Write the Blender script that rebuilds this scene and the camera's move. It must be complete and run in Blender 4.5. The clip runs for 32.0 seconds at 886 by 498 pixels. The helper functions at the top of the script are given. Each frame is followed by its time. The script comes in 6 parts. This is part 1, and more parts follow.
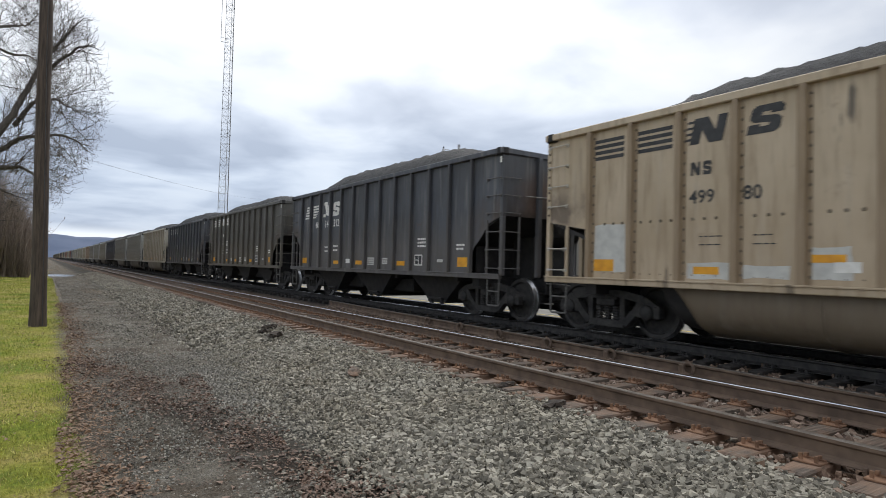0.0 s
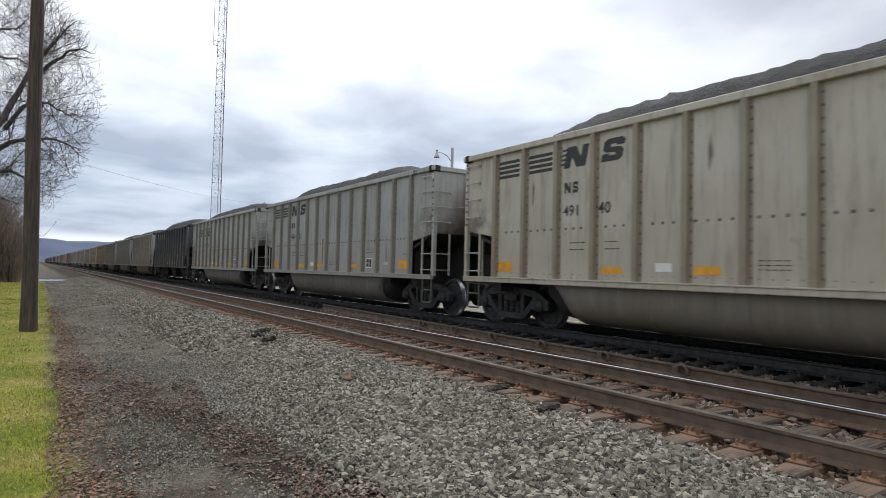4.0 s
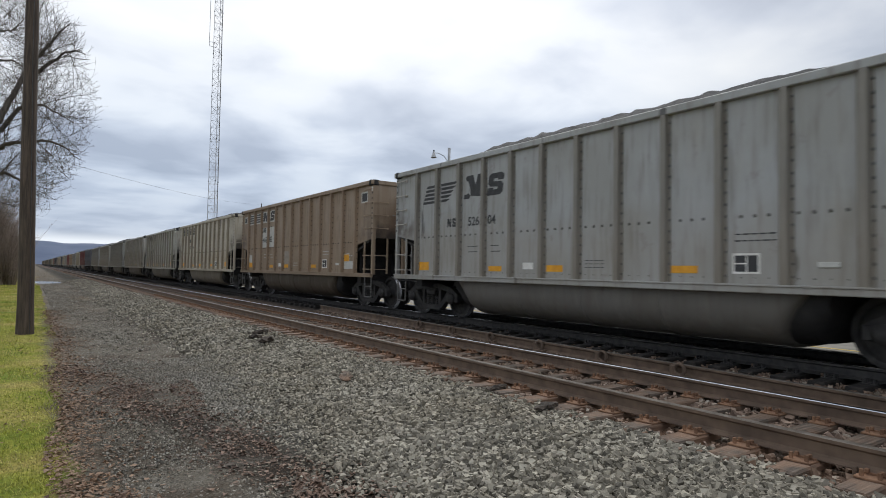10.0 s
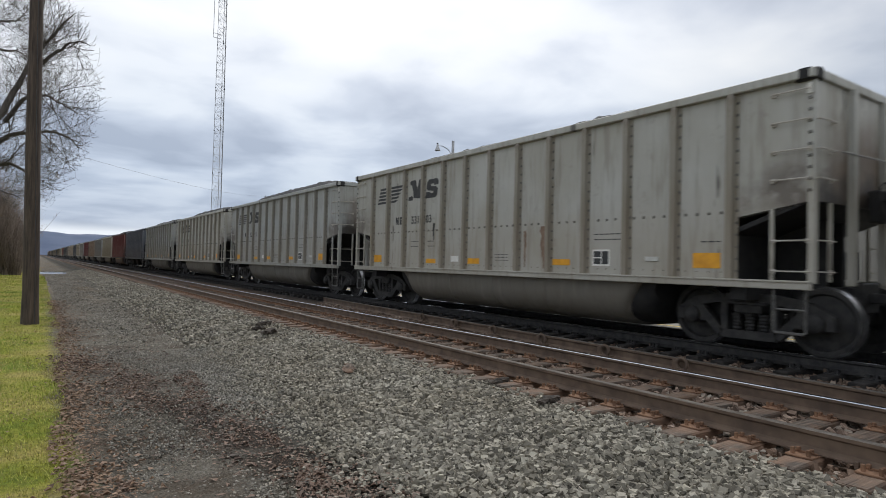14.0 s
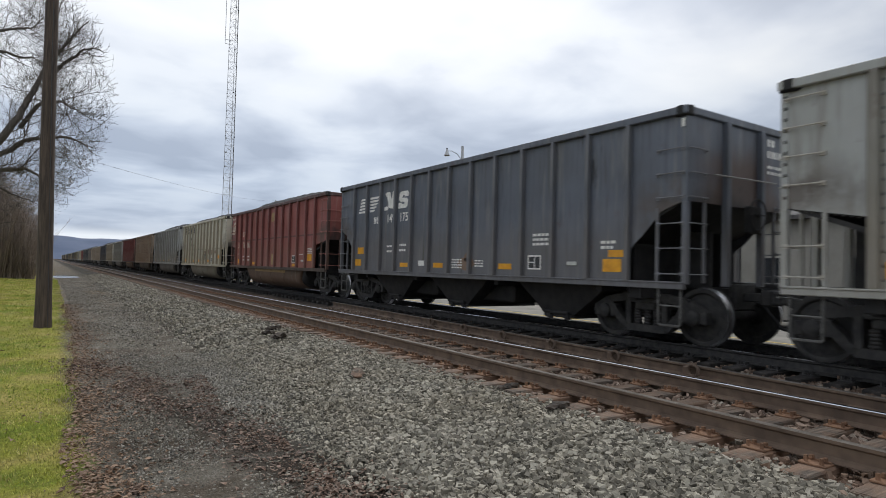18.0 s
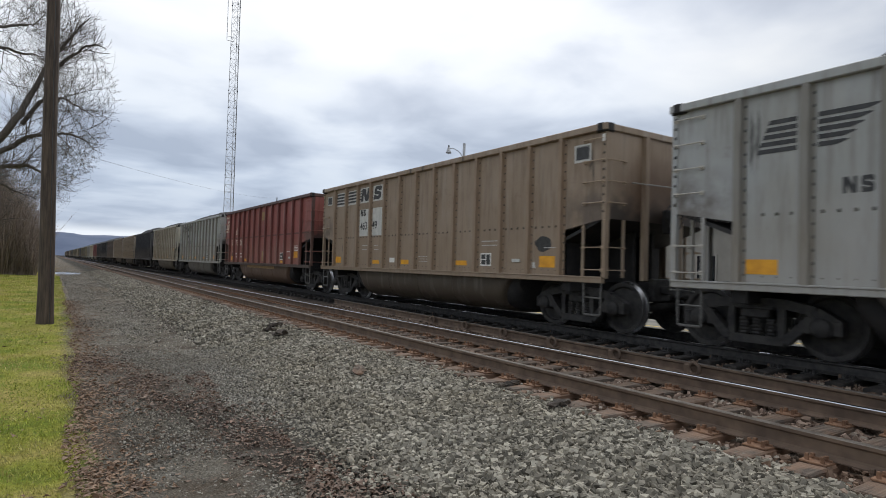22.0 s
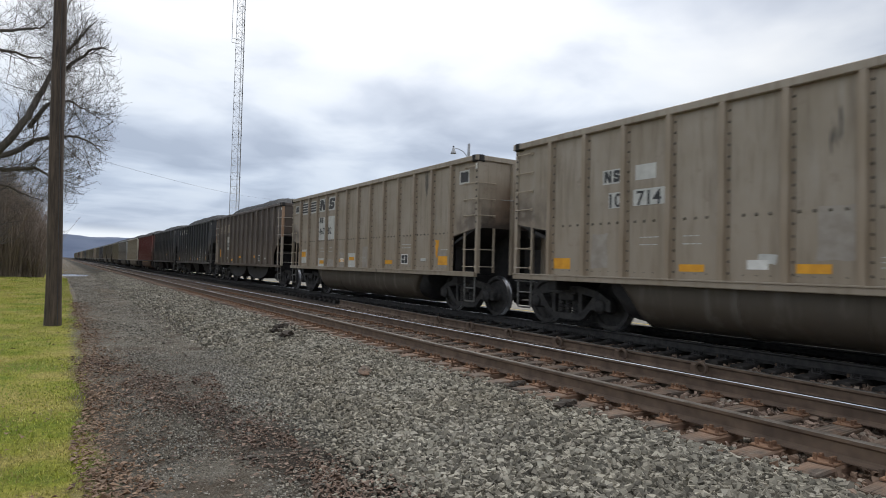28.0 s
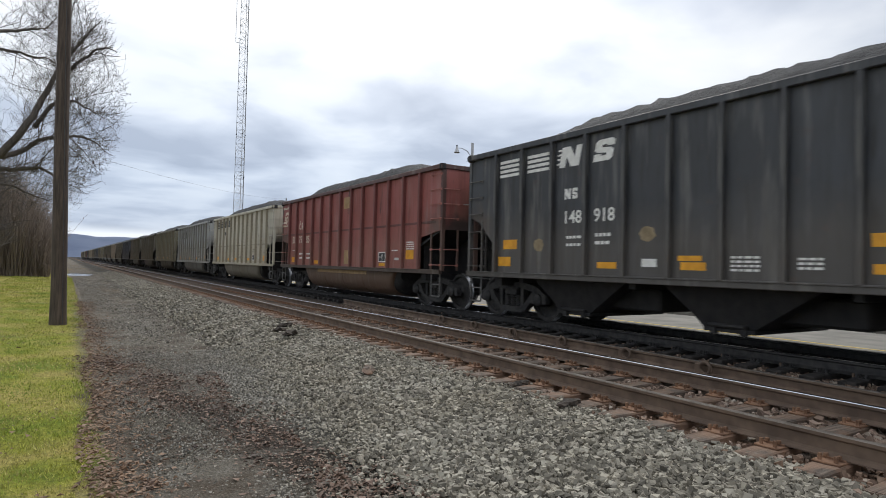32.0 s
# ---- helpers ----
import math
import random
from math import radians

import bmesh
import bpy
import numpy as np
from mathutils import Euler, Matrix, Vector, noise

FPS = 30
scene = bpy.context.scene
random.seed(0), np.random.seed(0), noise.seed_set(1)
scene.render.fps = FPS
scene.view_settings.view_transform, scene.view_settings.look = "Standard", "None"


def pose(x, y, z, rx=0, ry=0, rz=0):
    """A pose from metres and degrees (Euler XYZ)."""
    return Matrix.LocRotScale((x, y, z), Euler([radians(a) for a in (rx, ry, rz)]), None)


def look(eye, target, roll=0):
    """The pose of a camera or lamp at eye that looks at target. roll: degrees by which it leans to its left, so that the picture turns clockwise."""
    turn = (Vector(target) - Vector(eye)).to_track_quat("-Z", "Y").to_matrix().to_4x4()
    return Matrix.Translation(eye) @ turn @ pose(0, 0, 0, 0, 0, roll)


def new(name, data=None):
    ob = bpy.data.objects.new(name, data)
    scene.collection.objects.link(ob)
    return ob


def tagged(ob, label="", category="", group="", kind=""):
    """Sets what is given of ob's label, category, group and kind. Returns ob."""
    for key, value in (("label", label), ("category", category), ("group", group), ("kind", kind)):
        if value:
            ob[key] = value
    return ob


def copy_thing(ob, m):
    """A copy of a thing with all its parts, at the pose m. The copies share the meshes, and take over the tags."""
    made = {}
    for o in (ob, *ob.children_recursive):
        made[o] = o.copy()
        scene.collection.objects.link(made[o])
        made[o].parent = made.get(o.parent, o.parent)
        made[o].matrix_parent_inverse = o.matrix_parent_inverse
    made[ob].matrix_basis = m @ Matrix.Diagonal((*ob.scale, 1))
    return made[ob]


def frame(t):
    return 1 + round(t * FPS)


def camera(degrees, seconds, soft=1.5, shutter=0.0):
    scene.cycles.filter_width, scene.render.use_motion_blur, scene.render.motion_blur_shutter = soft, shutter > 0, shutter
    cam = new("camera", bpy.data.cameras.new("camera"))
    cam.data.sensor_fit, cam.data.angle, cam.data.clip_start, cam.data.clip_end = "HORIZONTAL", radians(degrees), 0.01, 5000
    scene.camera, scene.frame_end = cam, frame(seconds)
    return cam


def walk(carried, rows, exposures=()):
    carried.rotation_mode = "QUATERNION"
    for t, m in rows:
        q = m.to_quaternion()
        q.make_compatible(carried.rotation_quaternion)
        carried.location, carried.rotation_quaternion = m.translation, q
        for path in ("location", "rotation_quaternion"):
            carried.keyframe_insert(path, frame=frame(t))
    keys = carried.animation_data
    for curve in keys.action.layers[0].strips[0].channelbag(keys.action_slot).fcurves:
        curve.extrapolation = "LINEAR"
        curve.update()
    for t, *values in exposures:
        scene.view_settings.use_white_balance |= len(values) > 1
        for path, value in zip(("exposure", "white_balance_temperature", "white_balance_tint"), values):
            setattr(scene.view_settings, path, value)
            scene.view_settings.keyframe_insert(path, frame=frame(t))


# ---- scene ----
cam = camera(73.3, 32.0, soft=0.9, shutter=0.12)
PATH = [
    (0, 0, 0, 1.75, 91.77, -1.53, -33.76),
    (0.5, 0, 0, 1.75, 91.90, -1.51, -33.86),
    (1, 0, 0, 1.75, 91.93, -1.48, -33.87),
    (1.5, 0, 0, 1.75, 91.46, -1.52, -33.90),
    (2, 0, 0, 1.75, 91.52, -1.80, -33.99),
    (2.5, 0, 0, 1.75, 91.85, -1.61, -34.02),
    (3, 0, 0, 1.75, 92.04, -1.56, -33.87),
    (3.5, 0, 0, 1.75, 92.04, -1.53, -34.17),
    (5.5, 0, 0, 1.75, 92.46, -0.99, -34.56),
    (6, 0, 0, 1.75, 92.59, -1.07, -34.46),
    (6.5, 0, 0, 1.75, 92.62, -1.16, -34.39),
    (7, 0, 0, 1.75, 92.39, -1.09, -34.34),
    (7.5, 0, 0, 1.75, 92.23, -1.39, -34.43),
    (8, 0, 0, 1.75, 92.27, -1.16, -34.45),
    (8.5, 0, 0, 1.75, 92.26, -1.22, -34.52),
    (9, 0, 0, 1.75, 92.24, -1.16, -34.60),
    (9.5, 0, 0, 1.75, 92.25, -1.09, -34.53),
    (10, 0, 0, 1.75, 92.11, -1.01, -34.60),
    (10.5, 0, 0, 1.75, 92.05, -1.07, -34.62),
    (11, 0, 0, 1.75, 91.66, -1.04, -34.63),
    (11.5, 0, 0, 1.75, 91.76, -1.21, -34.64),
    (12, 0, 0, 1.75, 91.66, -1.01, -34.63),
    (12.5, 0, 0, 1.75, 91.33, -1.21, -34.61),
    (13, 0, 0, 1.75, 91.41, -1.24, -34.48),
    (13.5, 0, 0, 1.75, 91.45, -1.40, -34.38),
    (14, 0, 0, 1.75, 91.44, -1.38, -34.30),
    (14.5, 0, 0, 1.75, 91.43, -1.51, -34.27),
    (16.5, 0, 0, 1.75, 91.80, -1.65, -33.86),
    (17, 0, 0, 1.75, 91.63, -1.58, -33.50),
    (17.5, 0, 0, 1.75, 91.73, -1.44, -33.55),
    (18, 0, 0, 1.75, 91.89, -1.52, -33.41),
    (18.5, 0, 0, 1.75, 91.81, -1.33, -33.29),
    (19, 0, 0, 1.75, 91.68, -1.01, -33.56),
    (19.5, 0, 0, 1.75, 91.58, -1.10, -33.79),
    (20, 0, 0, 1.75, 91.54, -1.09, -33.86),
    (20.5, 0, 0, 1.75, 91.57, -1.38, -33.63),
    (21, 0, 0, 1.75, 91.52, -1.59, -33.66),
    (21.5, 0, 0, 1.75, 91.59, -1.60, -33.46),
    (22, 0, 0, 1.75, 91.64, -1.66, -33.28),
    (22.5, 0, 0, 1.75, 91.61, -1.55, -33.31),
    (23, 0, 0, 1.75, 91.51, -1.37, -33.28),
    (23.5, 0, 0, 1.75, 91.50, -1.55, -33.03),
    (24, 0, 0, 1.75, 91.57, -1.41, -33.00),
    (24.5, 0, 0, 1.75, 91.56, -1.31, -33.01),
    (25, 0, 0, 1.75, 91.50, -1.48, -33.02),
    (25.5, 0, 0, 1.75, 91.44, -1.37, -33.12),
    (27.5, 0, 0, 1.75, 91.59, -1.39, -32.94),
    (28, 0, 0, 1.75, 91.67, -1.42, -32.77),
    (28.5, 0, 0, 1.75, 91.74, -1.20, -32.72),
    (29, 0, 0, 1.75, 91.62, -1.40, -32.63),
    (29.5, 0, 0, 1.75, 91.75, -1.33, -32.48),
    (30, 0, 0, 1.75, 91.60, -1.20, -32.39),
    (30.5, 0, 0, 1.75, 91.64, -1.31, -32.24),
    (31, 0, 0, 1.75, 91.67, -1.17, -32.24),
    (31.5, 0, 0, 1.75, 91.67, -1.27, -32.28),
    (32, 0, 0, 1.75, 91.60, -1.41, -32.43),
]
# the camera opens up a little while dark cars fill the view
EXPOSURES = [(0, 0.71), (3.5, 0.73), (6, 0.56), (7, 0.63), (8, 0.62), (10, 0.57), (13, 0.55), (17, 0.55), (18, 0.55), (19, 0.73), (20, 0.71), (21, 0.57), (22, 0.57), (24, 0.65), (25, 0.56), (28, 0.61), (29, 0.59), (30, 0.63), (32, 0.70)]
walk(cam, [(t, pose(*p)) for t, *p in PATH], EXPOSURES)

# ---- light ----
SUN_DIR = Vector((0.45, 0.62, 0.75)).normalized()
world = bpy.data.worlds.new("overcast_sky")
scene.world = world
world.use_nodes = True


def nodes_of(tree):
    """A short way to add nodes: N(type, inputs..., attributes...)."""
    def add(kind, attrs=None, **ins):
        n = tree.nodes.new(kind)
        for k, v in (attrs or {}).items():
            if k == "operation":
                n.operation = v
            elif k == "blend_type":
                n.blend_type = v
            elif k == "data_type":
                n.data_type = v
            elif k == "noise_dimensions":
                n.noise_dimensions = v
            elif k == "feature":
                n.feature = v
            elif k == "sky_type":
                n.sky_type = v
        for k, v in ins.items():
            key = int(k[1:]) if k[0] == "i" and k[1:].isdigit() else k.replace("_", " ")
            if isinstance(v, bpy.types.NodeSocket):
                tree.links.new(v, n.inputs[key])
            else:
                n.inputs[key].default_value = v
        return n
    return add


def ramp(tree, fac, stops):
    n = tree.nodes.new("ShaderNodeValToRGB")
    e = n.color_ramp.elements
    while len(e) < len(stops):
        e.new(0.5)
    for k, (p, c) in enumerate(stops):
        e[k].position = p
        e[k].color = (*c, 1) if len(c) == 3 else c
    tree.links.new(fac, n.inputs[0])
    return n.outputs[0]


def grey(v):
    return (v, v, v)


wt = world.node_tree
wt.nodes.clear()
wn = nodes_of(wt)
sky = wn("ShaderNodeTexSky", {"sky_type": "NISHITA"})
sky.sun_disc = False
sky.sun_elevation = math.asin(SUN_DIR.z)
sky.sun_rotation = math.atan2(SUN_DIR.x, SUN_DIR.y)
coord = wn("ShaderNodeTexCoord").outputs["Generated"]
sep = wn("ShaderNodeSeparateXYZ", i0=coord)
up = wn("ShaderNodeMath", {"operation": "MAXIMUM"}, i0=sep.outputs[2], i1=0.0).outputs[0]
flat = wn("ShaderNodeMath", {"operation": "ADD"}, i0=up, i1=0.12).outputs[0]
cx = wn("ShaderNodeMath", {"operation": "DIVIDE"}, i0=sep.outputs[0], i1=flat).outputs[0]
cy = wn("ShaderNodeMath", {"operation": "DIVIDE"}, i0=sep.outputs[1], i1=flat).outputs[0]
plane = wn("ShaderNodeCombineXYZ", i0=cx, i1=cy, i2=0.37).outputs[0]
big = wn("ShaderNodeTexNoise", Vector=plane, Scale=0.62, Detail=6.0, Roughness=0.46, Distortion=0.3).outputs[0]
fine = wn("ShaderNodeTexNoise", Vector=plane, Scale=1.8, Detail=7.0, Roughness=0.46, Distortion=0.3).outputs[0]
mixn = wn("ShaderNodeMath", {"operation": "MULTIPLY_ADD"}, i0=fine, i1=0.48, i2=big).outputs[0]
cloud = ramp(wt, mixn, [(0.58, (0.36, 0.395, 0.465)), (0.69, (0.50, 0.535, 0.60)), (0.77, (0.635, 0.66, 0.70)), (0.90, (0.735, 0.745, 0.755))])
# the lowest sky: a bright rim on the horizon under a blue-grey bank of cloud
low = ramp(wt, up, [(0.0, (0.56, 0.60, 0.66)), (0.034, (0.58, 0.62, 0.68)), (0.050, (0.37, 0.42, 0.50)), (0.13, (0.46, 0.51, 0.58)), (0.22, (0.74, 0.77, 0.80)), (0.34, (1, 1, 1))])
shade = ramp(wt, up, [(0.05, (0.56, 0.62, 0.725)), (0.13, (0.655, 0.71, 0.79)), (0.22, (0.855, 0.885, 0.918)), (0.34, (1, 1, 1))])
tinted = wn("ShaderNodeMixRGB", {"blend_type": "MULTIPLY"}, Fac=1.0, Color1=cloud, Color2=shade).outputs[0]
lowmix = ramp(wt, up, [(0.0, grey(1.0)), (0.036, grey(1.0)), (0.050, grey(0.15)), (0.2, grey(0.0))])
banked = wn("ShaderNodeMixRGB", {"blend_type": "MIX"}, Fac=lowmix, Color1=tinted, Color2=low).outputs[0]
east = ramp(wt, sep.outputs[0], [(0.70, grey(1.0)), (0.90, grey(0.78))])  # a greyer bank of cloud to the east
banked = wn("ShaderNodeMixRGB", {"blend_type": "MULTIPLY"}, Fac=1.0, Color1=banked, Color2=east).outputs[0]
clear = wn("ShaderNodeMixRGB", {"blend_type": "MULTIPLY"}, Fac=1.0, Color1=sky.outputs[0], Color2=(0.1, 0.1, 0.1, 1)).outputs[0]
whole = wn("ShaderNodeMixRGB", {"blend_type": "MIX"}, Fac=0.94, Color1=clear, Color2=banked).outputs[0]
bg = wn("ShaderNodeBackground", Color=whole, Strength=1.0)
wt.links.new(bg.outputs[0], wn("ShaderNodeOutputWorld").inputs[0])

sun = bpy.data.lights.new("sun", "SUN")
sun.energy, sun.angle, sun.color = 0.95, radians(25), (1.0, 0.97, 0.92)
new("sun", sun).matrix_world = look(SUN_DIR * 50, (0, 0, 0))

# ---- materials ----
MATS = {}


def material(name, build):
    m = bpy.data.materials.new(name)
    m.use_nodes = True
    t = m.node_tree
    t.nodes.clear()
    n = nodes_of(t)
    bsdf = n("ShaderNodeBsdfPrincipled")
    out = n("ShaderNodeOutputMaterial")
    t.links.new(bsdf.outputs[0], out.inputs[0])
    build(t, n, bsdf)
    MATS[name] = m
    return m


def put(t, sock, value):
    if isinstance(value, bpy.types.NodeSocket):
        t.links.new(value, sock)
    else:
        sock.default_value = value


def mix(n, fac, a, b, mode="MIX"):
    return n("ShaderNodeMixRGB", {"blend_type": mode}, Fac=fac, Color1=a, Color2=b).outputs[0]


def noise_at(n, vec, scale, detail=5.0, rough=0.55, dist=0.0):
    return n("ShaderNodeTexNoise", Vector=vec, Scale=scale, Detail=detail, Roughness=rough, Distortion=dist).outputs[0]


def bump(t, n, bsdf, height, strength, distance=0.02):
    b = n("ShaderNodeBump", Height=height, Strength=strength, Distance=distance)
    t.links.new(b.outputs[0], bsdf.inputs["Normal"])


def plain(name, dark, light, rough=0.7, scale=8.0, metal=0.0, bumpy=0.2, grain=60.0, dist=0.004, island=0.0):
    """Two tones by a coarse noise, a fine grain in relief; island: how far loose pieces differ in tone."""
    def build(t, n, b):
        vec = n("ShaderNodeTexCoord").outputs["Object"]
        f = ramp(t, noise_at(n, vec, scale, 6), [(0.35, grey(0)), (0.65, grey(1))])
        col = mix(n, f, (*dark, 1), (*light, 1))
        if island:
            r = n("ShaderNodeNewGeometry").outputs["Random Per Island"]
            v = n("ShaderNodeMapRange", Value=r, i3=1 - island, i4=1 + island).outputs[0]
            comb = n("ShaderNodeCombineXYZ", i0=v, i1=v, i2=v).outputs[0]
            col = mix(n, 1.0, col, comb, "MULTIPLY")
        put(t, b.inputs["Base Color"], col)
        b.inputs["Metallic"].default_value = metal
        fine_n = noise_at(n, vec, grain, 4, 0.6)
        put(t, b.inputs["Roughness"], n("ShaderNodeMapRange", Value=fine_n, i3=max(0.05, rough - 0.12), i4=min(1, rough + 0.12)).outputs[0])
        if bumpy:
            bump(t, n, b, fine_n, bumpy, dist)
    return material(name, build)


def car_paint(name, end=False):
    """Weathered paint: tone from the object's colour, its own grime from the object's alpha; ends carry a brown smudge."""
    def build(t, n, b):
        info = n("ShaderNodeObjectInfo")
        seed = n("ShaderNodeMath", {"operation": "MULTIPLY"}, i0=info.outputs["Alpha"], i1=90.0).outputs[0]
        vec0 = n("ShaderNodeTexCoord").outputs["Object"]
        vec = n("ShaderNodeVectorMath", {"operation": "ADD"}, i0=vec0, i1=n("ShaderNodeCombineXYZ", i0=seed, i1=seed, i2=0.0).outputs[0]).outputs[0]
        run_v = n("ShaderNodeMapping", Vector=vec, Scale=(1, 1, 0.10)).outputs[0]
        base = info.outputs["Color"]
        tone = noise_at(n, vec, 0.8, 5)
        col = mix(n, ramp(t, tone, [(0.35, grey(0.0)), (0.62, grey(0.55))]), base, mix(n, 1.0, base, (0.70, 0.66, 0.58, 1), "MULTIPLY"))
        streak = ramp(t, noise_at(n, run_v, 9.0, 6, 0.6), [(0.50, grey(0)), (0.66, grey(0.50))])
        col = mix(n, streak, col, mix(n, 1.0, col, (0.52, 0.47, 0.41, 1), "MULTIPLY"))
        pale = ramp(t, noise_at(n, run_v, 5.0, 4, 0.6), [(0.54, grey(0)), (0.70, grey(0.20))])
        col = mix(n, pale, col, (0.42, 0.40, 0.36, 1))
        soot = ramp(t, noise_at(n, n("ShaderNodeMapping", Vector=vec, Scale=(1, 1.3, 0.22)).outputs[0], 2.0, 5, 0.55), [(0.665, grey(0)), (0.70, grey(0.75))])
        col = mix(n, soot, col, (0.02, 0.02, 0.02, 1))
        rust = ramp(t, noise_at(n, vec, 2.6, 8, 0.7), [(0.60, grey(0)), (0.68, grey(0.6))])
        col = mix(n, rust, col, mix(n, 0.5, base, (0.10, 0.045, 0.025, 1)))
        if end:
            s = n("ShaderNodeSeparateXYZ", i0=vec0)
            dx = n("ShaderNodeMath", {"operation": "ABSOLUTE"}, i0=s.outputs[0]).outputs[0]
            near_mid = n("ShaderNodeMapRange", Value=dx, i1=0.35, i2=1.6, i3=1.0, i4=0.0).outputs[0]
            lowness = n("ShaderNodeMapRange", Value=s.outputs[2], i1=2.2, i2=3.5, i3=1.0, i4=0.0).outputs[0]
            f = n("ShaderNodeMath", {"operation": "MULTIPLY"}, i0=near_mid, i1=lowness).outputs[0]
            f = n("ShaderNodeMath", {"operation": "MULTIPLY_ADD"}, i0=noise_at(n, vec, 2.2, 5), i1=0.5, i2=f).outputs[0]
            col = mix(n, ramp(t, f, [(0.35, grey(0)), (0.75, grey(0.85))]), col, mix(n, 0.5, mix(n, 1.0, base, (0.42, 0.36, 0.30, 1), "MULTIPLY"), (0.17, 0.10, 0.068, 1)))
            low_soot = n("ShaderNodeMath", {"operation": "MULTIPLY_ADD"}, i0=noise_at(n, vec, 3.0, 5), i1=-0.9, i2=s.outputs[2]).outputs[0]
            col = mix(n, n("ShaderNodeMapRange", Value=low_soot, i1=1.65, i2=2.05, i3=0.85, i4=0.0).outputs[0], col, (0.028, 0.024, 0.022, 1))
        else:
            s = n("ShaderNodeSeparateXYZ", i0=vec0)
            ay = n("ShaderNodeMath", {"operation": "ABSOLUTE"}, i0=s.outputs[1]).outputs[0]
            dusty = n("ShaderNodeMapRange", Value=n("ShaderNodeMath", {"operation": "MULTIPLY_ADD"}, i0=noise_at(n, vec, 1.1, 5), i1=1.3, i2=s.outputs[2]).outputs[0], i1=2.2, i2=3.0, i3=0.30, i4=0.0).outputs[0]
            col = mix(n, dusty, col, mix(n, 0.55, mix(n, 1.0, base, (1.0, 0.86, 0.68, 1), "MULTIPLY"), (0.27, 0.215, 0.155, 1)))
            corner = n("ShaderNodeMapRange", Value=ay, i1=5.0, i2=6.4).outputs[0]
            dz = n("ShaderNodeMath", {"operation": "ABSOLUTE"}, i0=n("ShaderNodeMath", {"operation": "SUBTRACT"}, i0=s.outputs[2], i1=2.15).outputs[0]).outputs[0]
            by_hole = n("ShaderNodeMapRange", Value=dz, i1=0.0, i2=0.65, i3=1.0, i4=0.0).outputs[0]
            f = n("ShaderNodeMath", {"operation": "MULTIPLY"}, i0=corner, i1=by_hole).outputs[0]
            f = n("ShaderNodeMath", {"operation": "MULTIPLY"}, i0=f, i1=n("ShaderNodeMapRange", Value=noise_at(n, vec, 2.4, 6), i1=0.3, i2=0.6).outputs[0]).outputs[0]
            col = mix(n, ramp(t, f, [(0.06, grey(0)), (0.5, grey(0.75))]), col, (0.085, 0.062, 0.048, 1))
        put(t, b.inputs["Base Color"], col)
        fine_n = noise_at(n, vec, 45, 5, 0.65)
        put(t, b.inputs["Roughness"], n("ShaderNodeMapRange", Value=tone, i3=0.42, i4=0.68).outputs[0])
        dent = noise_at(n, vec, 1.6, 2)
        h = n("ShaderNodeMath", {"operation": "MULTIPLY_ADD"}, i0=fine_n, i1=0.08, i2=dent).outputs[0]
        bump(t, n, b, h, 0.35, 0.03)
    return material(name, build)


car_paint("car_paint")
car_paint("end_paint", True)
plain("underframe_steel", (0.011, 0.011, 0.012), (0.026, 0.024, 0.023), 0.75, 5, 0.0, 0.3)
plain("truck_iron", (0.018, 0.018, 0.019), (0.050, 0.047, 0.044), 0.7, 9, 0.2, 0.4, 50)
plain("tread_steel", (0.42, 0.42, 0.43), (0.66, 0.66, 0.67), 0.38, 20, 1.0, 0.1)
plain("grab_steel", (0.16, 0.16, 0.15), (0.34, 0.33, 0.31), 0.45, 12, 0.5, 0.1)
plain("step_steel", (0.07, 0.068, 0.063), (0.17, 0.165, 0.155), 0.5, 12, 0.3, 0.1)
plain("rotten_wood", (0.020, 0.016, 0.013), (0.085, 0.066, 0.050), 0.9, 14, 0.0, 0.9, 40, 0.01)
plain("rubber", (0.010, 0.010, 0.010), (0.020, 0.020, 0.020), 0.8, 30, 0.0, 0.2)
plain("white_stencil", (0.66, 0.65, 0.60), (0.82, 0.81, 0.77), 0.6, 9, 0.0, 0.1)
plain("buff_letter", (0.56, 0.49, 0.38), (0.72, 0.65, 0.52), 0.6, 9, 0.0, 0.1)
plain("dark_stencil", (0.022, 0.023, 0.025), (0.045, 0.046, 0.048), 0.6, 9, 0.0, 0.1)
plain("yellow_reflector", (0.62, 0.27, 0.010), (0.80, 0.38, 0.015), 0.4, 5, 0.0, 0.05)
plain("patch_paint", (0.46, 0.46, 0.43), (0.58, 0.58, 0.54), 0.6, 6, 0.0, 0.1)
plain("buff_patch", (0.28, 0.18, 0.08), (0.40, 0.27, 0.13), 0.6, 6, 0.0, 0.1)
plain("faded_buff", (0.20, 0.165, 0.125), (0.34, 0.29, 0.225), 0.7, 5, 0.0, 0.1)
plain("ash_blot", (0.125, 0.110, 0.095), (0.19, 0.17, 0.145), 0.8, 6, 0.0, 0.2)
plain("stain_black", (0.012, 0.012, 0.012), (0.05, 0.05, 0.048), 0.6, 7, 0.0, 0.1)
plain("rust_blot", (0.17, 0.105, 0.072), (0.27, 0.19, 0.135), 0.8, 5, 0.0, 0.2)
plain("faint_stain", (0.20, 0.205, 0.195), (0.27, 0.275, 0.265), 0.7, 6, 0.0, 0.1)
plain("faint_patch", (0.27, 0.235, 0.195), (0.36, 0.325, 0.28), 0.7, 5, 0.0, 0.1)
plain("tan_blot", (0.20, 0.15, 0.085), (0.32, 0.25, 0.15), 0.75, 6, 0.0, 0.2)
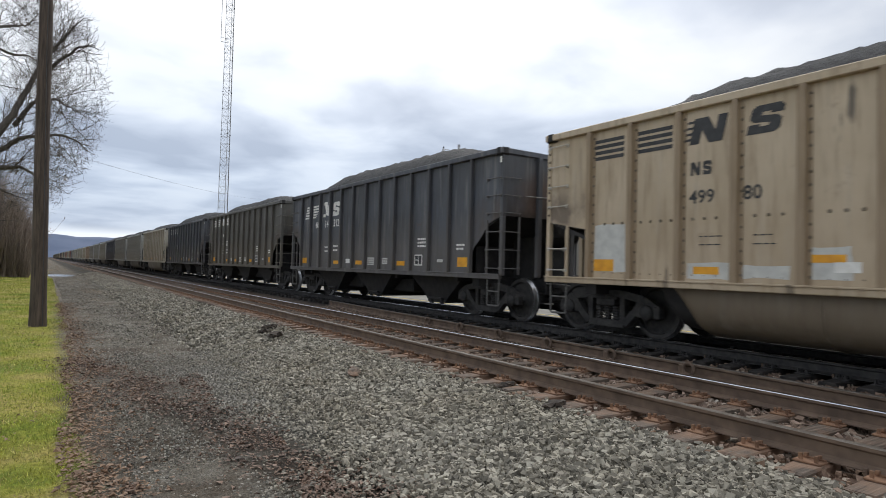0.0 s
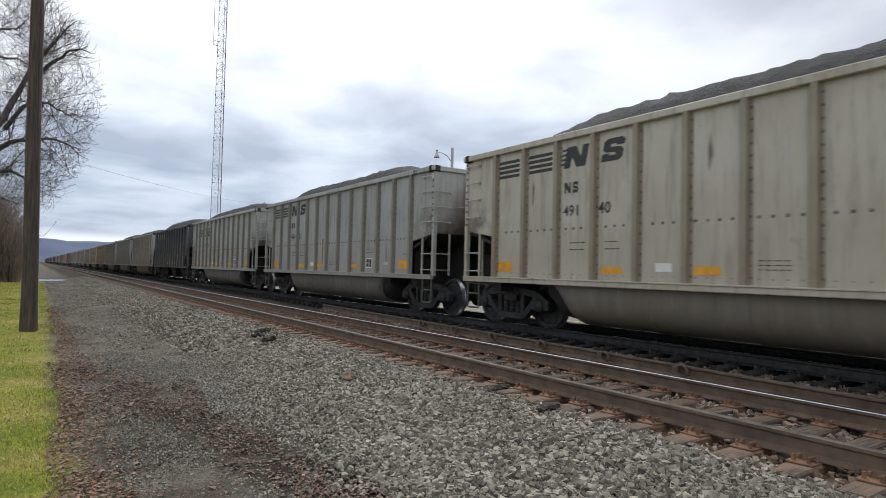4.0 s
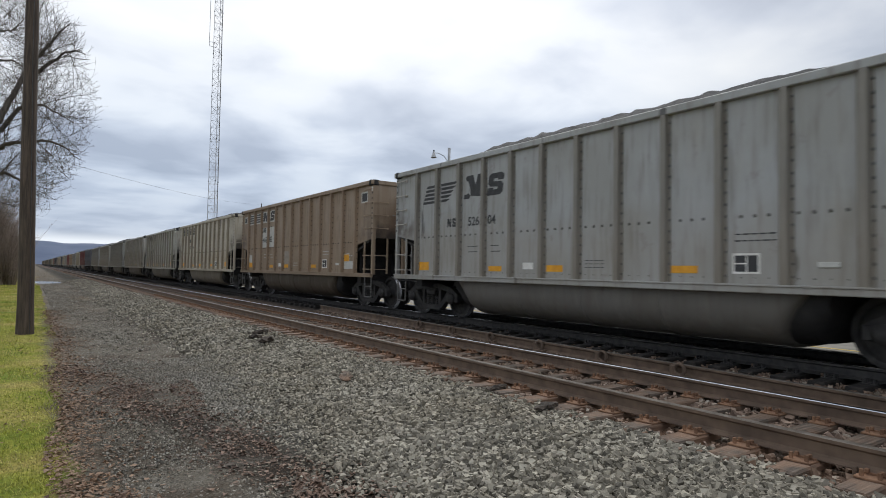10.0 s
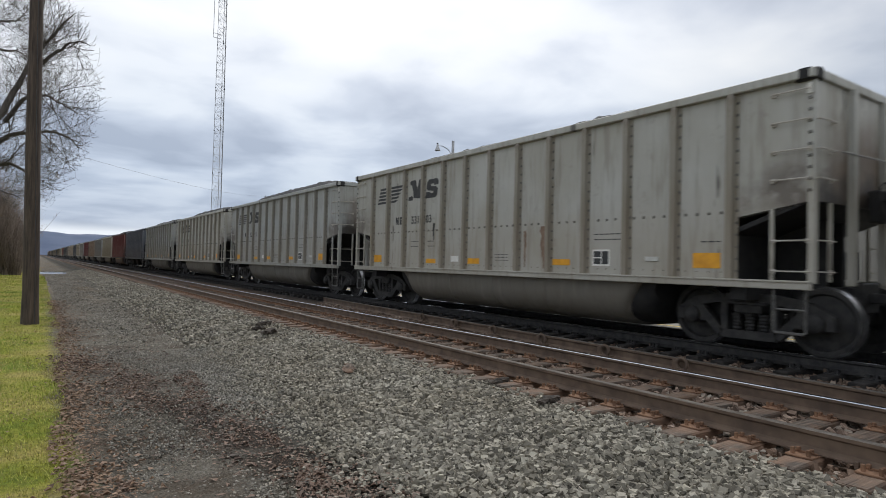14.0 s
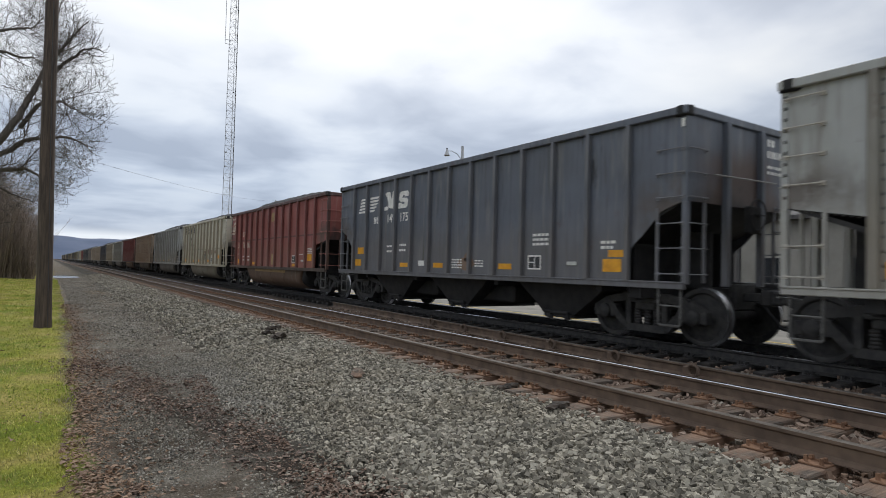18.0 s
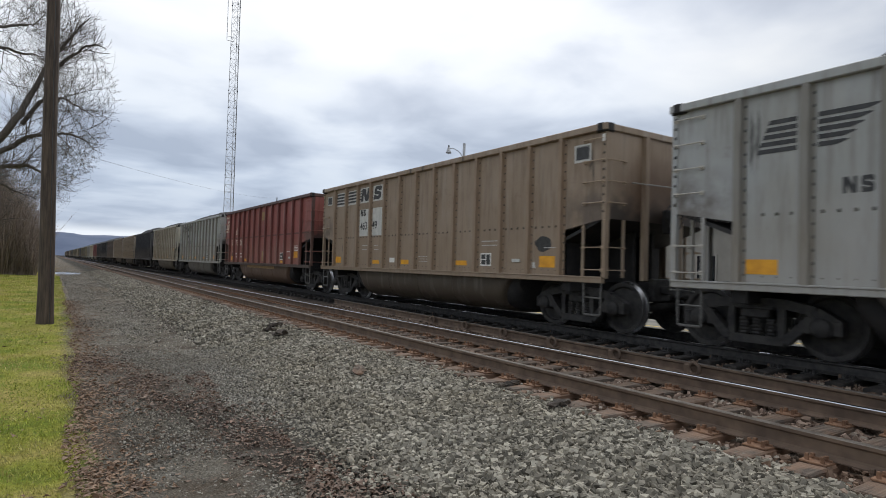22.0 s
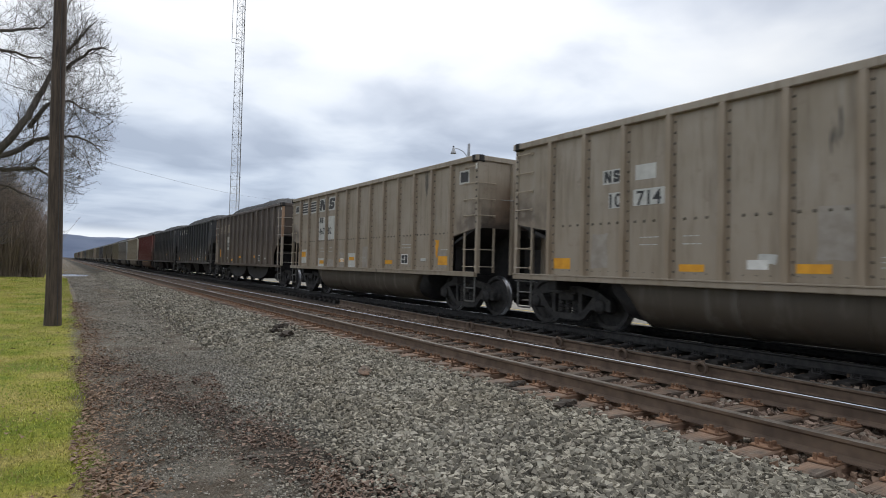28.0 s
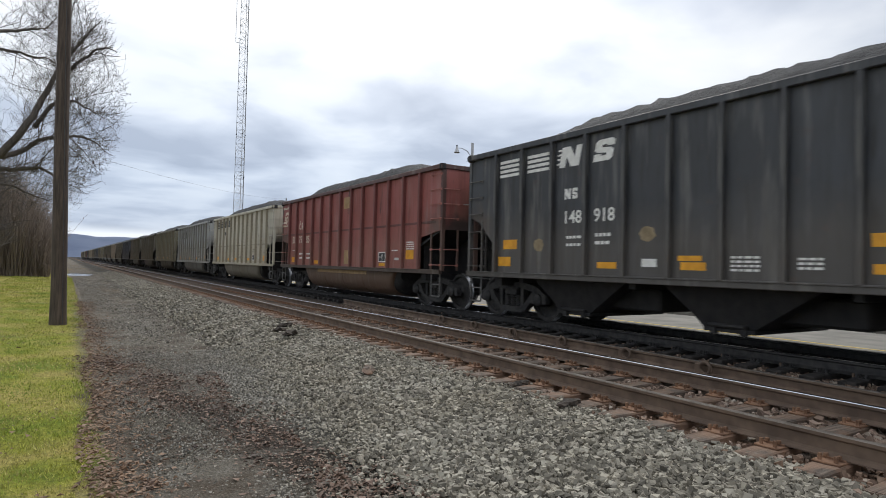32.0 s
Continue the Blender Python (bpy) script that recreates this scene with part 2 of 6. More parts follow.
plain("coal", (0.009, 0.010, 0.012), (0.030, 0.031, 0.034), 0.8, 7, 0.0, 1.0, 22, 0.06)
plain("rail_rust", (0.096, 0.066, 0.047), (0.168, 0.116, 0.080), 0.75, 5, 0.2, 0.35, 40)
plain("rail_top", (0.45, 0.46, 0.48), (0.65, 0.66, 0.68), 0.15, 14, 1.0, 0.05)
plain("rail_dull", (0.09, 0.075, 0.06), (0.16, 0.14, 0.12), 0.5, 9, 0.6, 0.15)
plain("plate_rust", (0.14, 0.075, 0.043), (0.31, 0.175, 0.10), 0.85, 6, 0.1, 0.5, 50)


def tie_wood(t, n, b):
    info = n("ShaderNodeObjectInfo").outputs["Random"]
    vec0 = n("ShaderNodeTexCoord").outputs["Object"]
    off = n("ShaderNodeMath", {"operation": "MULTIPLY"}, i0=info, i1=50.0).outputs[0]
    vec = n("ShaderNodeVectorMath", {"operation": "ADD"}, i0=vec0, i1=n("ShaderNodeCombineXYZ", i0=off, i1=off, i2=off).outputs[0]).outputs[0]
    grain_n = noise_at(n, n("ShaderNodeMapping", Vector=vec, Scale=(0.8, 14, 14)).outputs[0], 3.0, 7, 0.6)
    col = ramp(t, grain_n, [(0.3, (0.036, 0.029, 0.023)), (0.55, (0.125, 0.096, 0.073)), (0.75, (0.25, 0.195, 0.148))])
    col = mix(n, ramp(t, noise_at(n, vec, 2.5, 4), [(0.45, grey(0)), (0.7, grey(0.5))]), col, (0.27, 0.145, 0.080, 1))
    # rust dust shaken off the plates
    away = n("ShaderNodeMath", {"operation": "ABSOLUTE"}, i0=n("ShaderNodeMath", {"operation": "ADD"}, i0=n("ShaderNodeSeparateXYZ", i0=vec0).outputs[0], i1=0.80).outputs[0]).outputs[0]
    away = n("ShaderNodeMath", {"operation": "MULTIPLY_ADD"}, i0=noise_at(n, vec, 5.0, 5), i1=-0.55, i2=away).outputs[0]
    col = mix(n, n("ShaderNodeMapRange", Value=away, i1=-0.16, i2=0.16, i3=0.50, i4=0.0).outputs[0], col, (0.28, 0.160, 0.098, 1))
    put(t, b.inputs["Base Color"], col)
    b.inputs["Roughness"].default_value = 0.85
    bump(t, n, b, grain_n, 0.7, 0.012)


material("tie_wood", tie_wood)
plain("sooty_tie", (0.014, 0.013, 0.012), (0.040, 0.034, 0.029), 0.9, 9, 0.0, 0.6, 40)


def stone_mat(name, a, c, e):
    def build(t, n, b):
        r = n("ShaderNodeNewGeometry").outputs["Random Per Island"]
        col = ramp(t, r, [(0.0, a), (0.5, c), (0.85, e), (1.0, (0.30, 0.27, 0.22))])
        vec = n("ShaderNodeTexCoord").outputs["Object"]
        big_n = noise_at(n, vec, 0.8, 4)
        col = mix(n, ramp(t, big_n, [(0.42, grey(0)), (0.68, grey(0.5))]), col, mix(n, 1.0, col, (0.72, 0.66, 0.56, 1), "MULTIPLY"))
        put(t, b.inputs["Base Color"], col)
        b.inputs["Roughness"].default_value = 0.85
        bump(t, n, b, noise_at(n, vec, 90, 4, 0.65), 0.4, 0.006)
    return material(name, build)


stone_mat("ballast_stone", (0.080, 0.072, 0.056), (0.220, 0.199, 0.155), (0.42, 0.388, 0.312))
stone_mat("brown_stone", (0.085, 0.057, 0.042), (0.188, 0.130, 0.095), (0.32, 0.235, 0.178))
stone_mat("rust_stone", (0.11, 0.068, 0.045), (0.20, 0.128, 0.085), (0.30, 0.23, 0.18))
stone_mat("path_pebble", (0.080, 0.073, 0.060), (0.195, 0.181, 0.151), (0.36, 0.336, 0.285))


def ground_mat(t, n, b):
    """Lawn, leaf-strewn cinder path, ballast shoulder, track bed, then rough verge, by the strip across the track."""
    vec = n("ShaderNodeTexCoord").outputs["Object"]
    s = n("ShaderNodeSeparateXYZ", i0=vec)
    wob = noise_at(n, vec, 0.9, 5)
    wob2 = noise_at(n, vec, 5.0, 5)
    x = n("ShaderNodeMath", {"operation": "MULTIPLY_ADD"}, i0=wob, i1=0.9, i2=s.outputs[0]).outputs[0]
    x = n("ShaderNodeMath", {"operation": "MULTIPLY_ADD"}, i0=wob2, i1=0.35, i2=x).outputs[0]

    def past(at, soft):
        return n("ShaderNodeMapRange", Value=x, i1=at - soft, i2=at + soft).outputs[0]
    speck = noise_at(n, vec, 60, 5, 0.7)
    speck2 = noise_at(n, vec, 22, 5, 0.7)
    lawn = ramp(t, noise_at(n, vec, 0.75, 5, 0.6), [(0.36, (0.19, 0.25, 0.030)), (0.47, (0.33, 0.34, 0.054)), (0.60, (0.47, 0.39, 0.12))])
    lawn = mix(n, ramp(t, speck2, [(0.35, grey(0.6)), (0.6, grey(0.0))]), lawn, (0.05, 0.06, 0.016, 1))
    cinder = ramp(t, speck, [(0.32, (0.085, 0.078, 0.064)), (0.5, (0.20, 0.184, 0.153)), (0.68, (0.34, 0.316, 0.266))])
    cinder = mix(n, ramp(t, noise_at(n, vec, 4.0, 6, 0.7), [(0.40, grey(0.65)), (0.60, grey(0.0))]), cinder, mix(n, 1.0, cinder, (0.48, 0.43, 0.37, 1), "MULTIPLY"))
    damp = ramp(t, noise_at(n, vec, 0.9, 6, 0.65), [(0.44, grey(0.0)), (0.60, grey(0.75))])
    cinder = mix(n, damp, cinder, mix(n, 1.0, cinder, (0.50, 0.40, 0.34, 1), "MULTIPLY"))
    # ballast base is coloured dark to paint the shade in gaps between stones
    bal = ramp(t, speck2, [(0.3, (0.014, 0.013, 0.011)), (0.5, (0.045, 0.042, 0.035)), (0.7, (0.12, 0.112, 0.094))])
    bed = ramp(t, speck2, [(0.3, (0.050, 0.039, 0.031)), (0.5, (0.12, 0.094, 0.075)), (0.72, (0.22, 0.176, 0.142))])
    verge = ramp(t, noise_at(n, vec, 0.3, 6, 0.6), [(0.35, (0.09, 0.085, 0.05)), (0.6, (0.16, 0.13, 0.08))])
    col = mix(n, past(0.90, 0.12), lawn, cinder)
    spread = n("ShaderNodeMapRange", Value=s.outputs[1], i1=4.0, i2=13.0, i3=2.25, i4=3.45).outputs[0]
    shoulder = n("ShaderNodeMath", {"operation": "SUBTRACT"}, i0=x, i1=spread).outputs[0]
    col = mix(n, n("ShaderNodeMapRange", Value=shoulder, i1=-0.45, i2=0.45).outputs[0], col, bal)
    col = mix(n, past(5.35, 0.3), col, bed)
    dust = n("ShaderNodeMath", {"operation": "ABSOLUTE"}, i0=n("ShaderNodeMath", {"operation": "SUBTRACT"}, i0=s.outputs[0], i1=5.12).outputs[0]).outputs[0]
    dust = n("ShaderNodeMath", {"operation": "MULTIPLY_ADD"}, i0=wob2, i1=-0.5, i2=dust).outputs[0]
    col = mix(n, n("ShaderNodeMapRange", Value=dust, i1=-0.05, i2=0.16, i3=0.75, i4=0.0).outputs[0], col, mix(n, speck2, (0.10, 0.055, 0.033, 1), (0.34, 0.205, 0.13, 1)))
    # from the far track on, coal dust and train shade are coloured near black
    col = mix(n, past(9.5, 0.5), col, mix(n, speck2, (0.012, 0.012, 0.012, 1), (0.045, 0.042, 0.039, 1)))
    col = mix(n, past(40.0, 3.0), col, verge)
    brown = n("ShaderNodeMapRange", Value=s.outputs[0], i1=-12.0, i2=-4.5, i3=1.0, i4=0.0).outputs[0]
    col = mix(n, brown, col, (0.10, 0.072, 0.045, 1))
    # a band of black leaf mould that slants across the path
    mid = n("ShaderNodeMath", {"operation": "MULTIPLY_ADD"}, i0=s.outputs[1], i1=0.19, i2=s.outputs[0]).outputs[0]
    off = n("ShaderNodeMath", {"operation": "ABSOLUTE"}, i0=n("ShaderNodeMath", {"operation": "SUBTRACT"}, i0=mid, i1=2.85).outputs[0]).outputs[0]
    off = n("ShaderNodeMath", {"operation": "MULTIPLY_ADD"}, i0=noise_at(n, vec, 3.0, 6, 0.7), i1=-1.3, i2=off).outputs[0]
    near = n("ShaderNodeMapRange", Value=s.outputs[1], i1=8.0, i2=12.0, i3=1.0, i4=0.0).outputs[0]
    near = n("ShaderNodeMath", {"operation": "MULTIPLY"}, i0=near, i1=n("ShaderNodeMapRange", Value=s.outputs[1], i1=3.0, i2=4.6).outputs[0]).outputs[0]
    band = n("ShaderNodeMath", {"operation": "MULTIPLY"}, i0=n("ShaderNodeMapRange", Value=off, i1=-0.22, i2=-0.60, i3=0.0, i4=0.85).outputs[0], i1=near).outputs[0]
    col = mix(n, band, col, (0.034, 0.025, 0.019, 1))
    rusty = n("ShaderNodeMapRange", Value=noise_at(n, n("ShaderNodeMapping", Vector=vec, Scale=(1, 0.12, 1)).outputs[0], 0.7, 4), i1=0.52, i2=0.66, i3=0.0, i4=0.6).outputs[0]
    far_off = n("ShaderNodeMapRange", Value=s.outputs[1], i1=24.0, i2=34.0).outputs[0]
    col = mix(n, n("ShaderNodeMath", {"operation": "MULTIPLY"}, i0=rusty, i1=far_off).outputs[0], col, mix(n, 1.0, col, (1.1, 0.8, 0.5, 1), "MULTIPLY"))
    put(t, b.inputs["Base Color"], col)
    b.inputs["Specular IOR Level"].default_value = 0.12
    b.inputs["Roughness"].default_value = 0.92
    h = n("ShaderNodeMath", {"operation": "ADD"}, i0=speck, i1=speck2).outputs[0]
    bump(t, n, b, h, 0.9, 0.03)


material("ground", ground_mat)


def leafy(name, stops):
    def build(t, n, b):
        r = n("ShaderNodeNewGeometry").outputs["Random Per Island"]
        vec = n("ShaderNodeTexCoord").outputs["Object"]
        col = ramp(t, r, stops)
        col = mix(n, ramp(t, noise_at(n, vec, 1.1, 5, 0.6), [(0.35, grey(0)), (0.65, grey(0.6))]), col, (*stops[-1][1], 1))
        put(t, b.inputs["Base Color"], col)
        b.inputs["Roughness"].default_value = 0.7
    return material(name, build)




def grass_mat(t, n, b):
    """Winter lawn: green and straw in soft drifts, each blade of its own tone."""
    r = n("ShaderNodeNewGeometry").outputs["Random Per Island"]
    vec = n("ShaderNodeTexCoord").outputs["Object"]
    drift = noise_at(n, n("ShaderNodeMapping", Vector=vec, Scale=(1, 0.8, 1)).outputs[0], 0.75, 5, 0.6)
    col = ramp(t, drift, [(0.36, (0.20, 0.275, 0.032)), (0.47, (0.36, 0.375, 0.054)), (0.60, (0.47, 0.405, 0.145))])
    tone = n("ShaderNodeMapRange", Value=r, i3=0.55, i4=1.35).outputs[0]
    col = mix(n, 1.0, col, n("ShaderNodeCombineXYZ", i0=tone, i1=tone, i2=tone).outputs[0], "MULTIPLY")
    put(t, b.inputs["Base Color"], col)
    b.inputs["Roughness"].default_value = 0.7


material("grass_blade", grass_mat)
leafy("dead_leaf", [(0, (0.028, 0.018, 0.012)), (0.5, (0.082, 0.050, 0.034)), (0.85, (0.155, 0.095, 0.066)), (1.0, (0.28, 0.185, 0.13))])
leafy("dry_leaf", [(0, (0.055, 0.032, 0.020)), (0.5, (0.155, 0.088, 0.050)), (0.85, (0.21, 0.122, 0.072)), (1.0, (0.32, 0.21, 0.13))])
leafy("brush_twig", [(0, (0.11, 0.084, 0.064)), (0.5, (0.18, 0.139, 0.108)), (1.0, (0.25, 0.197, 0.155))])


def bark(name, dark, light, sc):
    def build(t, n, b):
        vec = n("ShaderNodeTexCoord").outputs["Object"]
        g = noise_at(n, n("ShaderNodeMapping", Vector=vec, Scale=(1, 1, 0.07)).outputs[0], sc, 7, 0.65)
        col = ramp(t, g, [(0.3, dark), (0.7, light)])
        col = mix(n, ramp(t, noise_at(n, vec, 0.7, 4), [(0.45, grey(0)), (0.7, grey(0.5))]), col, mix(n, 1.0, col, (0.6, 0.62, 0.6, 1), "MULTIPLY"))
        put(t, b.inputs["Base Color"], col)
        b.inputs["Roughness"].default_value = 0.85
        bump(t, n, b, g, 0.7, 0.02)
    return material(name, build)


bark("pole_wood", (0.025, 0.018, 0.014), (0.120, 0.088, 0.067), 18.0)
bark("tree_bark", (0.052, 0.044, 0.037), (0.13, 0.112, 0.095), 9.0)
plain("concrete", (0.155, 0.146, 0.124), (0.255, 0.238, 0.203), 0.85, 1.2, 0.0, 0.4, 40)
plain("yellow_line", (0.50, 0.36, 0.07), (0.66, 0.48, 0.10), 0.7, 4, 0.0, 0.2)
plain("mast_steel", (0.34, 0.345, 0.35), (0.50, 0.505, 0.51), 0.5, 6, 0.5, 0.1)
plain("mast_dark", (0.02, 0.02, 0.022), (0.04, 0.04, 0.042), 0.6, 6, 0.1, 0.1)
plain("beige_siding", (0.27, 0.255, 0.22), (0.36, 0.34, 0.295), 0.7, 0.8, 0.0, 0.15)
plain("dark_glass", (0.015, 0.017, 0.02), (0.03, 0.033, 0.037), 0.12, 2, 0.0, 0.0)
plain("roofing", (0.06, 0.058, 0.055), (0.11, 0.105, 0.10), 0.85, 3, 0.0, 0.3)
plain("hazed_hill", (0.065, 0.095, 0.165), (0.105, 0.135, 0.21), 1.0, 0.006, 0.0, 0.0)
plain("cable", (0.03, 0.03, 0.032), (0.05, 0.05, 0.052), 0.6, 5, 0.0, 0.0)

# ---- building blocks ----
class Geo:
    """Collects vertices and faces of one mesh; a face may carry a material slot."""

    def __init__(self):
        self.v, self.f, self.m = [], [], []

    def add(self, verts, faces, slot=0):
        k = len(self.v)
        self.v.extend(verts)
        self.f.extend([tuple(i + k for i in q) for q in faces])
        self.m.extend([slot] * len(faces))
        return self

    def box(self, x0, x1, y0, y1, z0, z1, c=0.0, slot=0):
        """A box, its edges chamfered by c."""
        if c <= 0:
            return self.add([(x, y, z) for x in (x0, x1) for y in (y0, y1) for z in (z0, z1)],
                            [(0, 1, 3, 2), (4, 6, 7, 5), (0, 4, 5, 1), (2, 3, 7, 6), (0, 2, 6, 4), (1, 5, 7, 3)], slot)
        lo, hi = (x0, y0, z0), (x1, y1, z1)
        verts, index = [], {}
        for sx in (0, 1):
            for sy in (0, 1):
                for sz in (0, 1):
                    s = (sx, sy, sz)
                    corner = [hi[a] if s[a] else lo[a] for a in range(3)]
                    for a in range(3):
                        p = [corner[b] + (0 if b == a else (-c if s[b] else c)) for b in range(3)]
                        index[s, a] = len(verts)
                        verts.append(tuple(p))
        faces = []
        for a in range(3):
            u, w = (a + 1) % 3, (a + 2) % 3
            for sa in (0, 1):
                ring = []
                for su, sw in ((0, 0), (1, 0), (1, 1), (0, 1)):
                    s = [0, 0, 0]
                    s[a], s[u], s[w] = sa, su, sw
                    ring.append(index[tuple(s), a])
                faces.append(tuple(ring if sa else ring[::-1]))
            for su in (0, 1):
                for sw in (0, 1):
                    s0, s1 = [0, 0, 0], [0, 0, 0]
                    s0[u] = s1[u] = su
                    s0[w] = s1[w] = sw
                    s1[a] = 1
                    q = (index[tuple(s0), u], index[tuple(s1), u], index[tuple(s1), w], index[tuple(s0), w])
                    faces.append(q if (su == sw) else q[::-1])
        for sx in (0, 1):
            for sy in (0, 1):
                for sz in (0, 1):
                    q = tuple(index[(sx, sy, sz), a] for a in range(3))
                    faces.append(q if (sx + sy + sz) % 2 else q[::-1])
        return self.add(verts, faces, slot)

    def prism(self, poly, d0, d1, axis="x", slot=0):
        """A polygon pushed along an axis; poly in the two other axes' order (y,z), (x,z) or (x,y)."""
        def at(p, d):
            return {"x": (d, p[0], p[1]), "y": (p[0], d, p[1]), "z": (p[0], p[1], d)}[axis]
        n = len(poly)
        verts = [at(p, d0) for p in poly] + [at(p, d1) for p in poly]
        faces = [tuple(range(n))[::-1], tuple(range(n, 2 * n))] + [(i, (i + 1) % n, n + (i + 1) % n, n + i) for i in range(n)]
        return self.add(verts, faces, slot)

    def tube(self, path, radii, sides=8, caps=True, slot=0):
        """A round bar along a path of points."""
        path = [Vector(p) for p in path]
        if not isinstance(radii, (list, tuple)):
            radii = [radii] * len(path)
        verts, faces = [], []
        ref = None
        for i, p in enumerate(path):
            d = (path[min(i + 1, len(path) - 1)] - path[max(i - 1, 0)]).normalized()
            if ref is None:
                ref = Vector((0, 0, 1)) if abs(d.z) < 0.9 else Vector((1, 0, 0))
            u = d.cross(ref).normalized()
            w = u.cross(d).normalized()
            ref = w
            for k in range(sides):
                a = 2 * math.pi * k / sides
                verts.append(tuple(p + (u * math.cos(a) + w * math.sin(a)) * radii[i]))
        for i in range(len(path) - 1):
            for k in range(sides):
                a, b = i * sides + k, i * sides + (k + 1) % sides
                faces.append((a, b, b + sides, a + sides))
        if caps:
            faces += [tuple(range(sides))[::-1], tuple(range(len(verts) - sides, len(verts)))]
        return self.add(verts, faces, slot)

    def lathe(self, profile, sides, axis="x", centre=(0, 0, 0), slots=None):
        """A profile of (along, radius) turned round an axis."""
        verts, faces, marks = [], [], []
        for a, r in profile:
            for k in range(sides):
                t = 2 * math.pi * k / sides
                c, s = r * math.cos(t), r * math.sin(t)
                p = {"x": (a, c, s), "y": (c, a, s), "z": (c, s, a)}[axis]
                verts.append((p[0] + centre[0], p[1] + centre[1], p[2] + centre[2]))
        k0 = len(self.v)
        self.v.extend(verts)
        for i in range(len(profile) - 1):
            for k in range(sides):
                a, b = i * sides + k, i * sides + (k + 1) % sides
                self.f.append((k0 + a, k0 + b, k0 + b + sides, k0 + a + sides))
                self.m.append(slots[i] if slots else 0)
        self.f += [tuple(range(k0, k0 + sides))[::-1], tuple(range(len(self.v) - sides, len(self.v)))]
        self.m += [0, 0]
        return self

    def strut(self, p0, p1, w, h):
        """A square bar from point to point."""
        p0, p1 = Vector(p0), Vector(p1)
        d = (p1 - p0).normalized()
        ref = Vector((1, 0, 0)) if abs(d.x) < 0.9 else Vector((0, 0, 1))
        u = d.cross(ref).normalized() * (h / 2)
        s = ref * (w / 2) if abs(d.dot(ref)) < 1e-3 else d.cross(u).normalized() * (w / 2)
        verts = [tuple(p + a * u + b * s) for p in (p0, p1) for a, b in ((-1, -1), (1, -1), (1, 1), (-1, 1))]
        return self.add(verts, [(0, 1, 2, 3), (7, 6, 5, 4), (0, 4, 5, 1), (1, 5, 6, 2), (2, 6, 7, 3), (3, 7, 4, 0)])

    def mesh(self, name, mats, smooth=False):
        me = bpy.data.meshes.new(name)
        me.from_pydata(self.v, [], self.f)
        for m in ([mats] if isinstance(mats, str) else mats):
            me.materials.append(MATS[m])
        if any(self.m):
            me.polygons.foreach_set("material_index", self.m)
        bm = bmesh.new()
        bm.from_mesh(me)
        bmesh.ops.recalc_face_normals(bm, faces=bm.faces[:])
        bm.to_mesh(me)
        bm.free()
        if smooth:
            me.polygons.foreach_set("use_smooth", [True] * len(me.polygons))
            me.set_sharp_from_angle(angle=radians(35))
        return me


CACHE = {}


def shared(key, make, mats, smooth=False):
    """One mesh for all alike pieces."""
    if key not in CACHE:
        CACHE[key] = make(Geo()).mesh(key, mats, smooth)
    return CACHE[key]


def part(name, me, parent, loc=None, label="", rot=None):
    ob = new(name, me)
    ob.parent = parent
    if loc is not None:
        ob.location = loc
    if rot is not None:
        ob.rotation_euler = rot
    if label:
        ob["label"] = label
    return ob


def empty(name, loc=(0, 0, 0), **tags):
    ob = new(name)
    ob.location = loc
    return tagged(ob, **tags)


def raw_mesh(name, verts, faces, mat):
    """A large mesh straight from arrays; all faces have the same number of corners."""
    me = bpy.data.meshes.new(name)
    nv, nf, k = len(verts), len(faces), faces.shape[1]
    me.vertices.add(nv)
    me.vertices.foreach_set("co", verts.astype(np.float32).ravel())
    me.loops.add(nf * k)
    me.loops.foreach_set("vertex_index", faces.astype(np.int32).ravel())
    me.polygons.add(nf)
    me.polygons.foreach_set("loop_start", np.arange(0, nf * k, k, dtype=np.int32))
    me.update(calc_edges=True)
    me.polygons.foreach_set("use_smooth", [False] * nf)
    me.materials.append(MATS[mat])
    return me


# ---- ground ----
RAIL_TOP = 0.45
TIE_TOP = 0.245
FAR_LIFT = 0.08      # the far track lies a little higher
PROFILE_X = [-4000, -60, -12, -4, -1.0, 0.2, 0.9, 2.3, 3.2, 4.1, 4.6, 7.3, 8.4, 12.6, 13.2, 32, 60, 4000]
PROFILE_Z = [1.5, 1.5, 0.5, 0.10, 0.03, 0.02, 0.0, 0.0, 0.07, 0.17, 0.185, 0.185, 0.22, 0.26, 0.10, 0.10, 0.0, 0.0]


def ground_z(x):
    return np.interp(x, PROFILE_X, PROFILE_Z)


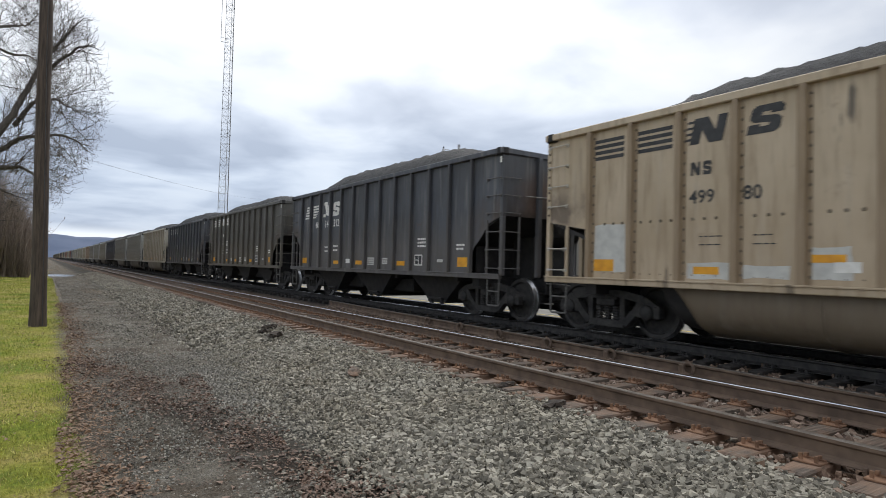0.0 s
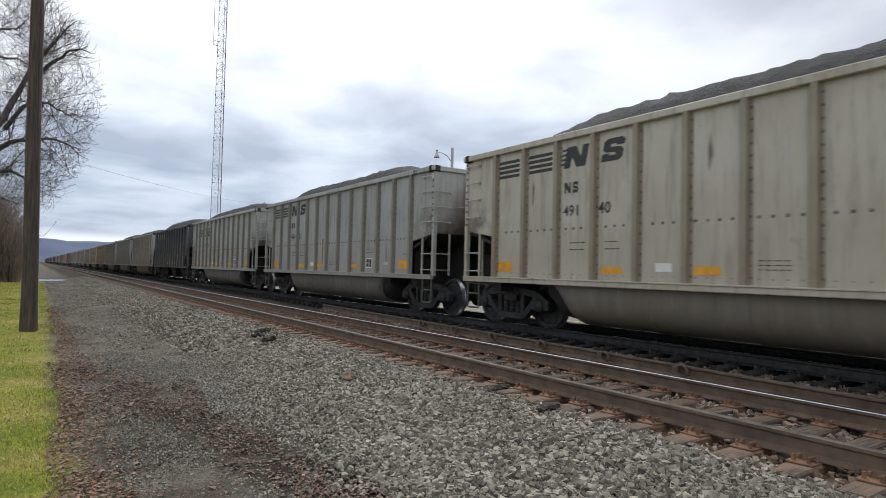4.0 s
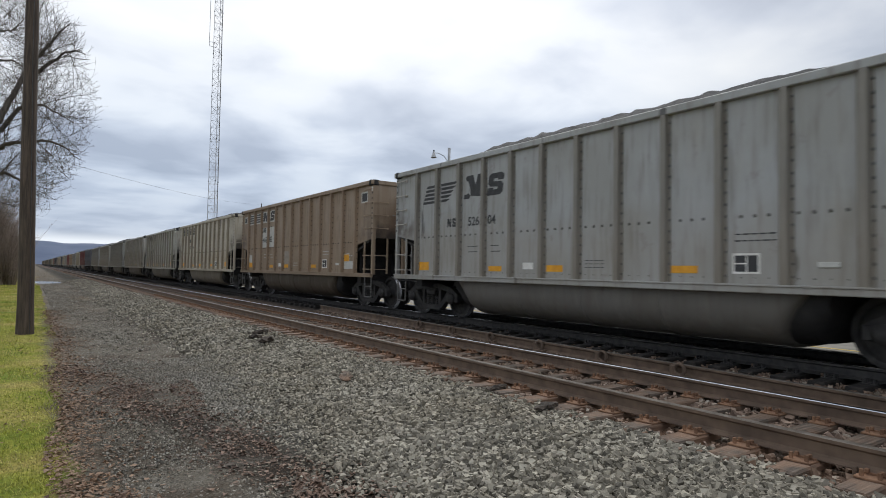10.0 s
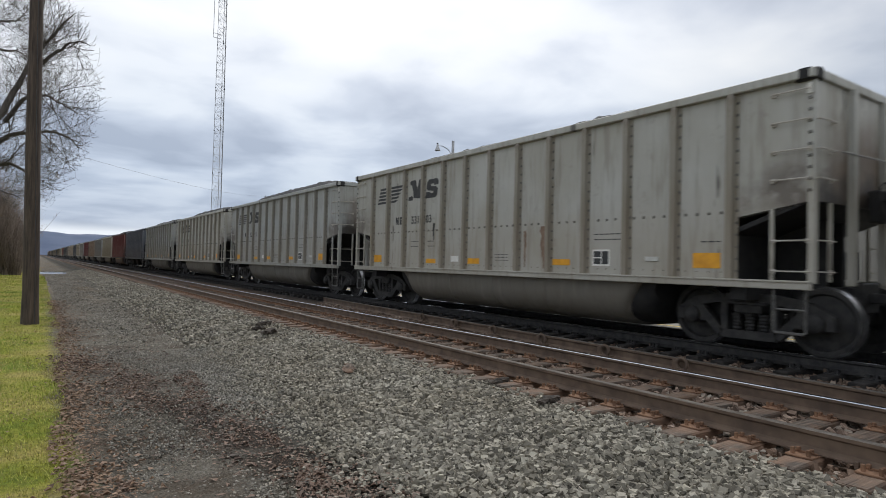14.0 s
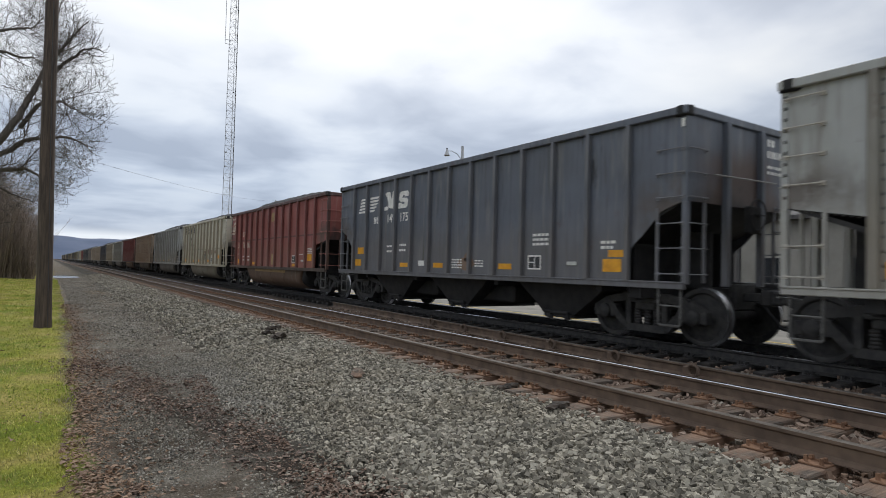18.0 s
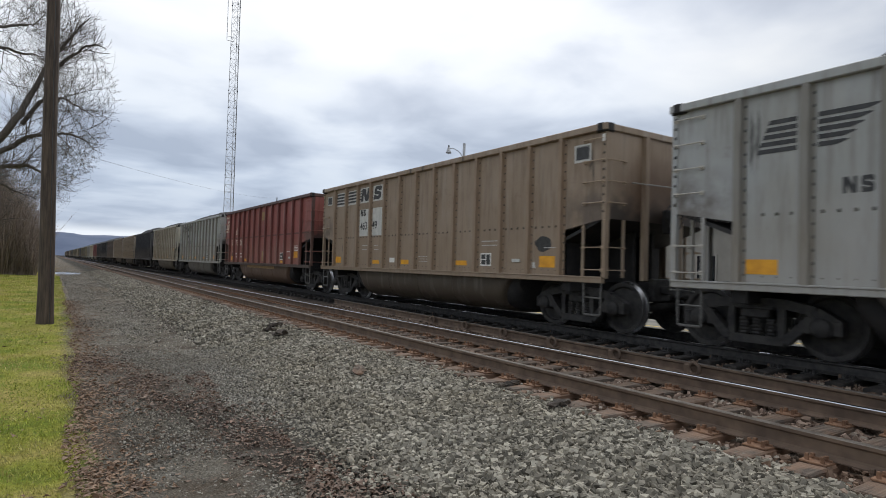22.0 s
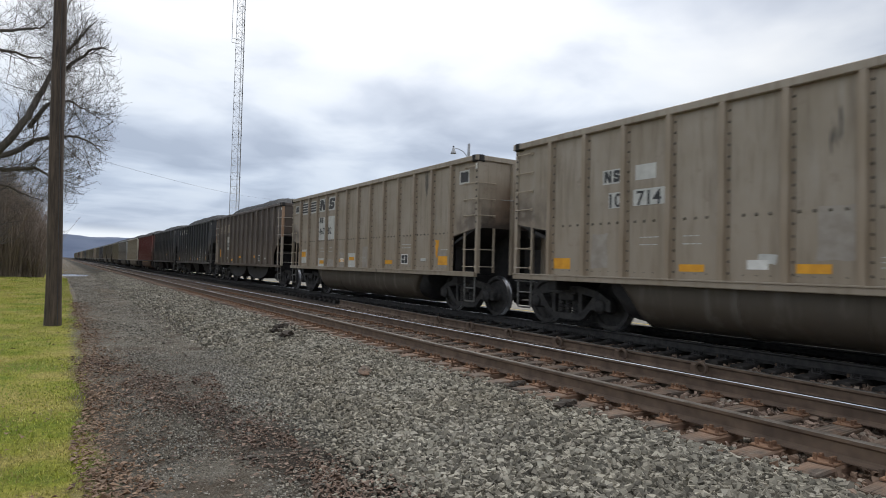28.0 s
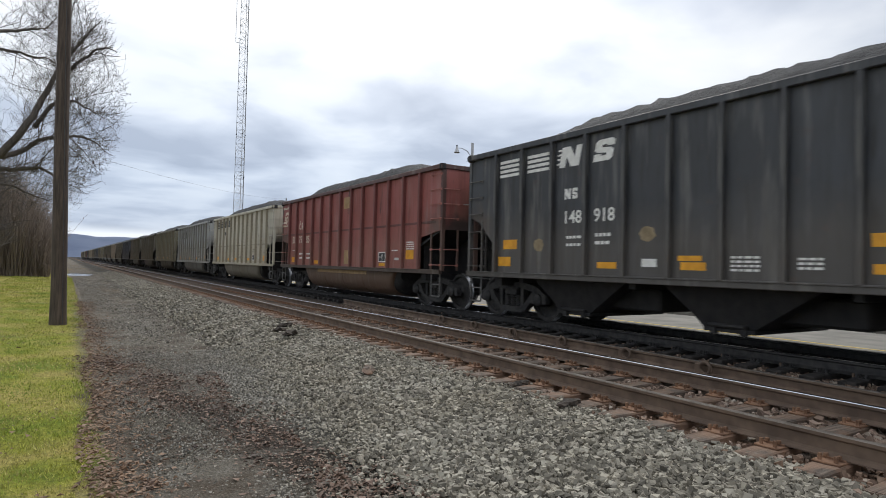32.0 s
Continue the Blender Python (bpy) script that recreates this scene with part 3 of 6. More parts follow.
def build_ground():
    xs = np.unique(np.concatenate([[-4000, -1500, -500, -150, -60, -30, -16], np.arange(-12, 14.5, 0.25), [16, 20, 30, 40, 60, 120, 300, 800, 2000, 4000]]))
    ys = np.unique(np.concatenate([[-2500, -1000, -400, -150, -60, -25, -12], np.arange(-6, 30, 0.25), np.arange(30, 80, 2.0), [90, 110, 140, 180, 240, 320, 450, 650, 1000, 1600, 2500, 4500]]))
    gx, gy = np.meshgrid(xs, ys)
    gz = ground_z(gx).copy()
    near = (np.abs(gx) < 12) & (gy > -6) & (gy < 60)
    for i, j in zip(*np.nonzero(near)):
        gz[i, j] += 0.030 * (noise.noise(Vector((gx[i, j] * 0.7, gy[i, j] * 0.5, 3.1)))) + 0.012 * noise.noise(Vector((gx[i, j] * 2.9, gy[i, j] * 2.9, 8.0)))
    verts = np.stack([gx, gy, gz], -1).reshape(-1, 3)
    w = len(xs)
    i, j = np.meshgrid(np.arange(len(ys) - 1), np.arange(w - 1), indexing="ij")
    a = (i * w + j).ravel()
    faces = np.stack([a, a + 1, a + w + 1, a + w], 1)
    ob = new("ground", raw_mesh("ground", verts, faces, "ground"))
    ob.data.polygons.foreach_set("use_smooth", [True] * len(ob.data.polygons))
    tagged(ob, "lawn, cinder path and grey ballast bed beside the tracks", "ground", kind="structure")


build_ground()

# a low paved platform across the tracks with a worn yellow edge line
pf = empty("pavement", (0, 0, 0), label="pale concrete platform beyond the tracks with a yellow line", category="platform", kind="structure")
for k in range(30):
    y0 = -40 + k * 9.0
    part("slab", shared("slab", lambda g: g.box(0, 4.2, 0, 8.97, 0.0, 0.28, 0.012), "concrete"), pf, (13.25, y0, 0.02))
part("line", Geo().box(13.47, 13.59, -40, 230, 0.302, 0.306).mesh("line", "yellow_line"), pf, None, "worn yellow edge line")
kerb = empty("kerb_wall", (0, 0, 0), label="low pale concrete kerb wall behind the platform", category="wall", kind="structure")
for k in range(24):
    part("block", shared("kerb_block", lambda g: g.prism([(0, 0), (0.42, 0), (0.42, 0.30), (0.36, 0.36), (0.08, 0.36), (0.02, 0.30)], 0, 2.96, "y"), "concrete"), kerb, (17.55, -20 + k * 3.0, 0.10))

# ---- tracks ----
RAIL_SECTION = [(-0.076, 0), (0.076, 0), (0.076, 0.010), (0.030, 0.026), (0.010, 0.042), (0.0095, 0.132), (0.033, 0.146), (0.0365, 0.152), (0.0365, 0.178),
                (0.028, 0.186), (-0.028, 0.186), (-0.0365, 0.178), (-0.0365, 0.152), (-0.033, 0.146), (-0.0095, 0.132), (-0.010, 0.042), (-0.030, 0.026), (-0.076, 0.010)]


def rail_mesh(key, y0, y1, top, side="rail_rust"):
    def make(g):
        g.prism(RAIL_SECTION, y0, y1, "y")
        n = len(RAIL_SECTION)
        for k in (9, 10):
            g.m[2 + k] = 1
        return g
    return shared(key, make, [side, top], False)


def tie_plate(g):
    """A rolled plate with its two shoulders, four spike heads and a clip-on anchor each side."""
    g.box(-0.22, 0.22, -0.105, 0.105, 0, 0.018, 0.004)
    for sx in (-1, 1):
        g.box(sx * 0.092 - 0.012, sx * 0.092 + 0.012, -0.095, 0.095, 0.016, 0.034, 0.003)
        for sy in (-1, 1):
            g.box(sx * 0.100 - 0.022, sx * 0.100 + 0.016, sy * 0.05 - 0.014, sy * 0.05 + 0.014, 0.03, 0.062, 0.004)
            g.box(sx * 0.180 - 0.014, sx * 0.180 + 0.014, sy * 0.06 - 0.013, sy * 0.06 + 0.013, 0.012, 0.070, 0.003)
    return g


def tie_mesh(kind, wood):
    def make(g):
        r = random.Random(kind)
        g.box(-1.30, 1.30, -0.115, 0.115, -0.178, 0, 0.012)
        g.v = [(x + r.uniform(-.01, .01), y + r.uniform(-.008, .008), z + r.uniform(-.006, .003)) for x, y, z in g.v]
        return g
    return shared(f"tie_{kind}_{wood}", make, wood)


TIE_YS = []


def build_track(name, cx, label, top, y_near, y_far, lift=0.0, wood="tie_wood", iron="plate_rust"):
    tr = empty(name, (cx, 0, lift), label=label, category="railway track", kind="structure")
    for sx, face in ((-0.7525, top), (0.7525, "rail_top")):
        part("rail", rail_mesh(f"rail_{face}_{iron}", -700, 1400, face, "rail_rust" if iron == "plate_rust" else iron), tr, (sx, 0, RAIL_TOP - 0.186), "brown steel rail with a worn top")
    r = random.Random(name)
    y = y_near
    k = 0
    while y < y_far:
        dx = r.uniform(-0.06, 0.06)
        if wood == "tie_wood":
            TIE_YS.append(y)
        part("tie", tie_mesh(k % 4, wood), tr, (dx, y, TIE_TOP), rot=(0, 0, r.uniform(-0.012, 0.012)))
        for sx in (-0.7525, 0.7525):
            part("tie_plate", shared("tie_plate_" + iron, tie_plate, iron), tr, (sx, y, TIE_TOP))
            if k % 2 == 0:
                part("rail_anchor", shared("rail_anchor", lambda g: g.box(-0.105, 0.105, -0.016, 0.016, -0.03, 0.012, 0.004).box(-0.11, -0.07, -0.016, 0.016, 0.0, 0.035, 0.004).box(0.07, 0.11, -0.016, 0.016, 0.0, 0.035, 0.004), "rail_rust"), tr, (sx, y + 0.135, TIE_TOP + 0.018))
        y += 0.495 + r.uniform(-0.02, 0.02)
        k += 1
    g = Geo()
    while y < 260:
        g.box(-1.3, 1.3, y - 0.115, y + 0.115, TIE_TOP - 0.1, TIE_TOP, 0)
        y += 0.495
    ob = part("far_ties", g.mesh("far_ties", wood), tr)
    ob["kind"] = "stuff"


build_track("track_near", 6.14, "empty railway track with rusty rails on weathered ties", "rail_dull", -10, 34)
# ties and iron here are darkened for coal dust and the train's shade
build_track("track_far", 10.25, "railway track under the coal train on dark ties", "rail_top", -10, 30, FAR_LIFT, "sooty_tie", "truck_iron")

# a turnout rail that slants between the tracks, with round clamps and a tapered point rail
lr = empty("turnout_rail", (7.73, 0, 0), label="long rusty turnout rail slanting from one track to the other", category="rail")
lr.rotation_euler = (0, 0, radians(-2.8))
part("rail", rail_mesh("rail_spare", -8, 20.5, "rail_dull"), lr, (0, 0, 0.247))
part("point_rail", Geo().prism([(0.045, 3.1), (0.09, 3.15), (0.12, 9), (0.12, 14), (0.045, 14)], 0.27, 0.415, "z").mesh("point_rail", ["rail_rust"]), lr, None, "tapered point rail")


def clamp(g):
    """An open ring that stands on a lug."""
    g.tube([(-0.11, 0.085 * math.cos(k * math.pi / 8), 0.075 + 0.085 * math.sin(k * math.pi / 8)) for k in range(17)], 0.026, 8, False)
    g.box(-0.14, -0.08, 0.07, 0.16, -0.03, 0.13, 0.012)
    g.box(-0.15, 0.0, -0.13, 0.14, -0.035, 0.0, 0.006)
    return g


for y in (5.26, 6.76, 8.35, 9.92, 11.45, 13.0):
    part("clamp", shared("clamp", clamp, "rail_rust", True), lr, (0, y, 0.285))

# ---- coal cars ----
HL = 6.375          # half of the body's length
HW = 1.55           # half of its width
TOP = 3.66          # top chord over the rail
POSTS = [-5.328 + 0.888 * k for k in range(13)]


def side_poly(kind):
    e = HL
    p = HL - 1.05
    if kind == "gondola":
        up = [(p, 0.98), (p, 1.84), (e, 2.02), (e, TOP - 0.06)]
    else:
        up = [(p, 0.98), (p, 1.46), (p + 0.10, 1.60), (p + 0.26, 1.73), (p + 0.62, 2.10), (e, 2.25), (e, TOP - 0.06)]
    return [(-y, z) for y, z in up[::-1]] + up


def side_wall(kind):
    return lambda g: g.prism(side_poly(kind), -0.0, 0.02, "x")


def end_wall(kind):
    low = 2.02 if kind == "gondola" else 2.24
    return lambda g: g.box(-HW + 0.02, HW - 0.02, -0.012, 0.012, low, TOP - 0.06)


def slope_sheet(kind):
    """The slanting floor sheet inside an open end."""
    low = 2.02 if kind == "gondola" else 2.24
    return lambda g: g.prism([(-0.02, low), (-0.02, low + 0.06), (-2.9, 0.98), (-2.9, 0.90)], -HW + 0.03, HW - 0.03, "x")


def body_bolster(g):
    g.box(-1.45, 1.45, -0.12, 0.12, 0.72, 0.92, 0.01)
    g.box(-0.28, 0.28, -0.66, -0.54, 0.85, 1.6, 0.01)
    return g


def centre_sill(g):
    return g.box(-0.20, 0.20, -HL - 0.05, HL + 0.05, 0.62, 0.92, 0.01)


def cross_bearer(g):
    return g.box(-1.45, 1.45, -0.06, 0.06, 0.80, 0.95, 0.005)


def chord(g, cap):
    for s in (-1, 1):
        a, b = sorted((s * (HW - 0.05), s * (HW + 0.085)))
        g.box(a, b, -HL - 0.05, HL + 0.05, TOP - 0.11, TOP + 0.01, 0.012)
        g.box(-HW + 0.05, HW - 0.05, min(s * (HL - 0.05), s * (HL + 0.06)), max(s * (HL - 0.05), s * (HL + 0.06)), TOP - 0.11, TOP + 0.008, 0.012)
        for q in (-1, 1):
            k = len(g.f)
            g.lathe([(TOP - 0.135, cap * 0.8), (TOP - 0.115, cap), (TOP + 0.010, cap), (TOP + 0.018, cap * 0.95)], 20, "z", (s * (HW + 0.098 - cap), q * (HL + 0.075 - cap), 0))
            g.m[k:] = [1] * (len(g.f) - k)
    return g


def side_sill(g):
    g.box(-0.07, 0.03, -HL, HL, 0.90, 1.01, 0.01)
    g.box(-0.09, 0.0, -HL, HL, 0.99, 1.015, 0.004)
    return g


def post(g):
    """Outside stake: a hat section on two flanges."""
    g.prism([(0.0, -0.095), (-0.012, -0.095), (-0.016, -0.055), (-0.085, -0.042), (-0.085, 0.042), (-0.016, 0.055), (-0.012, 0.095), (0.0, 0.095)], 1.0, TOP - 0.10, "z")
    return g


def plain_post(g):
    return g.box(-0.10, 0.0, -0.040, 0.040, 1.0, TOP - 0.10, 0.008)


def end_post(g):
    return g.box(-0.06, 0.06, 0.0, 0.10, 0.95, TOP - 0.10, 0.008)


def dome(g, x, y, z, r, s):
    """A rivet head that stands off a wall in x."""
    v = [(x, y + r * math.cos(a), z + r * math.sin(a)) for a in (0.5, 2.07, 3.64, 5.21)]
    v += [(x + s * r * 0.55, y + r * .6 * math.cos(a), z + r * .6 * math.sin(a)) for a in (0.5, 2.07, 3.64, 5.21)]
    g.add(v, [(0, 1, 5, 4), (1, 2, 6, 5), (2, 3, 7, 6), (3, 0, 4, 7), (4, 5, 6, 7)])


def rivets(g):
    for p in POSTS:
        for k in range(15):
            dome(g, -0.012, p - 0.078, 1.12 + k * 0.165, 0.026, -1)
    y = -HL + 1.2
    while y < HL - 1.2:
        if min(abs(y - p) for p in POSTS) > 0.13:
            dome(g, 0, y, 1.93, 0.030, -1)
            dome(g, 0, y, 1.10, 0.014, -1)
        y += 0.185
    for s in (-1, 1):
        for k in range(10):
            dome(g, -0.02, s * (HL - 0.03), 2.15 + k * 0.145, 0.030, -1)
            dome(g, 0, s * (HL - 0.20 - k * 0.085), 1.97 - k * 0.015, 0.014, -1)
    return g


def corner_angle(low):
    def make(g):
        return g.prism([(-0.016, -0.075), (-0.016, 0.016), (0.09, 0.016), (0.09, 0.0), (0.0, 0.0), (0.0, -0.075)], low - 0.02, TOP - 0.1, "z")
    return make


def ladder_post(low):
    return lambda g: g.box(-0.02, 0.08, -0.07, 0.02, 0.98, low - 0.02, 0.008)


def stile(g):
    return g.box(-0.016, 0.028, -0.024, 0.024, 0, 1.0, 0.005)


def grab(g):
    """A round grab iron along y, standing off by two bent legs."""
    g.tube([(0.0, -0.22, 0.0), (-0.055, -0.22, 0), (-0.062, -0.205, 0), (-0.062, 0.205, 0), (-0.055, 0.22, 0), (0.0, 0.22, 0.0)], 0.011, 6)
    for y in (-0.22, 0.22):
        g.box(-0.012, 0.006, y - 0.032, y + 0.032, -0.03, 0.03)
    return g


def stirrup(g):
    g.tube([(0, -0.20, 0.97), (-0.0, -0.195, 0.36), (0, -0.17, 0.34), (0, 0.17, 0.34), (0, 0.195, 0.36), (0, 0.20, 0.97)], 0.020, 6)
    g.tube([(0, -0.195, 0.64), (0, 0.195, 0.64)], 0.016, 6)
    return g


def tub_point(a, y, d):
    c, s = math.cos(a), math.sin(a)
    return (-1.46 * math.copysign(abs(c) ** 0.5, c), y, 0.93 - 0.79 * d * s ** 0.62)


def tub(g):
    """The round belly between the trucks: a deep trough with short slanting ends."""
    stations = [(-3.75, 0.02), (-3.55, 0.55), (-3.40, 0.92), (-3.3, 1.0), (3.3, 1.0), (3.40, 0.92), (3.55, 0.55), (3.75, 0.02)]
    seg = 24
    v = [tub_point(math.pi * k / seg, y, d) for y, d in stations for k in range(seg + 1)]
    n = seg + 1
    f = [(i * n + k, i * n + k + 1, (i + 1) * n + k + 1, (i + 1) * n + k) for i in range(len(stations) - 1) for k in range(seg)]
    f += [tuple(range(n))[::-1], tuple(range(len(v) - n, len(v)))]
    return g.add(v, f)


def belly_end(g):
    """The dark slanting sheet that closes the belly towards a truck."""
    stations = [(3.22, 0.97), (3.75, 0.88), (3.95, 0.5), (4.0, 0.02)]
    v = [(0.93 * x, y, z) for y, d in stations for x, _, z in [tub_point(math.pi * k / 16, 0, d) for k in range(17)]]
    f = [(i * 17 + k, i * 17 + k + 1, (i + 1) * 17 + k + 1, (i + 1) * 17 + k) for i in range(3) for k in range(16)]
    f += [tuple(range(17))[::-1], tuple(range(51, 68))]
    return g.add(v, f)


def tub_seam(g):
    return g.tube([tub_point(math.pi * k / 24, 0, 1.006) for k in range(25)], 0.012, 4)


def bay(g):
    """One discharge bay: steep sheets down to an outlet gate, with a long box added behind it for the dark interior."""
    g.add([(-1.30, -1.45, 0.93), (1.30, -1.45, 0.93), (1.30, 1.05, 0.93), (-1.30, 1.05, 0.93),
           (-1.08, -0.38, 0.28), (1.08, -0.38, 0.28), (1.08, 0.36, 0.28), (-1.08, 0.36, 0.28)],
          [(3, 2, 1, 0), (4, 5, 6, 7), (0, 1, 5, 4), (1, 2, 6, 5), (2, 3, 7, 6), (3, 0, 4, 7)])
    g.box(-1.12, 1.12, -0.42, 0.40, 0.23, 0.29, 0.01)
    g.box(-0.80, 0.80, -1.75, -0.30, 0.40, 0.80, 0.04)
    g.strut((-1.13, 0.98, 0.90), (-1.09, 0.34, 0.27), 0.05, 0.05)
    g.tube([(-1.15, -0.30, 0.33), (-1.15, 0.30, 0.33)], 0.035, 8)
    for y in (-0.26, 0.22):
        g.box(-1.16, -1.06, y - 0.05, y + 0.05, 0.20, 0.36, 0.01)
    return g


def round_bay(g):
    poly = [(1.85 * math.cos(math.pi + math.pi * k / 16), 0.93 - 0.62 * math.sin(math.pi * k / 16) ** 0.9) for k in range(17)]
    g.prism(poly, -1.30, 1.30, "x")
    g.prism([(y * 1.01, z - 0.004) for y, z in poly], -1.32, -1.29, "x")
    return g


def load(height, seed, nx=22, ny=92):
    """A heap of coal, level at the ends and crowned in the middle."""
    def make(g):
        for j in range(ny + 1):
            for i in range(nx + 1):
                x, y = -1.50 + 3.0 * i / nx, -6.31 + 12.62 * j / ny
                e = min(1, max(0, (6.3 - abs(y)) / 3.4))
                e = e * e * (3 - 2 * e)
                c = 1 - abs(x / 1.52) ** 3.2
                rough = 0.05 * noise.noise(Vector((x * 5, y * 5, seed))) + 0.035 * noise.noise(Vector((x * 13, y * 13, seed + 4))) + 0.05 * noise.noise(Vector((x * 0.6, y * 0.45, seed)))
                g.v.append((x, y, TOP - 0.16 + (height + 0.16) * e * c + rough * (0.3 + e * c)))
        w = nx + 1
        g.f = [(j * w + i, j * w + i + 1, (j + 1) * w + i + 1, (j + 1) * w + i) for j in range(ny) for i in range(nx)]
        g.m = [0] * len(g.f)
        return g
    return make


def side_frame(g):
    """Cast side frame: top member, slanting tension members, columns, pedestals and bearing caps."""
    x = 0.0
    w = 0.13
    top_line = [(-1.08, 0.50), (-0.80, 0.66), (-0.36, 0.735), (0.36, 0.735), (0.80, 0.66), (1.08, 0.50)]
    for a, b in zip(top_line, top_line[1:]):
        g.strut((x, *a), (x, *b), w, 0.13)
    low_line = [(-0.78, 0.60), (-0.40, 0.215), (0.40, 0.215), (0.78, 0.60)]
    for a, b in zip(low_line, low_line[1:]):
        g.strut((x, *a), (x, *b), w + 0.02, 0.12)
    for s in (-1, 1):
        g.strut((x, s * 0.36, 0.22), (x, s * 0.36, 0.72), w, 0.10)
        g.box(-0.08, 0.08, s * 1.06 - 0.06, s * 1.06 + 0.06, 0.36, 0.56, 0.015)
        g.box(-0.08, 0.08, s * 0.70 - 0.05, s * 0.70 + 0.05, 0.36, 0.60, 0.015)
        for q in (-1, 1):
            g.lathe([(q * 0.02, 0.13), (q * 0.11, 0.13), (q * 0.14, 0.10), (q * 0.155, 0.055)], 12, "x", (0, s * 0.875, 0.455))
    g.box(-0.10, 0.10, -0.20, 0.20, 0.52, 0.66, 0.02)
    g.box(-0.11, 0.11, -0.28, 0.28, 0.64, 0.69, 0.01)
    return g


def springs(g):
    for y in (-0.19, 0.0, 0.19):
        prof = []
        for k in range(11):
            prof.append((0.275 + 0.24 * k / 10, 0.075 if k % 2 else 0.060))
        g.lathe(prof, 8, "z", (0, y, 0))
    return g


def bolster(g):
    g.box(-1.02, 1.02, -0.17, 0.17, 0.50, 0.72, 0.02)
    g.lathe([(0.70, 0.24), (0.84, 0.22)], 18, "z")
    for s in (-1, 1):
        g.box(-0.85, 0.85, s * 0.42 - 0.03, s * 0.42 + 0.03, 0.36, 0.46, 0.01)
        for q in (-1, 1):
            g.box(q * 0.75 - 0.05, q * 0.75 + 0.05, s * 0.43 - 0.05, s * 0.43 + 0.05, 0.28, 0.52, 0.015)
    return g


def wheelset(g, sides=28):
    """Axle and two flanged wheels; the treads are worn bright."""
    for s in (-1, 1):
        prof = [(0.83, 0.10), (0.84, 0.13), (0.80, 0.16), (0.77, 0.36), (0.815, 0.385), (0.822, 0.425), (0.815, 0.455), (0.73, 0.460), (0.715, 0.470), (0.70, 0.486), (0.685, 0.484), (0.682, 0.44), (0.70, 0.38), (0.735, 0.36), (0.76, 0.16), (0.69, 0.12)]
        g.lathe([(s * a, r) for a, r in prof], sides, "x", slots=[0, 0, 0, 0, 0, 0, 1, 1, 0, 0, 0, 0, 0, 0, 0])
    g.lathe([(-1.0, 0.075), (-0.7, 0.085), (0.7, 0.085), (1.0, 0.075)], 14, "x")
    for s in (-1, 1):
        for k in range(3):
            a = k * 2.094
            g.box(s * 0.985 - 0.02, s * 0.985 + 0.02, 0.04 * math.cos(a) - 0.012, 0.04 * math.cos(a) + 0.012, 0.04 * math.sin(a) - 0.012, 0.04 * math.sin(a) + 0.012)
    return g


def coupler(g):
    g.box(-0.075, 0.075, -0.05, 0.42, 0.72, 0.86, 0.015)
    g.box(-0.13, 0.15, 0.40, 0.60, 0.66, 0.92, 0.03)
    g.box(0.02, 0.15, 0.58, 0.74, 0.68, 0.90, 0.03)
    g.box(-0.16, -0.06, 0.56, 0.70, 0.70, 0.88, 0.03)
    g.box(-0.30, 0.30, -0.02, 0.10, 0.58, 1.0, 0.02)
    return g


def hose(g):
    pts = [(-0.32, 0.05, 0.70), (-0.33, 0.20, 0.66), (-0.32, 0.36, 0.48), (-0.26, 0.54, 0.33), (-0.18, 0.70, 0.36)]
    g.tube(pts, 0.026, 8)
    g.box(-0.36, -0.28, 0.0, 0.10, 0.66, 0.74, 0.01)
    return g


def cut_lever(g):
    g.tube([(-1.45, 0.10, 0.86), (-1.0, 0.14, 0.84), (-0.5, 0.18, 0.80), (-0.1, 0.30, 0.88)], 0.014, 6)
    return g


def brake_wheel(g):
    ring = [(0.25 * math.cos(k * math.pi / 12), 0.0, 0.25 * math.sin(k * math.pi / 12)) for k in range(25)]
    g.tube(ring, 0.014, 6, False)
    for k in range(4):
        a = k * math.pi / 2
        g.tube([(0, 0, 0), (0.24 * math.cos(a), 0.0, 0.24 * math.sin(a))], 0.010, 5)
    g.box(-0.16, 0.16, -0.16, -0.02, -0.30, 0.14, 0.02)
    g.tube([(0, -0.10, 0), (0, 0.04, 0)], 0.03, 8)
    return g


def angle_cock(g):
    g.box(-1.2, -0.5, -0.04, 0.04, 0.66, 0.74, 0.01)
    return g


TEXTS = {}


def numerals(text, height, mat):
    """Flat figures, upright, as they read from the near side."""
    key = (text, height, mat)
    if key not in TEXTS:
        cu = bpy.data.curves.new("figures", "FONT")
        cu.body, cu.size, cu.resolution_u = text, height / 0.70, 3
        cu.offset = height * 0.022
        ob = bpy.data.objects.new("figures", cu)
        scene.collection.objects.link(ob)
        bpy.context.view_layer.update()
        me = bpy.data.meshes.new_from_object(ob.evaluated_get(bpy.context.evaluated_depsgraph_get()))
        bpy.data.objects.remove(ob)
        me.transform(Matrix(((0, 0, -1, 0), (-1, 0, 0, 0), (0, 1, 0, 0), (0, 0, 0, 1))))
        me.materials.clear()
        me.materials.append(MATS[mat])
        TEXTS[key] = me
    return TEXTS[key]


def decal(g, poly):
    """A thin painted shape on the near side; poly in (offset from the far end, height)."""
    return g.prism([(HL - o, z) for o, z in poly], -0.004, 0.0, "x")


def rect(o0, z0, o1, z1):
    return [(o0, z0), (o1, z0), (o1, z1), (o0, z1)]


def marks(car, key, name, shapes, mat, label=""):
    def make(g):
        for s in shapes:
            decal(g, s)
        return g
    me = shared(f"{name}_{key}_{mat}", make, mat)
    return part(name, me, car, (-HW - 0.001, 0, 0), label)


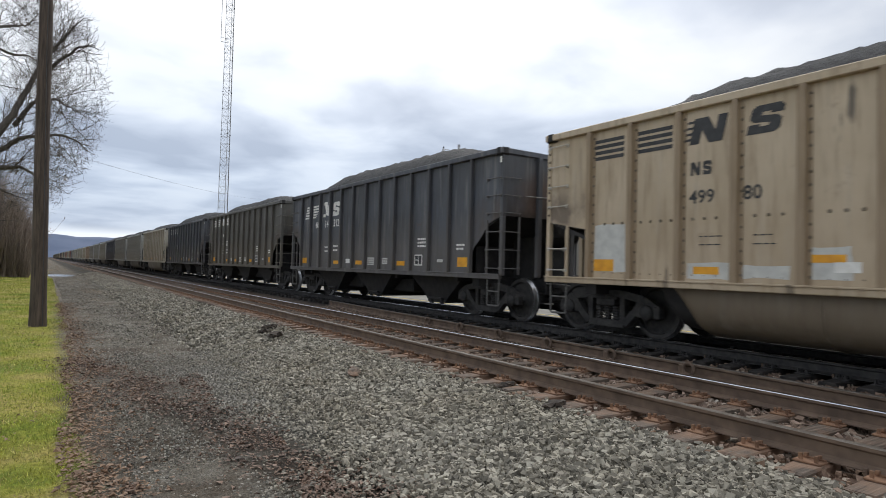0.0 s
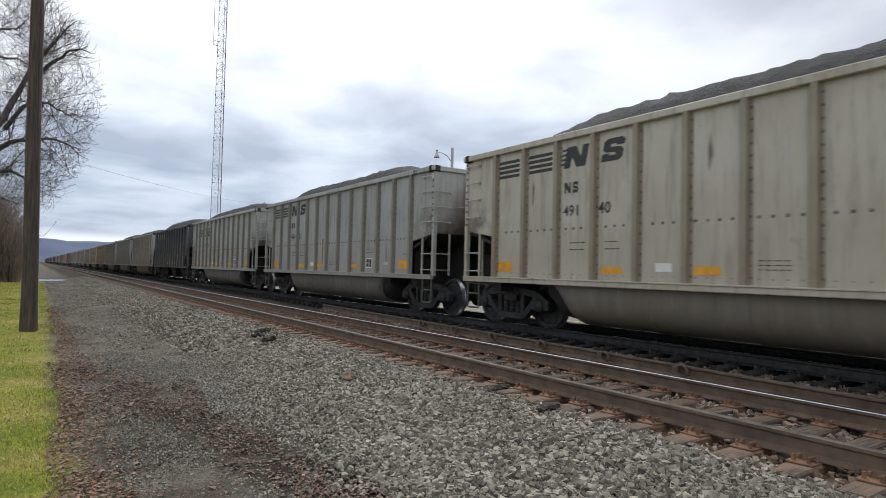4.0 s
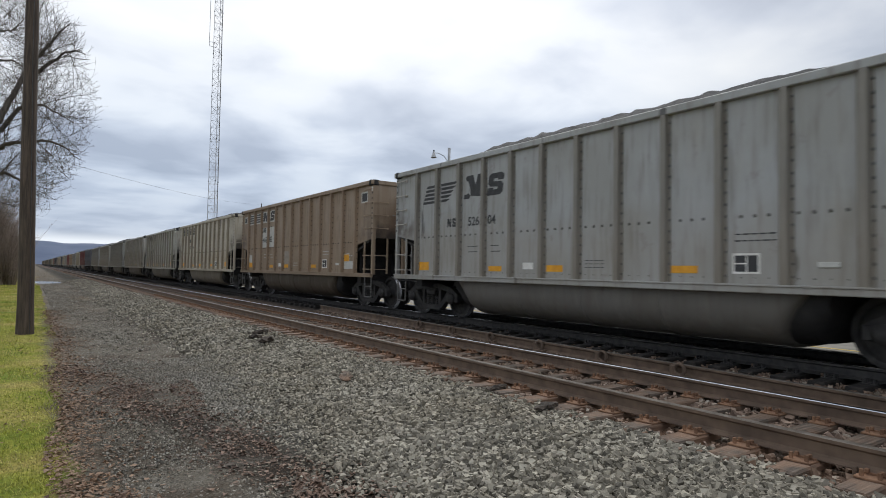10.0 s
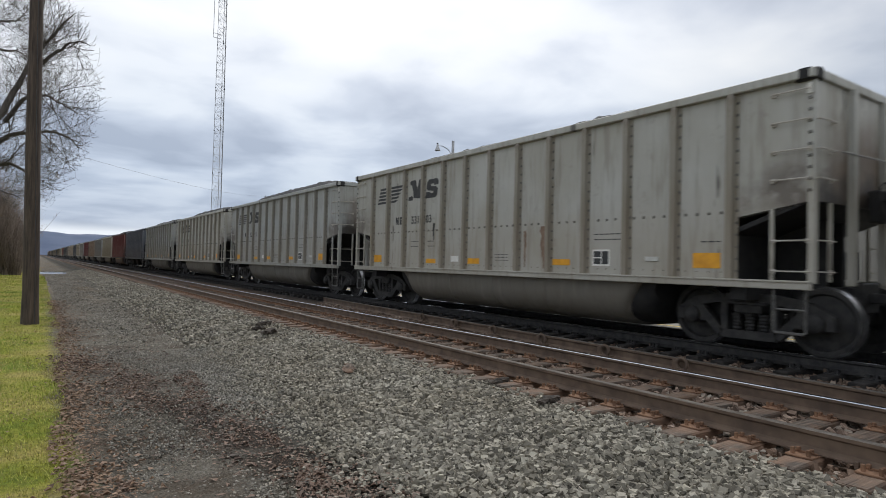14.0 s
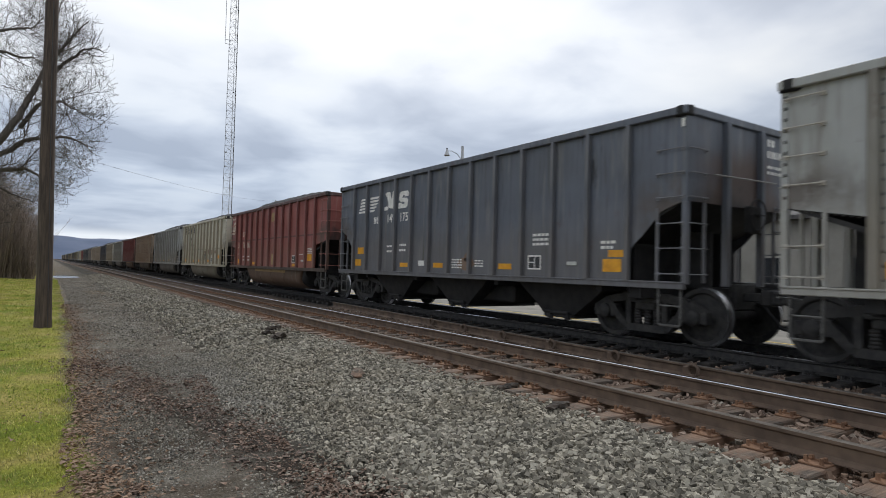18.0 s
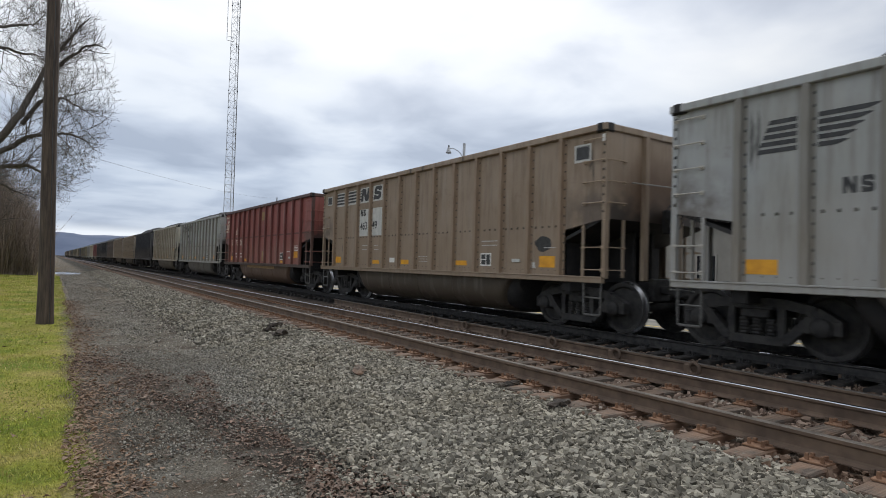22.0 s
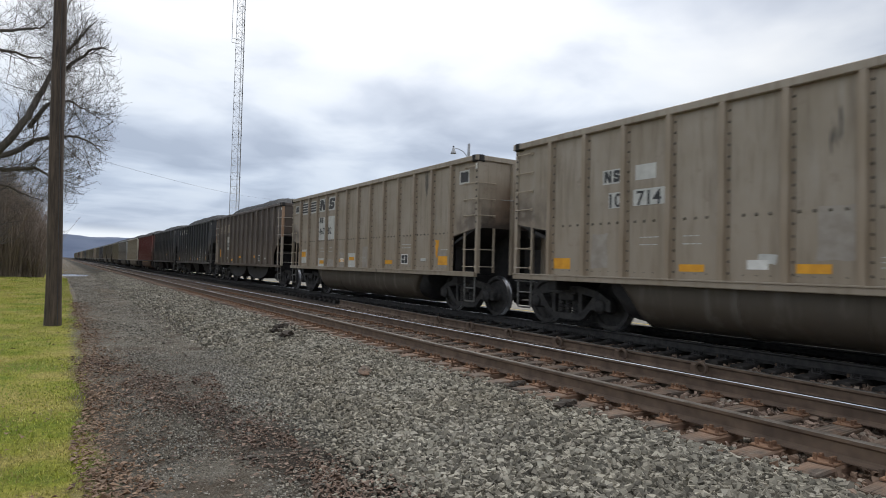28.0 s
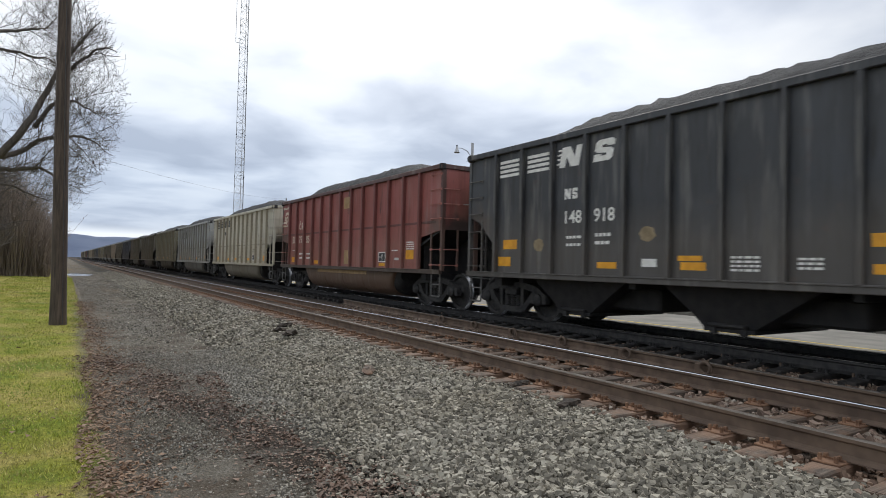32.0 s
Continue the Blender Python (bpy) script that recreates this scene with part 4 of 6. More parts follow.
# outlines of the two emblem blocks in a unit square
BENT = [(0, 0), (0.85, 0), (1, 0.12), (1, 0.46), (0.85, 0.58), (0.36, 0.63), (0.36, 0.75), (0.62, 0.75), (0.62, 0.67), (1, 0.67), (1, 0.88), (0.86, 1), (0.15, 1), (0, 0.88),
        (0, 0.52), (0.15, 0.41), (0.64, 0.36), (0.64, 0.25), (0.36, 0.25), (0.36, 0.34), (0, 0.34)]
CROOKED = [(0, 0), (0.30, 0), (0.30, 0.52), (0.60, 0), (1, 0), (1, 1), (0.72, 1), (0.72, 0.46), (0.42, 1), (0, 1)]
MANED = [(0.10, 1), (0.45, 1), (0.63, 0.52), (0.72, 1), (1, 1), (0.98, 0), (0.64, 0.04), (0.40, 0.08), (0.33, 0.42), (0.24, 0.62), (0.18, 0.74), (0.06, 0.80), (0.02, 0.92)]
FOOT = [(0.0, 0.0), (0.32, 0.0), (0.38, 0.14), (0.26, 0.26), (0.10, 0.20), (0.03, 0.22)]


def placed(shape, o0, z0, w, h, lean):
    return [(o0 + u * w + v * lean, z0 + v * h) for u, v in shape]


def emblem(car, style, mat):
    """Speed stripes and two slanted blocks, as plain shapes."""
    if style == "block":
        z0, h = 3.03, 0.38
        for b, (o0, o1) in enumerate(((1.13, 1.76), (2.04, 2.68))):
            for k in range(4):
                z = z0 + 0.01 + k * 0.098
                marks(car, f"b{b}{k}", "stripe", [rect(o0, z, o1, z + 0.060)], mat)
        tails = [rect(2.91 + k * 0.012, z0 + 0.06 + k * 0.085, 3.06 + k * 0.02, z0 + 0.095 + k * 0.085) for k in range(4)]
        marks(car, style, "emblem", [placed(CROOKED, 2.97, z0, 0.52, h, 0.09)] + tails, mat, "slanted block emblem with speed lines")
        marks(car, style + "2", "emblem", [placed(BENT, 3.84, z0, 0.44, h, 0.09)], mat, "curved block emblem")
    else:
        z0, h = 2.73, 0.46
        for b, (o0, o1) in enumerate(((1.28, 1.80), (2.06, 2.72))):
            for k in range(5):
                z = z0 + 0.01 + k * 0.094
                if b:
                    end = o1 - (4 - k) * 0.085
                    shape = [(o0, z), (end - 0.12, z), (end + 0.02, z + 0.045), (end, z + 0.060), (o0, z + 0.060)]
                else:
                    left = o0 + k * 0.038
                    shape = [(left, z), (o1, z), (o1, z + 0.060), (left + 0.025, z + 0.060)]
                marks(car, f"s{b}{k}", "stripe", [shape], mat)
        marks(car, style, "emblem", [placed(MANED, 2.97, z0 + 0.02, 0.62, h + 0.03, 0.06), placed(FOOT, 2.97, z0, 0.62, h, 0.02)], mat, "slanted block emblem with a ragged edge")
        marks(car, style + "2", "emblem", [placed(BENT, 3.80, z0, 0.50, h, 0.07)], mat, "curved block emblem")


def arc(c, r0, r1, a0, a1, n=12):
    out = []
    for k in range(n):
        t0, t1 = radians(a0 + (a1 - a0) * k / n), radians(a0 + (a1 - a0) * (k + 1) / n)
        out.append([(c[0] + r * math.cos(t), c[1] + r * math.sin(t)) for r, t in ((r0, t0), (r1, t0), (r1, t1), (r0, t1))])
    return out


def wheel_emblem(car):
    """A ring broken by two bars, in buff white."""
    c = (0.54, 2.90)
    shapes = arc(c, 0.22, 0.32, -15, 190) + arc(c, 0.07, 0.15, -60, 230)
    shapes += [rect(0.06, 2.60, 0.60, 2.68), rect(0.06, 2.74, 0.44, 2.82), rect(0.44, 2.68, 0.53, 2.82)]
    marks(car, "ring", "emblem", shapes, "buff_letter", "buff white ring emblem with bars")
    r = random.Random(4)
    for k in range(7):
        marks(car, f"word{k}", "word_bar", [rect(0.10 + k * 0.108, 3.335, 0.18 + k * 0.108 + r.uniform(-.015, .01), 3.435)], "buff_letter")


def lines_of_bars(o0, z0, rows, width, pitch=0.065, h=0.032):
    out = []
    for k in range(rows):
        o = o0
        r = random.Random(k * 7 + int(o0 * 10))
        while o < o0 + width - 0.03:
            w = r.uniform(0.05, 0.12)
            out.append(rect(o, z0 - k * pitch, min(o + w, o0 + width), z0 - k * pitch + h))
            o += w + 0.025
    return out


def frame_box(o0, z0, o1, z1, t=0.03):
    m = (o0 + o1) / 2
    return [rect(o0, z0, o1, z0 + t), rect(o0, z1 - t, o1, z1), rect(o0, z0 + t, o0 + t, z1 - t), rect(o1 - t, z0 + t, o1, z1 - t),
            rect(o0 + t, (z0 + z1) / 2 - 0.01, m, (z0 + z1) / 2 + 0.01), rect(m, z0 + t, m + 0.02, z1 - t)]


PAINTS = {
    "tan": (0.52, 0.425, 0.305), "beige": (0.52, 0.49, 0.415), "grey": (0.40, 0.415, 0.405), "cool": (0.375, 0.39, 0.39), "pale": (0.45, 0.45, 0.415),
    "cream": (0.56, 0.535, 0.44), "brown": (0.30, 0.228, 0.165), "drab": (0.345, 0.298, 0.238), "khaki": (0.20, 0.185, 0.125), "olive": (0.135, 0.122, 0.088),
    "black": (0.074, 0.081, 0.097), "jet": (0.046, 0.050, 0.057), "slate": (0.112, 0.128, 0.160), "sooty": (0.102, 0.100, 0.091), "umber": (0.088, 0.070, 0.060), "red": (0.30, 0.090, 0.078), "oxide": (0.12, 0.042, 0.034)}
LABELS = {
    "tan": "tan", "beige": "beige", "grey": "light grey", "cool": "cool grey", "pale": "pale grey", "cream": "cream", "brown": "brown", "drab": "drab brown",
    "khaki": "khaki", "olive": "dull olive", "black": "black", "jet": "deep black", "slate": "faded blue-black", "sooty": "sooty dark grey", "umber": "dark umber", "red": "red", "oxide": "dark oxide red"}

# kind, paint, emblem style, figures in two groups, heap height
CARS = [
    ("gondola", "tan", "block", ("499", "80"), 0.54), ("hopper", "black", "slant", ("146", "312"), 0.62), ("hopper", "sooty", "block", ("148", "220"), 0.56),
    ("hopper", "black", "block", ("147", "896"), 0.66), ("gondola", "beige", "block", ("491", "40"), 0.56), ("gondola", "grey", "block", ("484", "21"), 0.56),
    ("gondola", "grey", "slant", ("509", "59"), 0.56), ("hopper", "black", "block", ("147", "257"), 0.62), ("gondola", "pale", "block", ("478", "62"), 0.50),
    ("gondola", "grey", "slant", ("513", "58"), 0.54), ("gondola", "cool", "slant", ("526", "04"), 0.40), ("gondola", "brown", "block", ("466", "83"), 0.20),
    ("gondola", "beige", "block", ("477", "06"), 0.36), ("gondola", "pale", "block", ("483", "34"), 0.34), ("gondola", "pale", "slant", ("531", "03"), 0.34),
    ("gondola", "grey", "slant", ("521", "16"), 0.46), ("gondola", "pale", "slant", ("508", "37"), 0.42), ("gondola", "grey", "slant", ("523", "45"), 0.42),
    ("hopper", "slate", "slant", ("149", "175"), 0.26), ("tub", "red", "ring", ("507", "686"), 0.42), ("gondola", "cream", "block", ("494", "72"), 0.42),
    ("gondola", "cool", "slant", ("522", "53"), 0.46), ("gondola", "brown", "block", ("463", "49"), 0.22), ("tub", "red", "ring", ("507", "621"), 0.30),
    ("gondola", "grey", "block", ("484", "33"), 0.42), ("gondola", "beige", "block", ("477", "44"), 0.42), ("hopper", "black", "block", ("148", "305"), 0.54),
    ("gondola", "drab", "none", ("107", "14"), 0.26), ("gondola", "drab", "block", ("467", "82"), 0.22), ("ribbed", "umber", "block", ("", "007"), 0.56),
    ("hopper", "jet", "block", ("147", "247"), 0.56), ("hopper", "jet", "block", ("148", "918"), 0.50), ("tub", "red", "ring", ("507", "585"), 0.56),
    ("gondola", "cream", "block", ("", ""), 0.56), ("gondola", "cool", "slant", ("", ""), 0.56), ("gondola", "khaki", "none", ("", ""), 0.56)]
FAR_PAINTS = ["olive", "olive", "black", "olive", "drab", "olive", "olive", "khaki", "olive", "black", "sooty", "olive", "drab", "drab", "olive", "black", "oxide", "olive", "drab", "olive",
              "sooty", "khaki", "olive", "drab"]
for k, paint in enumerate(FAR_PAINTS):
    CARS.append(("hopper" if paint in ("black", "sooty") else "gondola", paint, "none", ("", ""), 0.5))

# blots and stains: car, offset from its far end, height, half width, half height, material
BLOTS = [(3, 3.42, 1.86, 0.17, 0.13, "tan_blot"), (7, 3.36, 1.80, 0.14, 0.12, "tan_blot"), (7, 8.25, 1.95, 0.20, 0.12, "tan_blot"), (7, 7.2, 1.95, 0.10, 0.07, "patch_paint"),
         (31, 2.42, 1.58, 0.17, 0.13, "tan_blot"), (31, 5.05, 1.72, 0.17, 0.13, "tan_blot"), (31, 9.05, 1.72, 0.34, 0.16, "tan_blot"),
         (20, 2.75, 1.72, 0.20, 0.12, "rust_blot"), (20, 3.55, 1.68, 0.17, 0.17, "rust_blot"), (20, 4.33, 1.68, 0.24, 0.20, "rust_blot"), (20, 7.60, 1.72, 0.26, 0.14, "rust_blot"), (20, 8.55, 1.76, 0.24, 0.16, "rust_blot"),
         (20, 9.42, 1.73, 0.23, 0.17, "rust_blot"), (20, 10.22, 1.74, 0.18, 0.13, "rust_blot"), (20, 6.95, 2.05, 0.06, 1.05, "stain_black"), (20, 7.08, 1.4, 0.05, 0.38, "stain_black"), (20, 7.45, 1.35, 0.06, 0.32, "stain_black"), (20, 7.70, 1.4, 0.13, 0.40, "stain_black"), (20, 8.0, 1.42, 0.09, 0.42, "stain_black"), (20, 8.15, 1.35, 0.05, 0.34, "stain_black"),
         (13, 7.74, 1.72, 0.13, 0.70, "stain_black"), (13, 5.95, 1.7, 0.05, 0.50, "stain_black"), (13, 1.55, 2.55, 0.03, 0.22, "stain_black"), (13, 2.98, 1.7, 0.05, 0.60, "stain_black"),
         (8, 7.58, 1.46, 0.05, 0.38, "stain_black"), (8, 7.82, 1.44, 0.14, 0.39, "stain_black"), (8, 8.30, 1.54, 0.07, 0.09, "tan_blot"), (8, 5.72, 1.30, 0.22, 0.12, "patch_paint"), (8, 1.30, 1.35, 0.22, 0.17, "patch_paint"),
         (17, 7.62, 2.2, 0.10, 1.05, "stain_black"), (17, 7.80, 1.6, 0.06, 0.50, "stain_black"), (17, 6.83, 2.5, 0.04, 0.32, "stain_black"), (17, 3.02, 1.48, 0.05, 0.33, "stain_black"), (17, 6.10, 1.45, 0.09, 0.30, "stain_black"), (17, 7.15, 1.6, 0.03, 0.4, "stain_black"),
         (14, 7.48, 1.45, 0.04, 0.36, "rust_blot"), (14, 8.05, 1.48, 0.18, 0.40, "rust_blot"), (14, 4.2, 1.9, 0.05, 0.2, "stain_black"),
         (9, 6.50, 2.5, 0.09, 0.95, "faint_stain"), (9, 6.78, 2.2, 0.12, 1.10, "faint_stain"), (9, 2.29, 1.90, 0.07, 0.09, "stain_black"), (24, 3.3, 1.6, 0.06, 0.42, "rust_blot"), (24, 3.6, 1.5, 0.05, 0.4, "stain_black"),
         (21, 8.7, 1.7, 0.05, 0.45, "stain_black"), (0, 1.49, 1.52, 0.33, 0.40, "patch_paint"), (0, 3.30, 1.17, 0.34, 0.12, "patch_paint"), (0, 4.12, 1.17, 0.30, 0.09, "patch_paint"), (0, 4.88, 1.30, 0.26, 0.20, "patch_paint"),
         (28, 1.42, 1.38, 0.34, 0.26, "patch_paint"), (28, 3.24, 1.15, 0.34, 0.16, "patch_paint"), (28, 4.10, 1.15, 0.30, 0.12, "faint_patch"), (28, 5.10, 1.25, 0.22, 0.26, "faint_patch"), (28, 5.90, 1.25, 0.28, 0.22, "patch_paint"), (28, 6.95, 1.35, 0.26, 0.32, "faint_patch"), (28, 11.3, 1.30, 0.20, 0.22, "faint_patch"), (28, 11.05, 1.55, 0.09, 0.22, "yellow_reflector"),
         (22, 11.22, 1.60, 0.25, 0.15, "stain_black"), (22, 10.95, 1.20, 0.05, 0.06, "patch_paint"), (11, 5.73, 1.52, 0.32, 0.24, "faint_patch"), (11, 11.22, 1.24, 0.32, 0.11, "patch_paint"), (11, 11.03, 1.47, 0.24, 0.13, "patch_paint"), (11, 1.27, 1.48, 0.23, 0.18, "patch_paint"), (11, 3.98, 2.3, 0.04, 0.5, "stain_black"),
         (18, 7.05, 1.24, 0.36, 0.15, "rust_blot"), (18, 7.15, 1.38, 0.17, 0.12, "rust_blot"), (29, 6.05, 1.20, 0.30, 0.16, "ash_blot"), (29, 6.45, 1.27, 0.26, 0.22, "ash_blot"), (29, 2.94, 1.28, 0.08, 0.06, "patch_paint"), (16, 5.0, 1.45, 0.05, 0.4, "stain_black"), (5, 6.0, 1.6, 0.06, 0.5, "rust_blot"), (12, 7.1, 1.5, 0.05, 0.4, "rust_blot"),
         (27, 2.28, 1.45, 0.18, 0.30, "faint_patch"), (27, 5.22, 1.32, 0.12, 0.06, "patch_paint"), (27, 6.1, 1.65, 0.26, 0.34, "faint_patch"), (23, 2.9, 3.0, 0.10, 0.13, "stain_black"), (19, 2.95, 2.9, 0.03, 0.5, "stain_black"), (23, 3.38, 2.4, 0.04, 0.9, "stain_black"), (23, 1.5, 1.40, 0.10, 0.07, "stain_black")]


def blot(i, o, z, w, h, square=False):
    """An uneven round, long or roughly square patch."""
    r = random.Random(i * 31 + int(o * 10))
    if square:
        ring = [(-1, -1), (-0.3, -1), (0.4, -1), (1, -1), (1, -0.2), (1, 0.5), (1, 1), (0.3, 1), (-0.4, 1), (-1, 1), (-1, 0.3), (-1, -0.4)]
        return [(o + w * u + r.uniform(-0.022, 0.022), z + h * v + r.uniform(-0.018, 0.018)) for u, v in ring]
    if h > 2.2 * w:
        steps = [k / 9 for k in range(10)]
        left = [(o - w * (1.05 - 0.75 * u ** 2) * r.uniform(0.45, 1.1), z + h * (1 - 2 * u)) for u in steps]
        return left + [(o + w * (1.05 - 0.75 * u ** 2) * r.uniform(0.45, 1.1), z + h * (1 - 2 * u)) for u in steps[::-1]]
    return [(o + w * math.cos(a) * r.uniform(0.78, 1.12), z + h * math.sin(a) * r.uniform(0.82, 1.1)) for a in [k * math.pi / 8 for k in range(16)]]


MOVING, WHEELS = [], []


def truck(car, s, near):
    tr = part("truck", shared("bolster", bolster, "truck_iron"), car, (0, s * 5.33, 0))
    for x in (-1.02, 1.02):
        part("side_frame", shared("side_frame", side_frame, "truck_iron", True), tr, (x, 0, 0), "cast iron side frame")
        if near and x < 0:
            part("spring_nest", shared("springs", springs, "truck_iron", True), tr, (x, 0, 0))
    for y in (-0.875, 0.875):
        w = part("wheelset", shared("wheelset", wheelset, ["truck_iron", "tread_steel"], True) if near else shared("wheelset_plain", lambda g: wheelset(g, 14), ["truck_iron", "tread_steel"], True), tr)
        w.matrix_parent_inverse = Matrix.Translation((0, y, 0.46))
        WHEELS.append(w)


def coal_car(i, kind, paint, style, figures, heap):
    near = i < 36
    col = PAINTS[paint]
    seed = (i * 0.618034) % 1.0
    shape = "gondola" if kind in ("gondola", "tub") else "hopper"
    word = {"gondola": "gondola", "tub": "gondola", "hopper": "hopper car", "ribbed": "ribbed hopper car"}[kind]
    light = paint not in ("black", "jet", "slate", "sooty", "umber", "red", "oxide", "brown", "drab", "khaki", "olive")
    car = empty("coal_car", label=f"weathered {LABELS[paint]} railway {word} heaped with coal", category="coal car", group="cars of the coal train")
    car.scale = (1.045, {"gondola": 1.087, "hopper": 1.08, "tub": 1.10, "ribbed": 1.075}[kind], 1.09)
    painted, posts, grabs = [], [], []

    def P(name, me, loc=None, label="", rot=None):
        o = part(name, me, car, loc, label, rot)
        painted.append(o)
        return o

    for s in (-1, 1):
        P("side_wall", shared("side_wall_" + shape, side_wall(shape), "car_paint"), (s * HW, 0, 0), rot=(0, 0, 0 if s < 0 else math.pi))
        P("end_wall", shared("end_wall_" + shape, end_wall(shape), "end_paint"), (0, s * HL, 0), "end wall with a brown sooty smudge")
        # sheets in the open ends are near black to paint the void's shade
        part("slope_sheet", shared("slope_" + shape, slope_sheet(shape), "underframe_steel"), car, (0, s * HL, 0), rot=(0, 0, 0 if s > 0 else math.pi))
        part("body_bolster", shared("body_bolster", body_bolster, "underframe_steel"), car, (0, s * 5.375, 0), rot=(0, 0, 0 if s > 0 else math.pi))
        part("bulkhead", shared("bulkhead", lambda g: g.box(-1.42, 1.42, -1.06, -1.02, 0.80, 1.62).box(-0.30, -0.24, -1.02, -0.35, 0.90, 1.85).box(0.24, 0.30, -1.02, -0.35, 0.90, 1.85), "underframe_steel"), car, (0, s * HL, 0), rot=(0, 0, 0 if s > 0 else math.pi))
    part("centre_sill", shared("centre_sill", centre_sill, "underframe_steel"), car)
    cap = {"gondola": 0.16, "hopper": 0.14, "ribbed": 0.14, "tub": 0.09}[kind]
    P("top_chord", shared(f"chord_{cap}", lambda g: chord(g, cap), ["car_paint", "underframe_steel"]))
    if near and shape == "hopper":
        for y in (-4.6, -1.7, 1.7, 4.6):
            part("cross_bearer", shared("cross_bearer", cross_bearer, "underframe_steel"), car, (0, y, 0))
    part("coal_load", shared(f"load_{heap}_{i % 3}_{near}", load(heap, 3.0 + i % 3 * 11, *((20, 80) if near else (8, 24))), "coal", True), car, None, "heap of black coal")
    for s in (-1, 1):
        P("side_sill", shared("side_sill", side_sill, "car_paint"), (s * HW, 0, 0), rot=(0, 0, 0 if s < 0 else math.pi))
    pm = shared("post", post, "car_paint") if kind == "gondola" else shared("plain_post", plain_post, "car_paint")
    if near:
        for s in (-1, 1):
            for y in POSTS:
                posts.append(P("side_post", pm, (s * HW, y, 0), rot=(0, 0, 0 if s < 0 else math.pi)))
            for x in (-0.52, 0.52):
                P("end_post", shared("end_post", end_post, "car_paint"), (x, s * HL, 0), rot=(0, 0, 0 if s > 0 else math.pi))
    else:
        def all_posts(g):
            for y in POSTS:
                plain_post_at(g, y)
            return g

        def plain_post_at(g, y):
            g.box(-0.10, 0.0, y - 0.045, y + 0.045, 1.0, TOP - 0.10)
        for s in (-1, 1):
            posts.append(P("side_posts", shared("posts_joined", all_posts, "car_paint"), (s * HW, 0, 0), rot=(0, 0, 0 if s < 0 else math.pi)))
    if kind == "gondola" and near:
        o = part("rivets", shared("rivets", rivets, "car_paint"), car, (-HW, 0, 0))
        o.color = (*[c * 0.22 for c in col], seed)
        o["kind"] = "stuff"
    if kind in ("gondola", "tub"):
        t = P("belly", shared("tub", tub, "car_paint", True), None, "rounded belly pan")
        # belly colour is the body paint darkened for soot and its underside's shade
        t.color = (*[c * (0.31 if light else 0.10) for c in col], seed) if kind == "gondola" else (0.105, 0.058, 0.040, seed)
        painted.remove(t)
        for s in (-1, 1):
            part("belly_end", shared("belly_end", belly_end, "underframe_steel", True), car, (0, 0, 0), rot=(0, 0, 0 if s > 0 else math.pi))
        if near:
            for y in (-1.6, 0, 1.6):
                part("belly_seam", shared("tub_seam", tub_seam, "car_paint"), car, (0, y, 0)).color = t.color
        if kind == "tub":
            marks_band = shared("belly_band", lambda g: g.box(-1.475, -1.455, -1.9, 2.3, 0.78, 0.90, 0.004), "buff_patch")
            part("belly_band", marks_band, car, None, "faded buff band on the belly")
    elif kind == "hopper":
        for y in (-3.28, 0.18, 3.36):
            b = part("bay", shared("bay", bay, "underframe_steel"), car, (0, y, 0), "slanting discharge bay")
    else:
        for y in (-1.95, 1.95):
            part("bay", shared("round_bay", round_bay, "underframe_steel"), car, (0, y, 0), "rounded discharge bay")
    for s in (-1, 1):
        truck(car, s, near)
        part("coupler", shared("coupler", coupler, "truck_iron"), car, (0, s * HL, 0), rot=(0, 0, 0 if s > 0 else math.pi))
        if near:
            part("air_hose", shared("hose", hose, "rubber", True), car, (0, s * HL, 0), rot=(0, 0, 0 if s > 0 else math.pi))
            part("cut_lever", shared("cut_lever", cut_lever, "grab_steel"), car, (0, s * HL, 0), rot=(0, 0, 0 if s > 0 else math.pi))
    if near:
        low = 2.02 if shape == "gondola" else 2.24
        gm = shared("grab", grab, "car_paint", True)
        sm = shared("stile", stile, "car_paint")
        for sx in (-1, 1):
            for sy in (-1, 1):
                turn = 0 if sx < 0 else math.pi
                P("corner_post", shared("corner_" + shape, corner_angle(low), "car_paint"), (sx * HW, sy * (HL + 0.012), 0), rot=None)
                painted[-1].scale = (-sx, sy, 1)
                P("ladder_post", shared("ladder_post_" + shape, ladder_post(low), "car_paint"), (sx * HW, sy * (HL + 0.012), 0), rot=None)
                painted[-1].scale = (-sx, sy, 1)
                a = P("ladder_stile", sm, (sx * HW, sy * (HL - 0.50), 1.0), rot=(0, 0, turn))
                a.scale = (1, 1, (3.52 if kind == "ribbed" and sy < 0 else low) - 1.08)
                b = P("ladder_stile", sm, (sx * (HW - 0.50), sy * HL, 1.0), rot=(0, 0, -math.pi / 2 if sy > 0 else math.pi / 2))
                b.scale = (1, 1, (3.52 if kind == "ribbed" and sy < 0 else low) - 1.0)
                zs = [1.13, 1.52] + ([] if shape == "gondola" else [1.90]) + [2.30, 2.67, 3.04] + ([3.42] if shape == "gondola" else [])
                if sx > 0:
                    zs = zs[:4]
                for z in zs:
                    grabs.append(part("grab_iron", gm, car, (sx * (HW + 0.012), sy * (HL - 0.26), z), "thin bent grab iron", (0, 0, turn)))
                    if z < 3.3:
                        grabs.append(part("grab_iron", gm, car, (sx * (HW - 0.26), sy * (HL + 0.012), z), "thin bent grab iron", (0, 0, -math.pi / 2 if sy > 0 else math.pi / 2)))
                part("stirrup_step", shared("stirrup", stirrup, "step_steel", True), car, (sx * (HW - 0.02), sy * (HL - 0.28), 0))
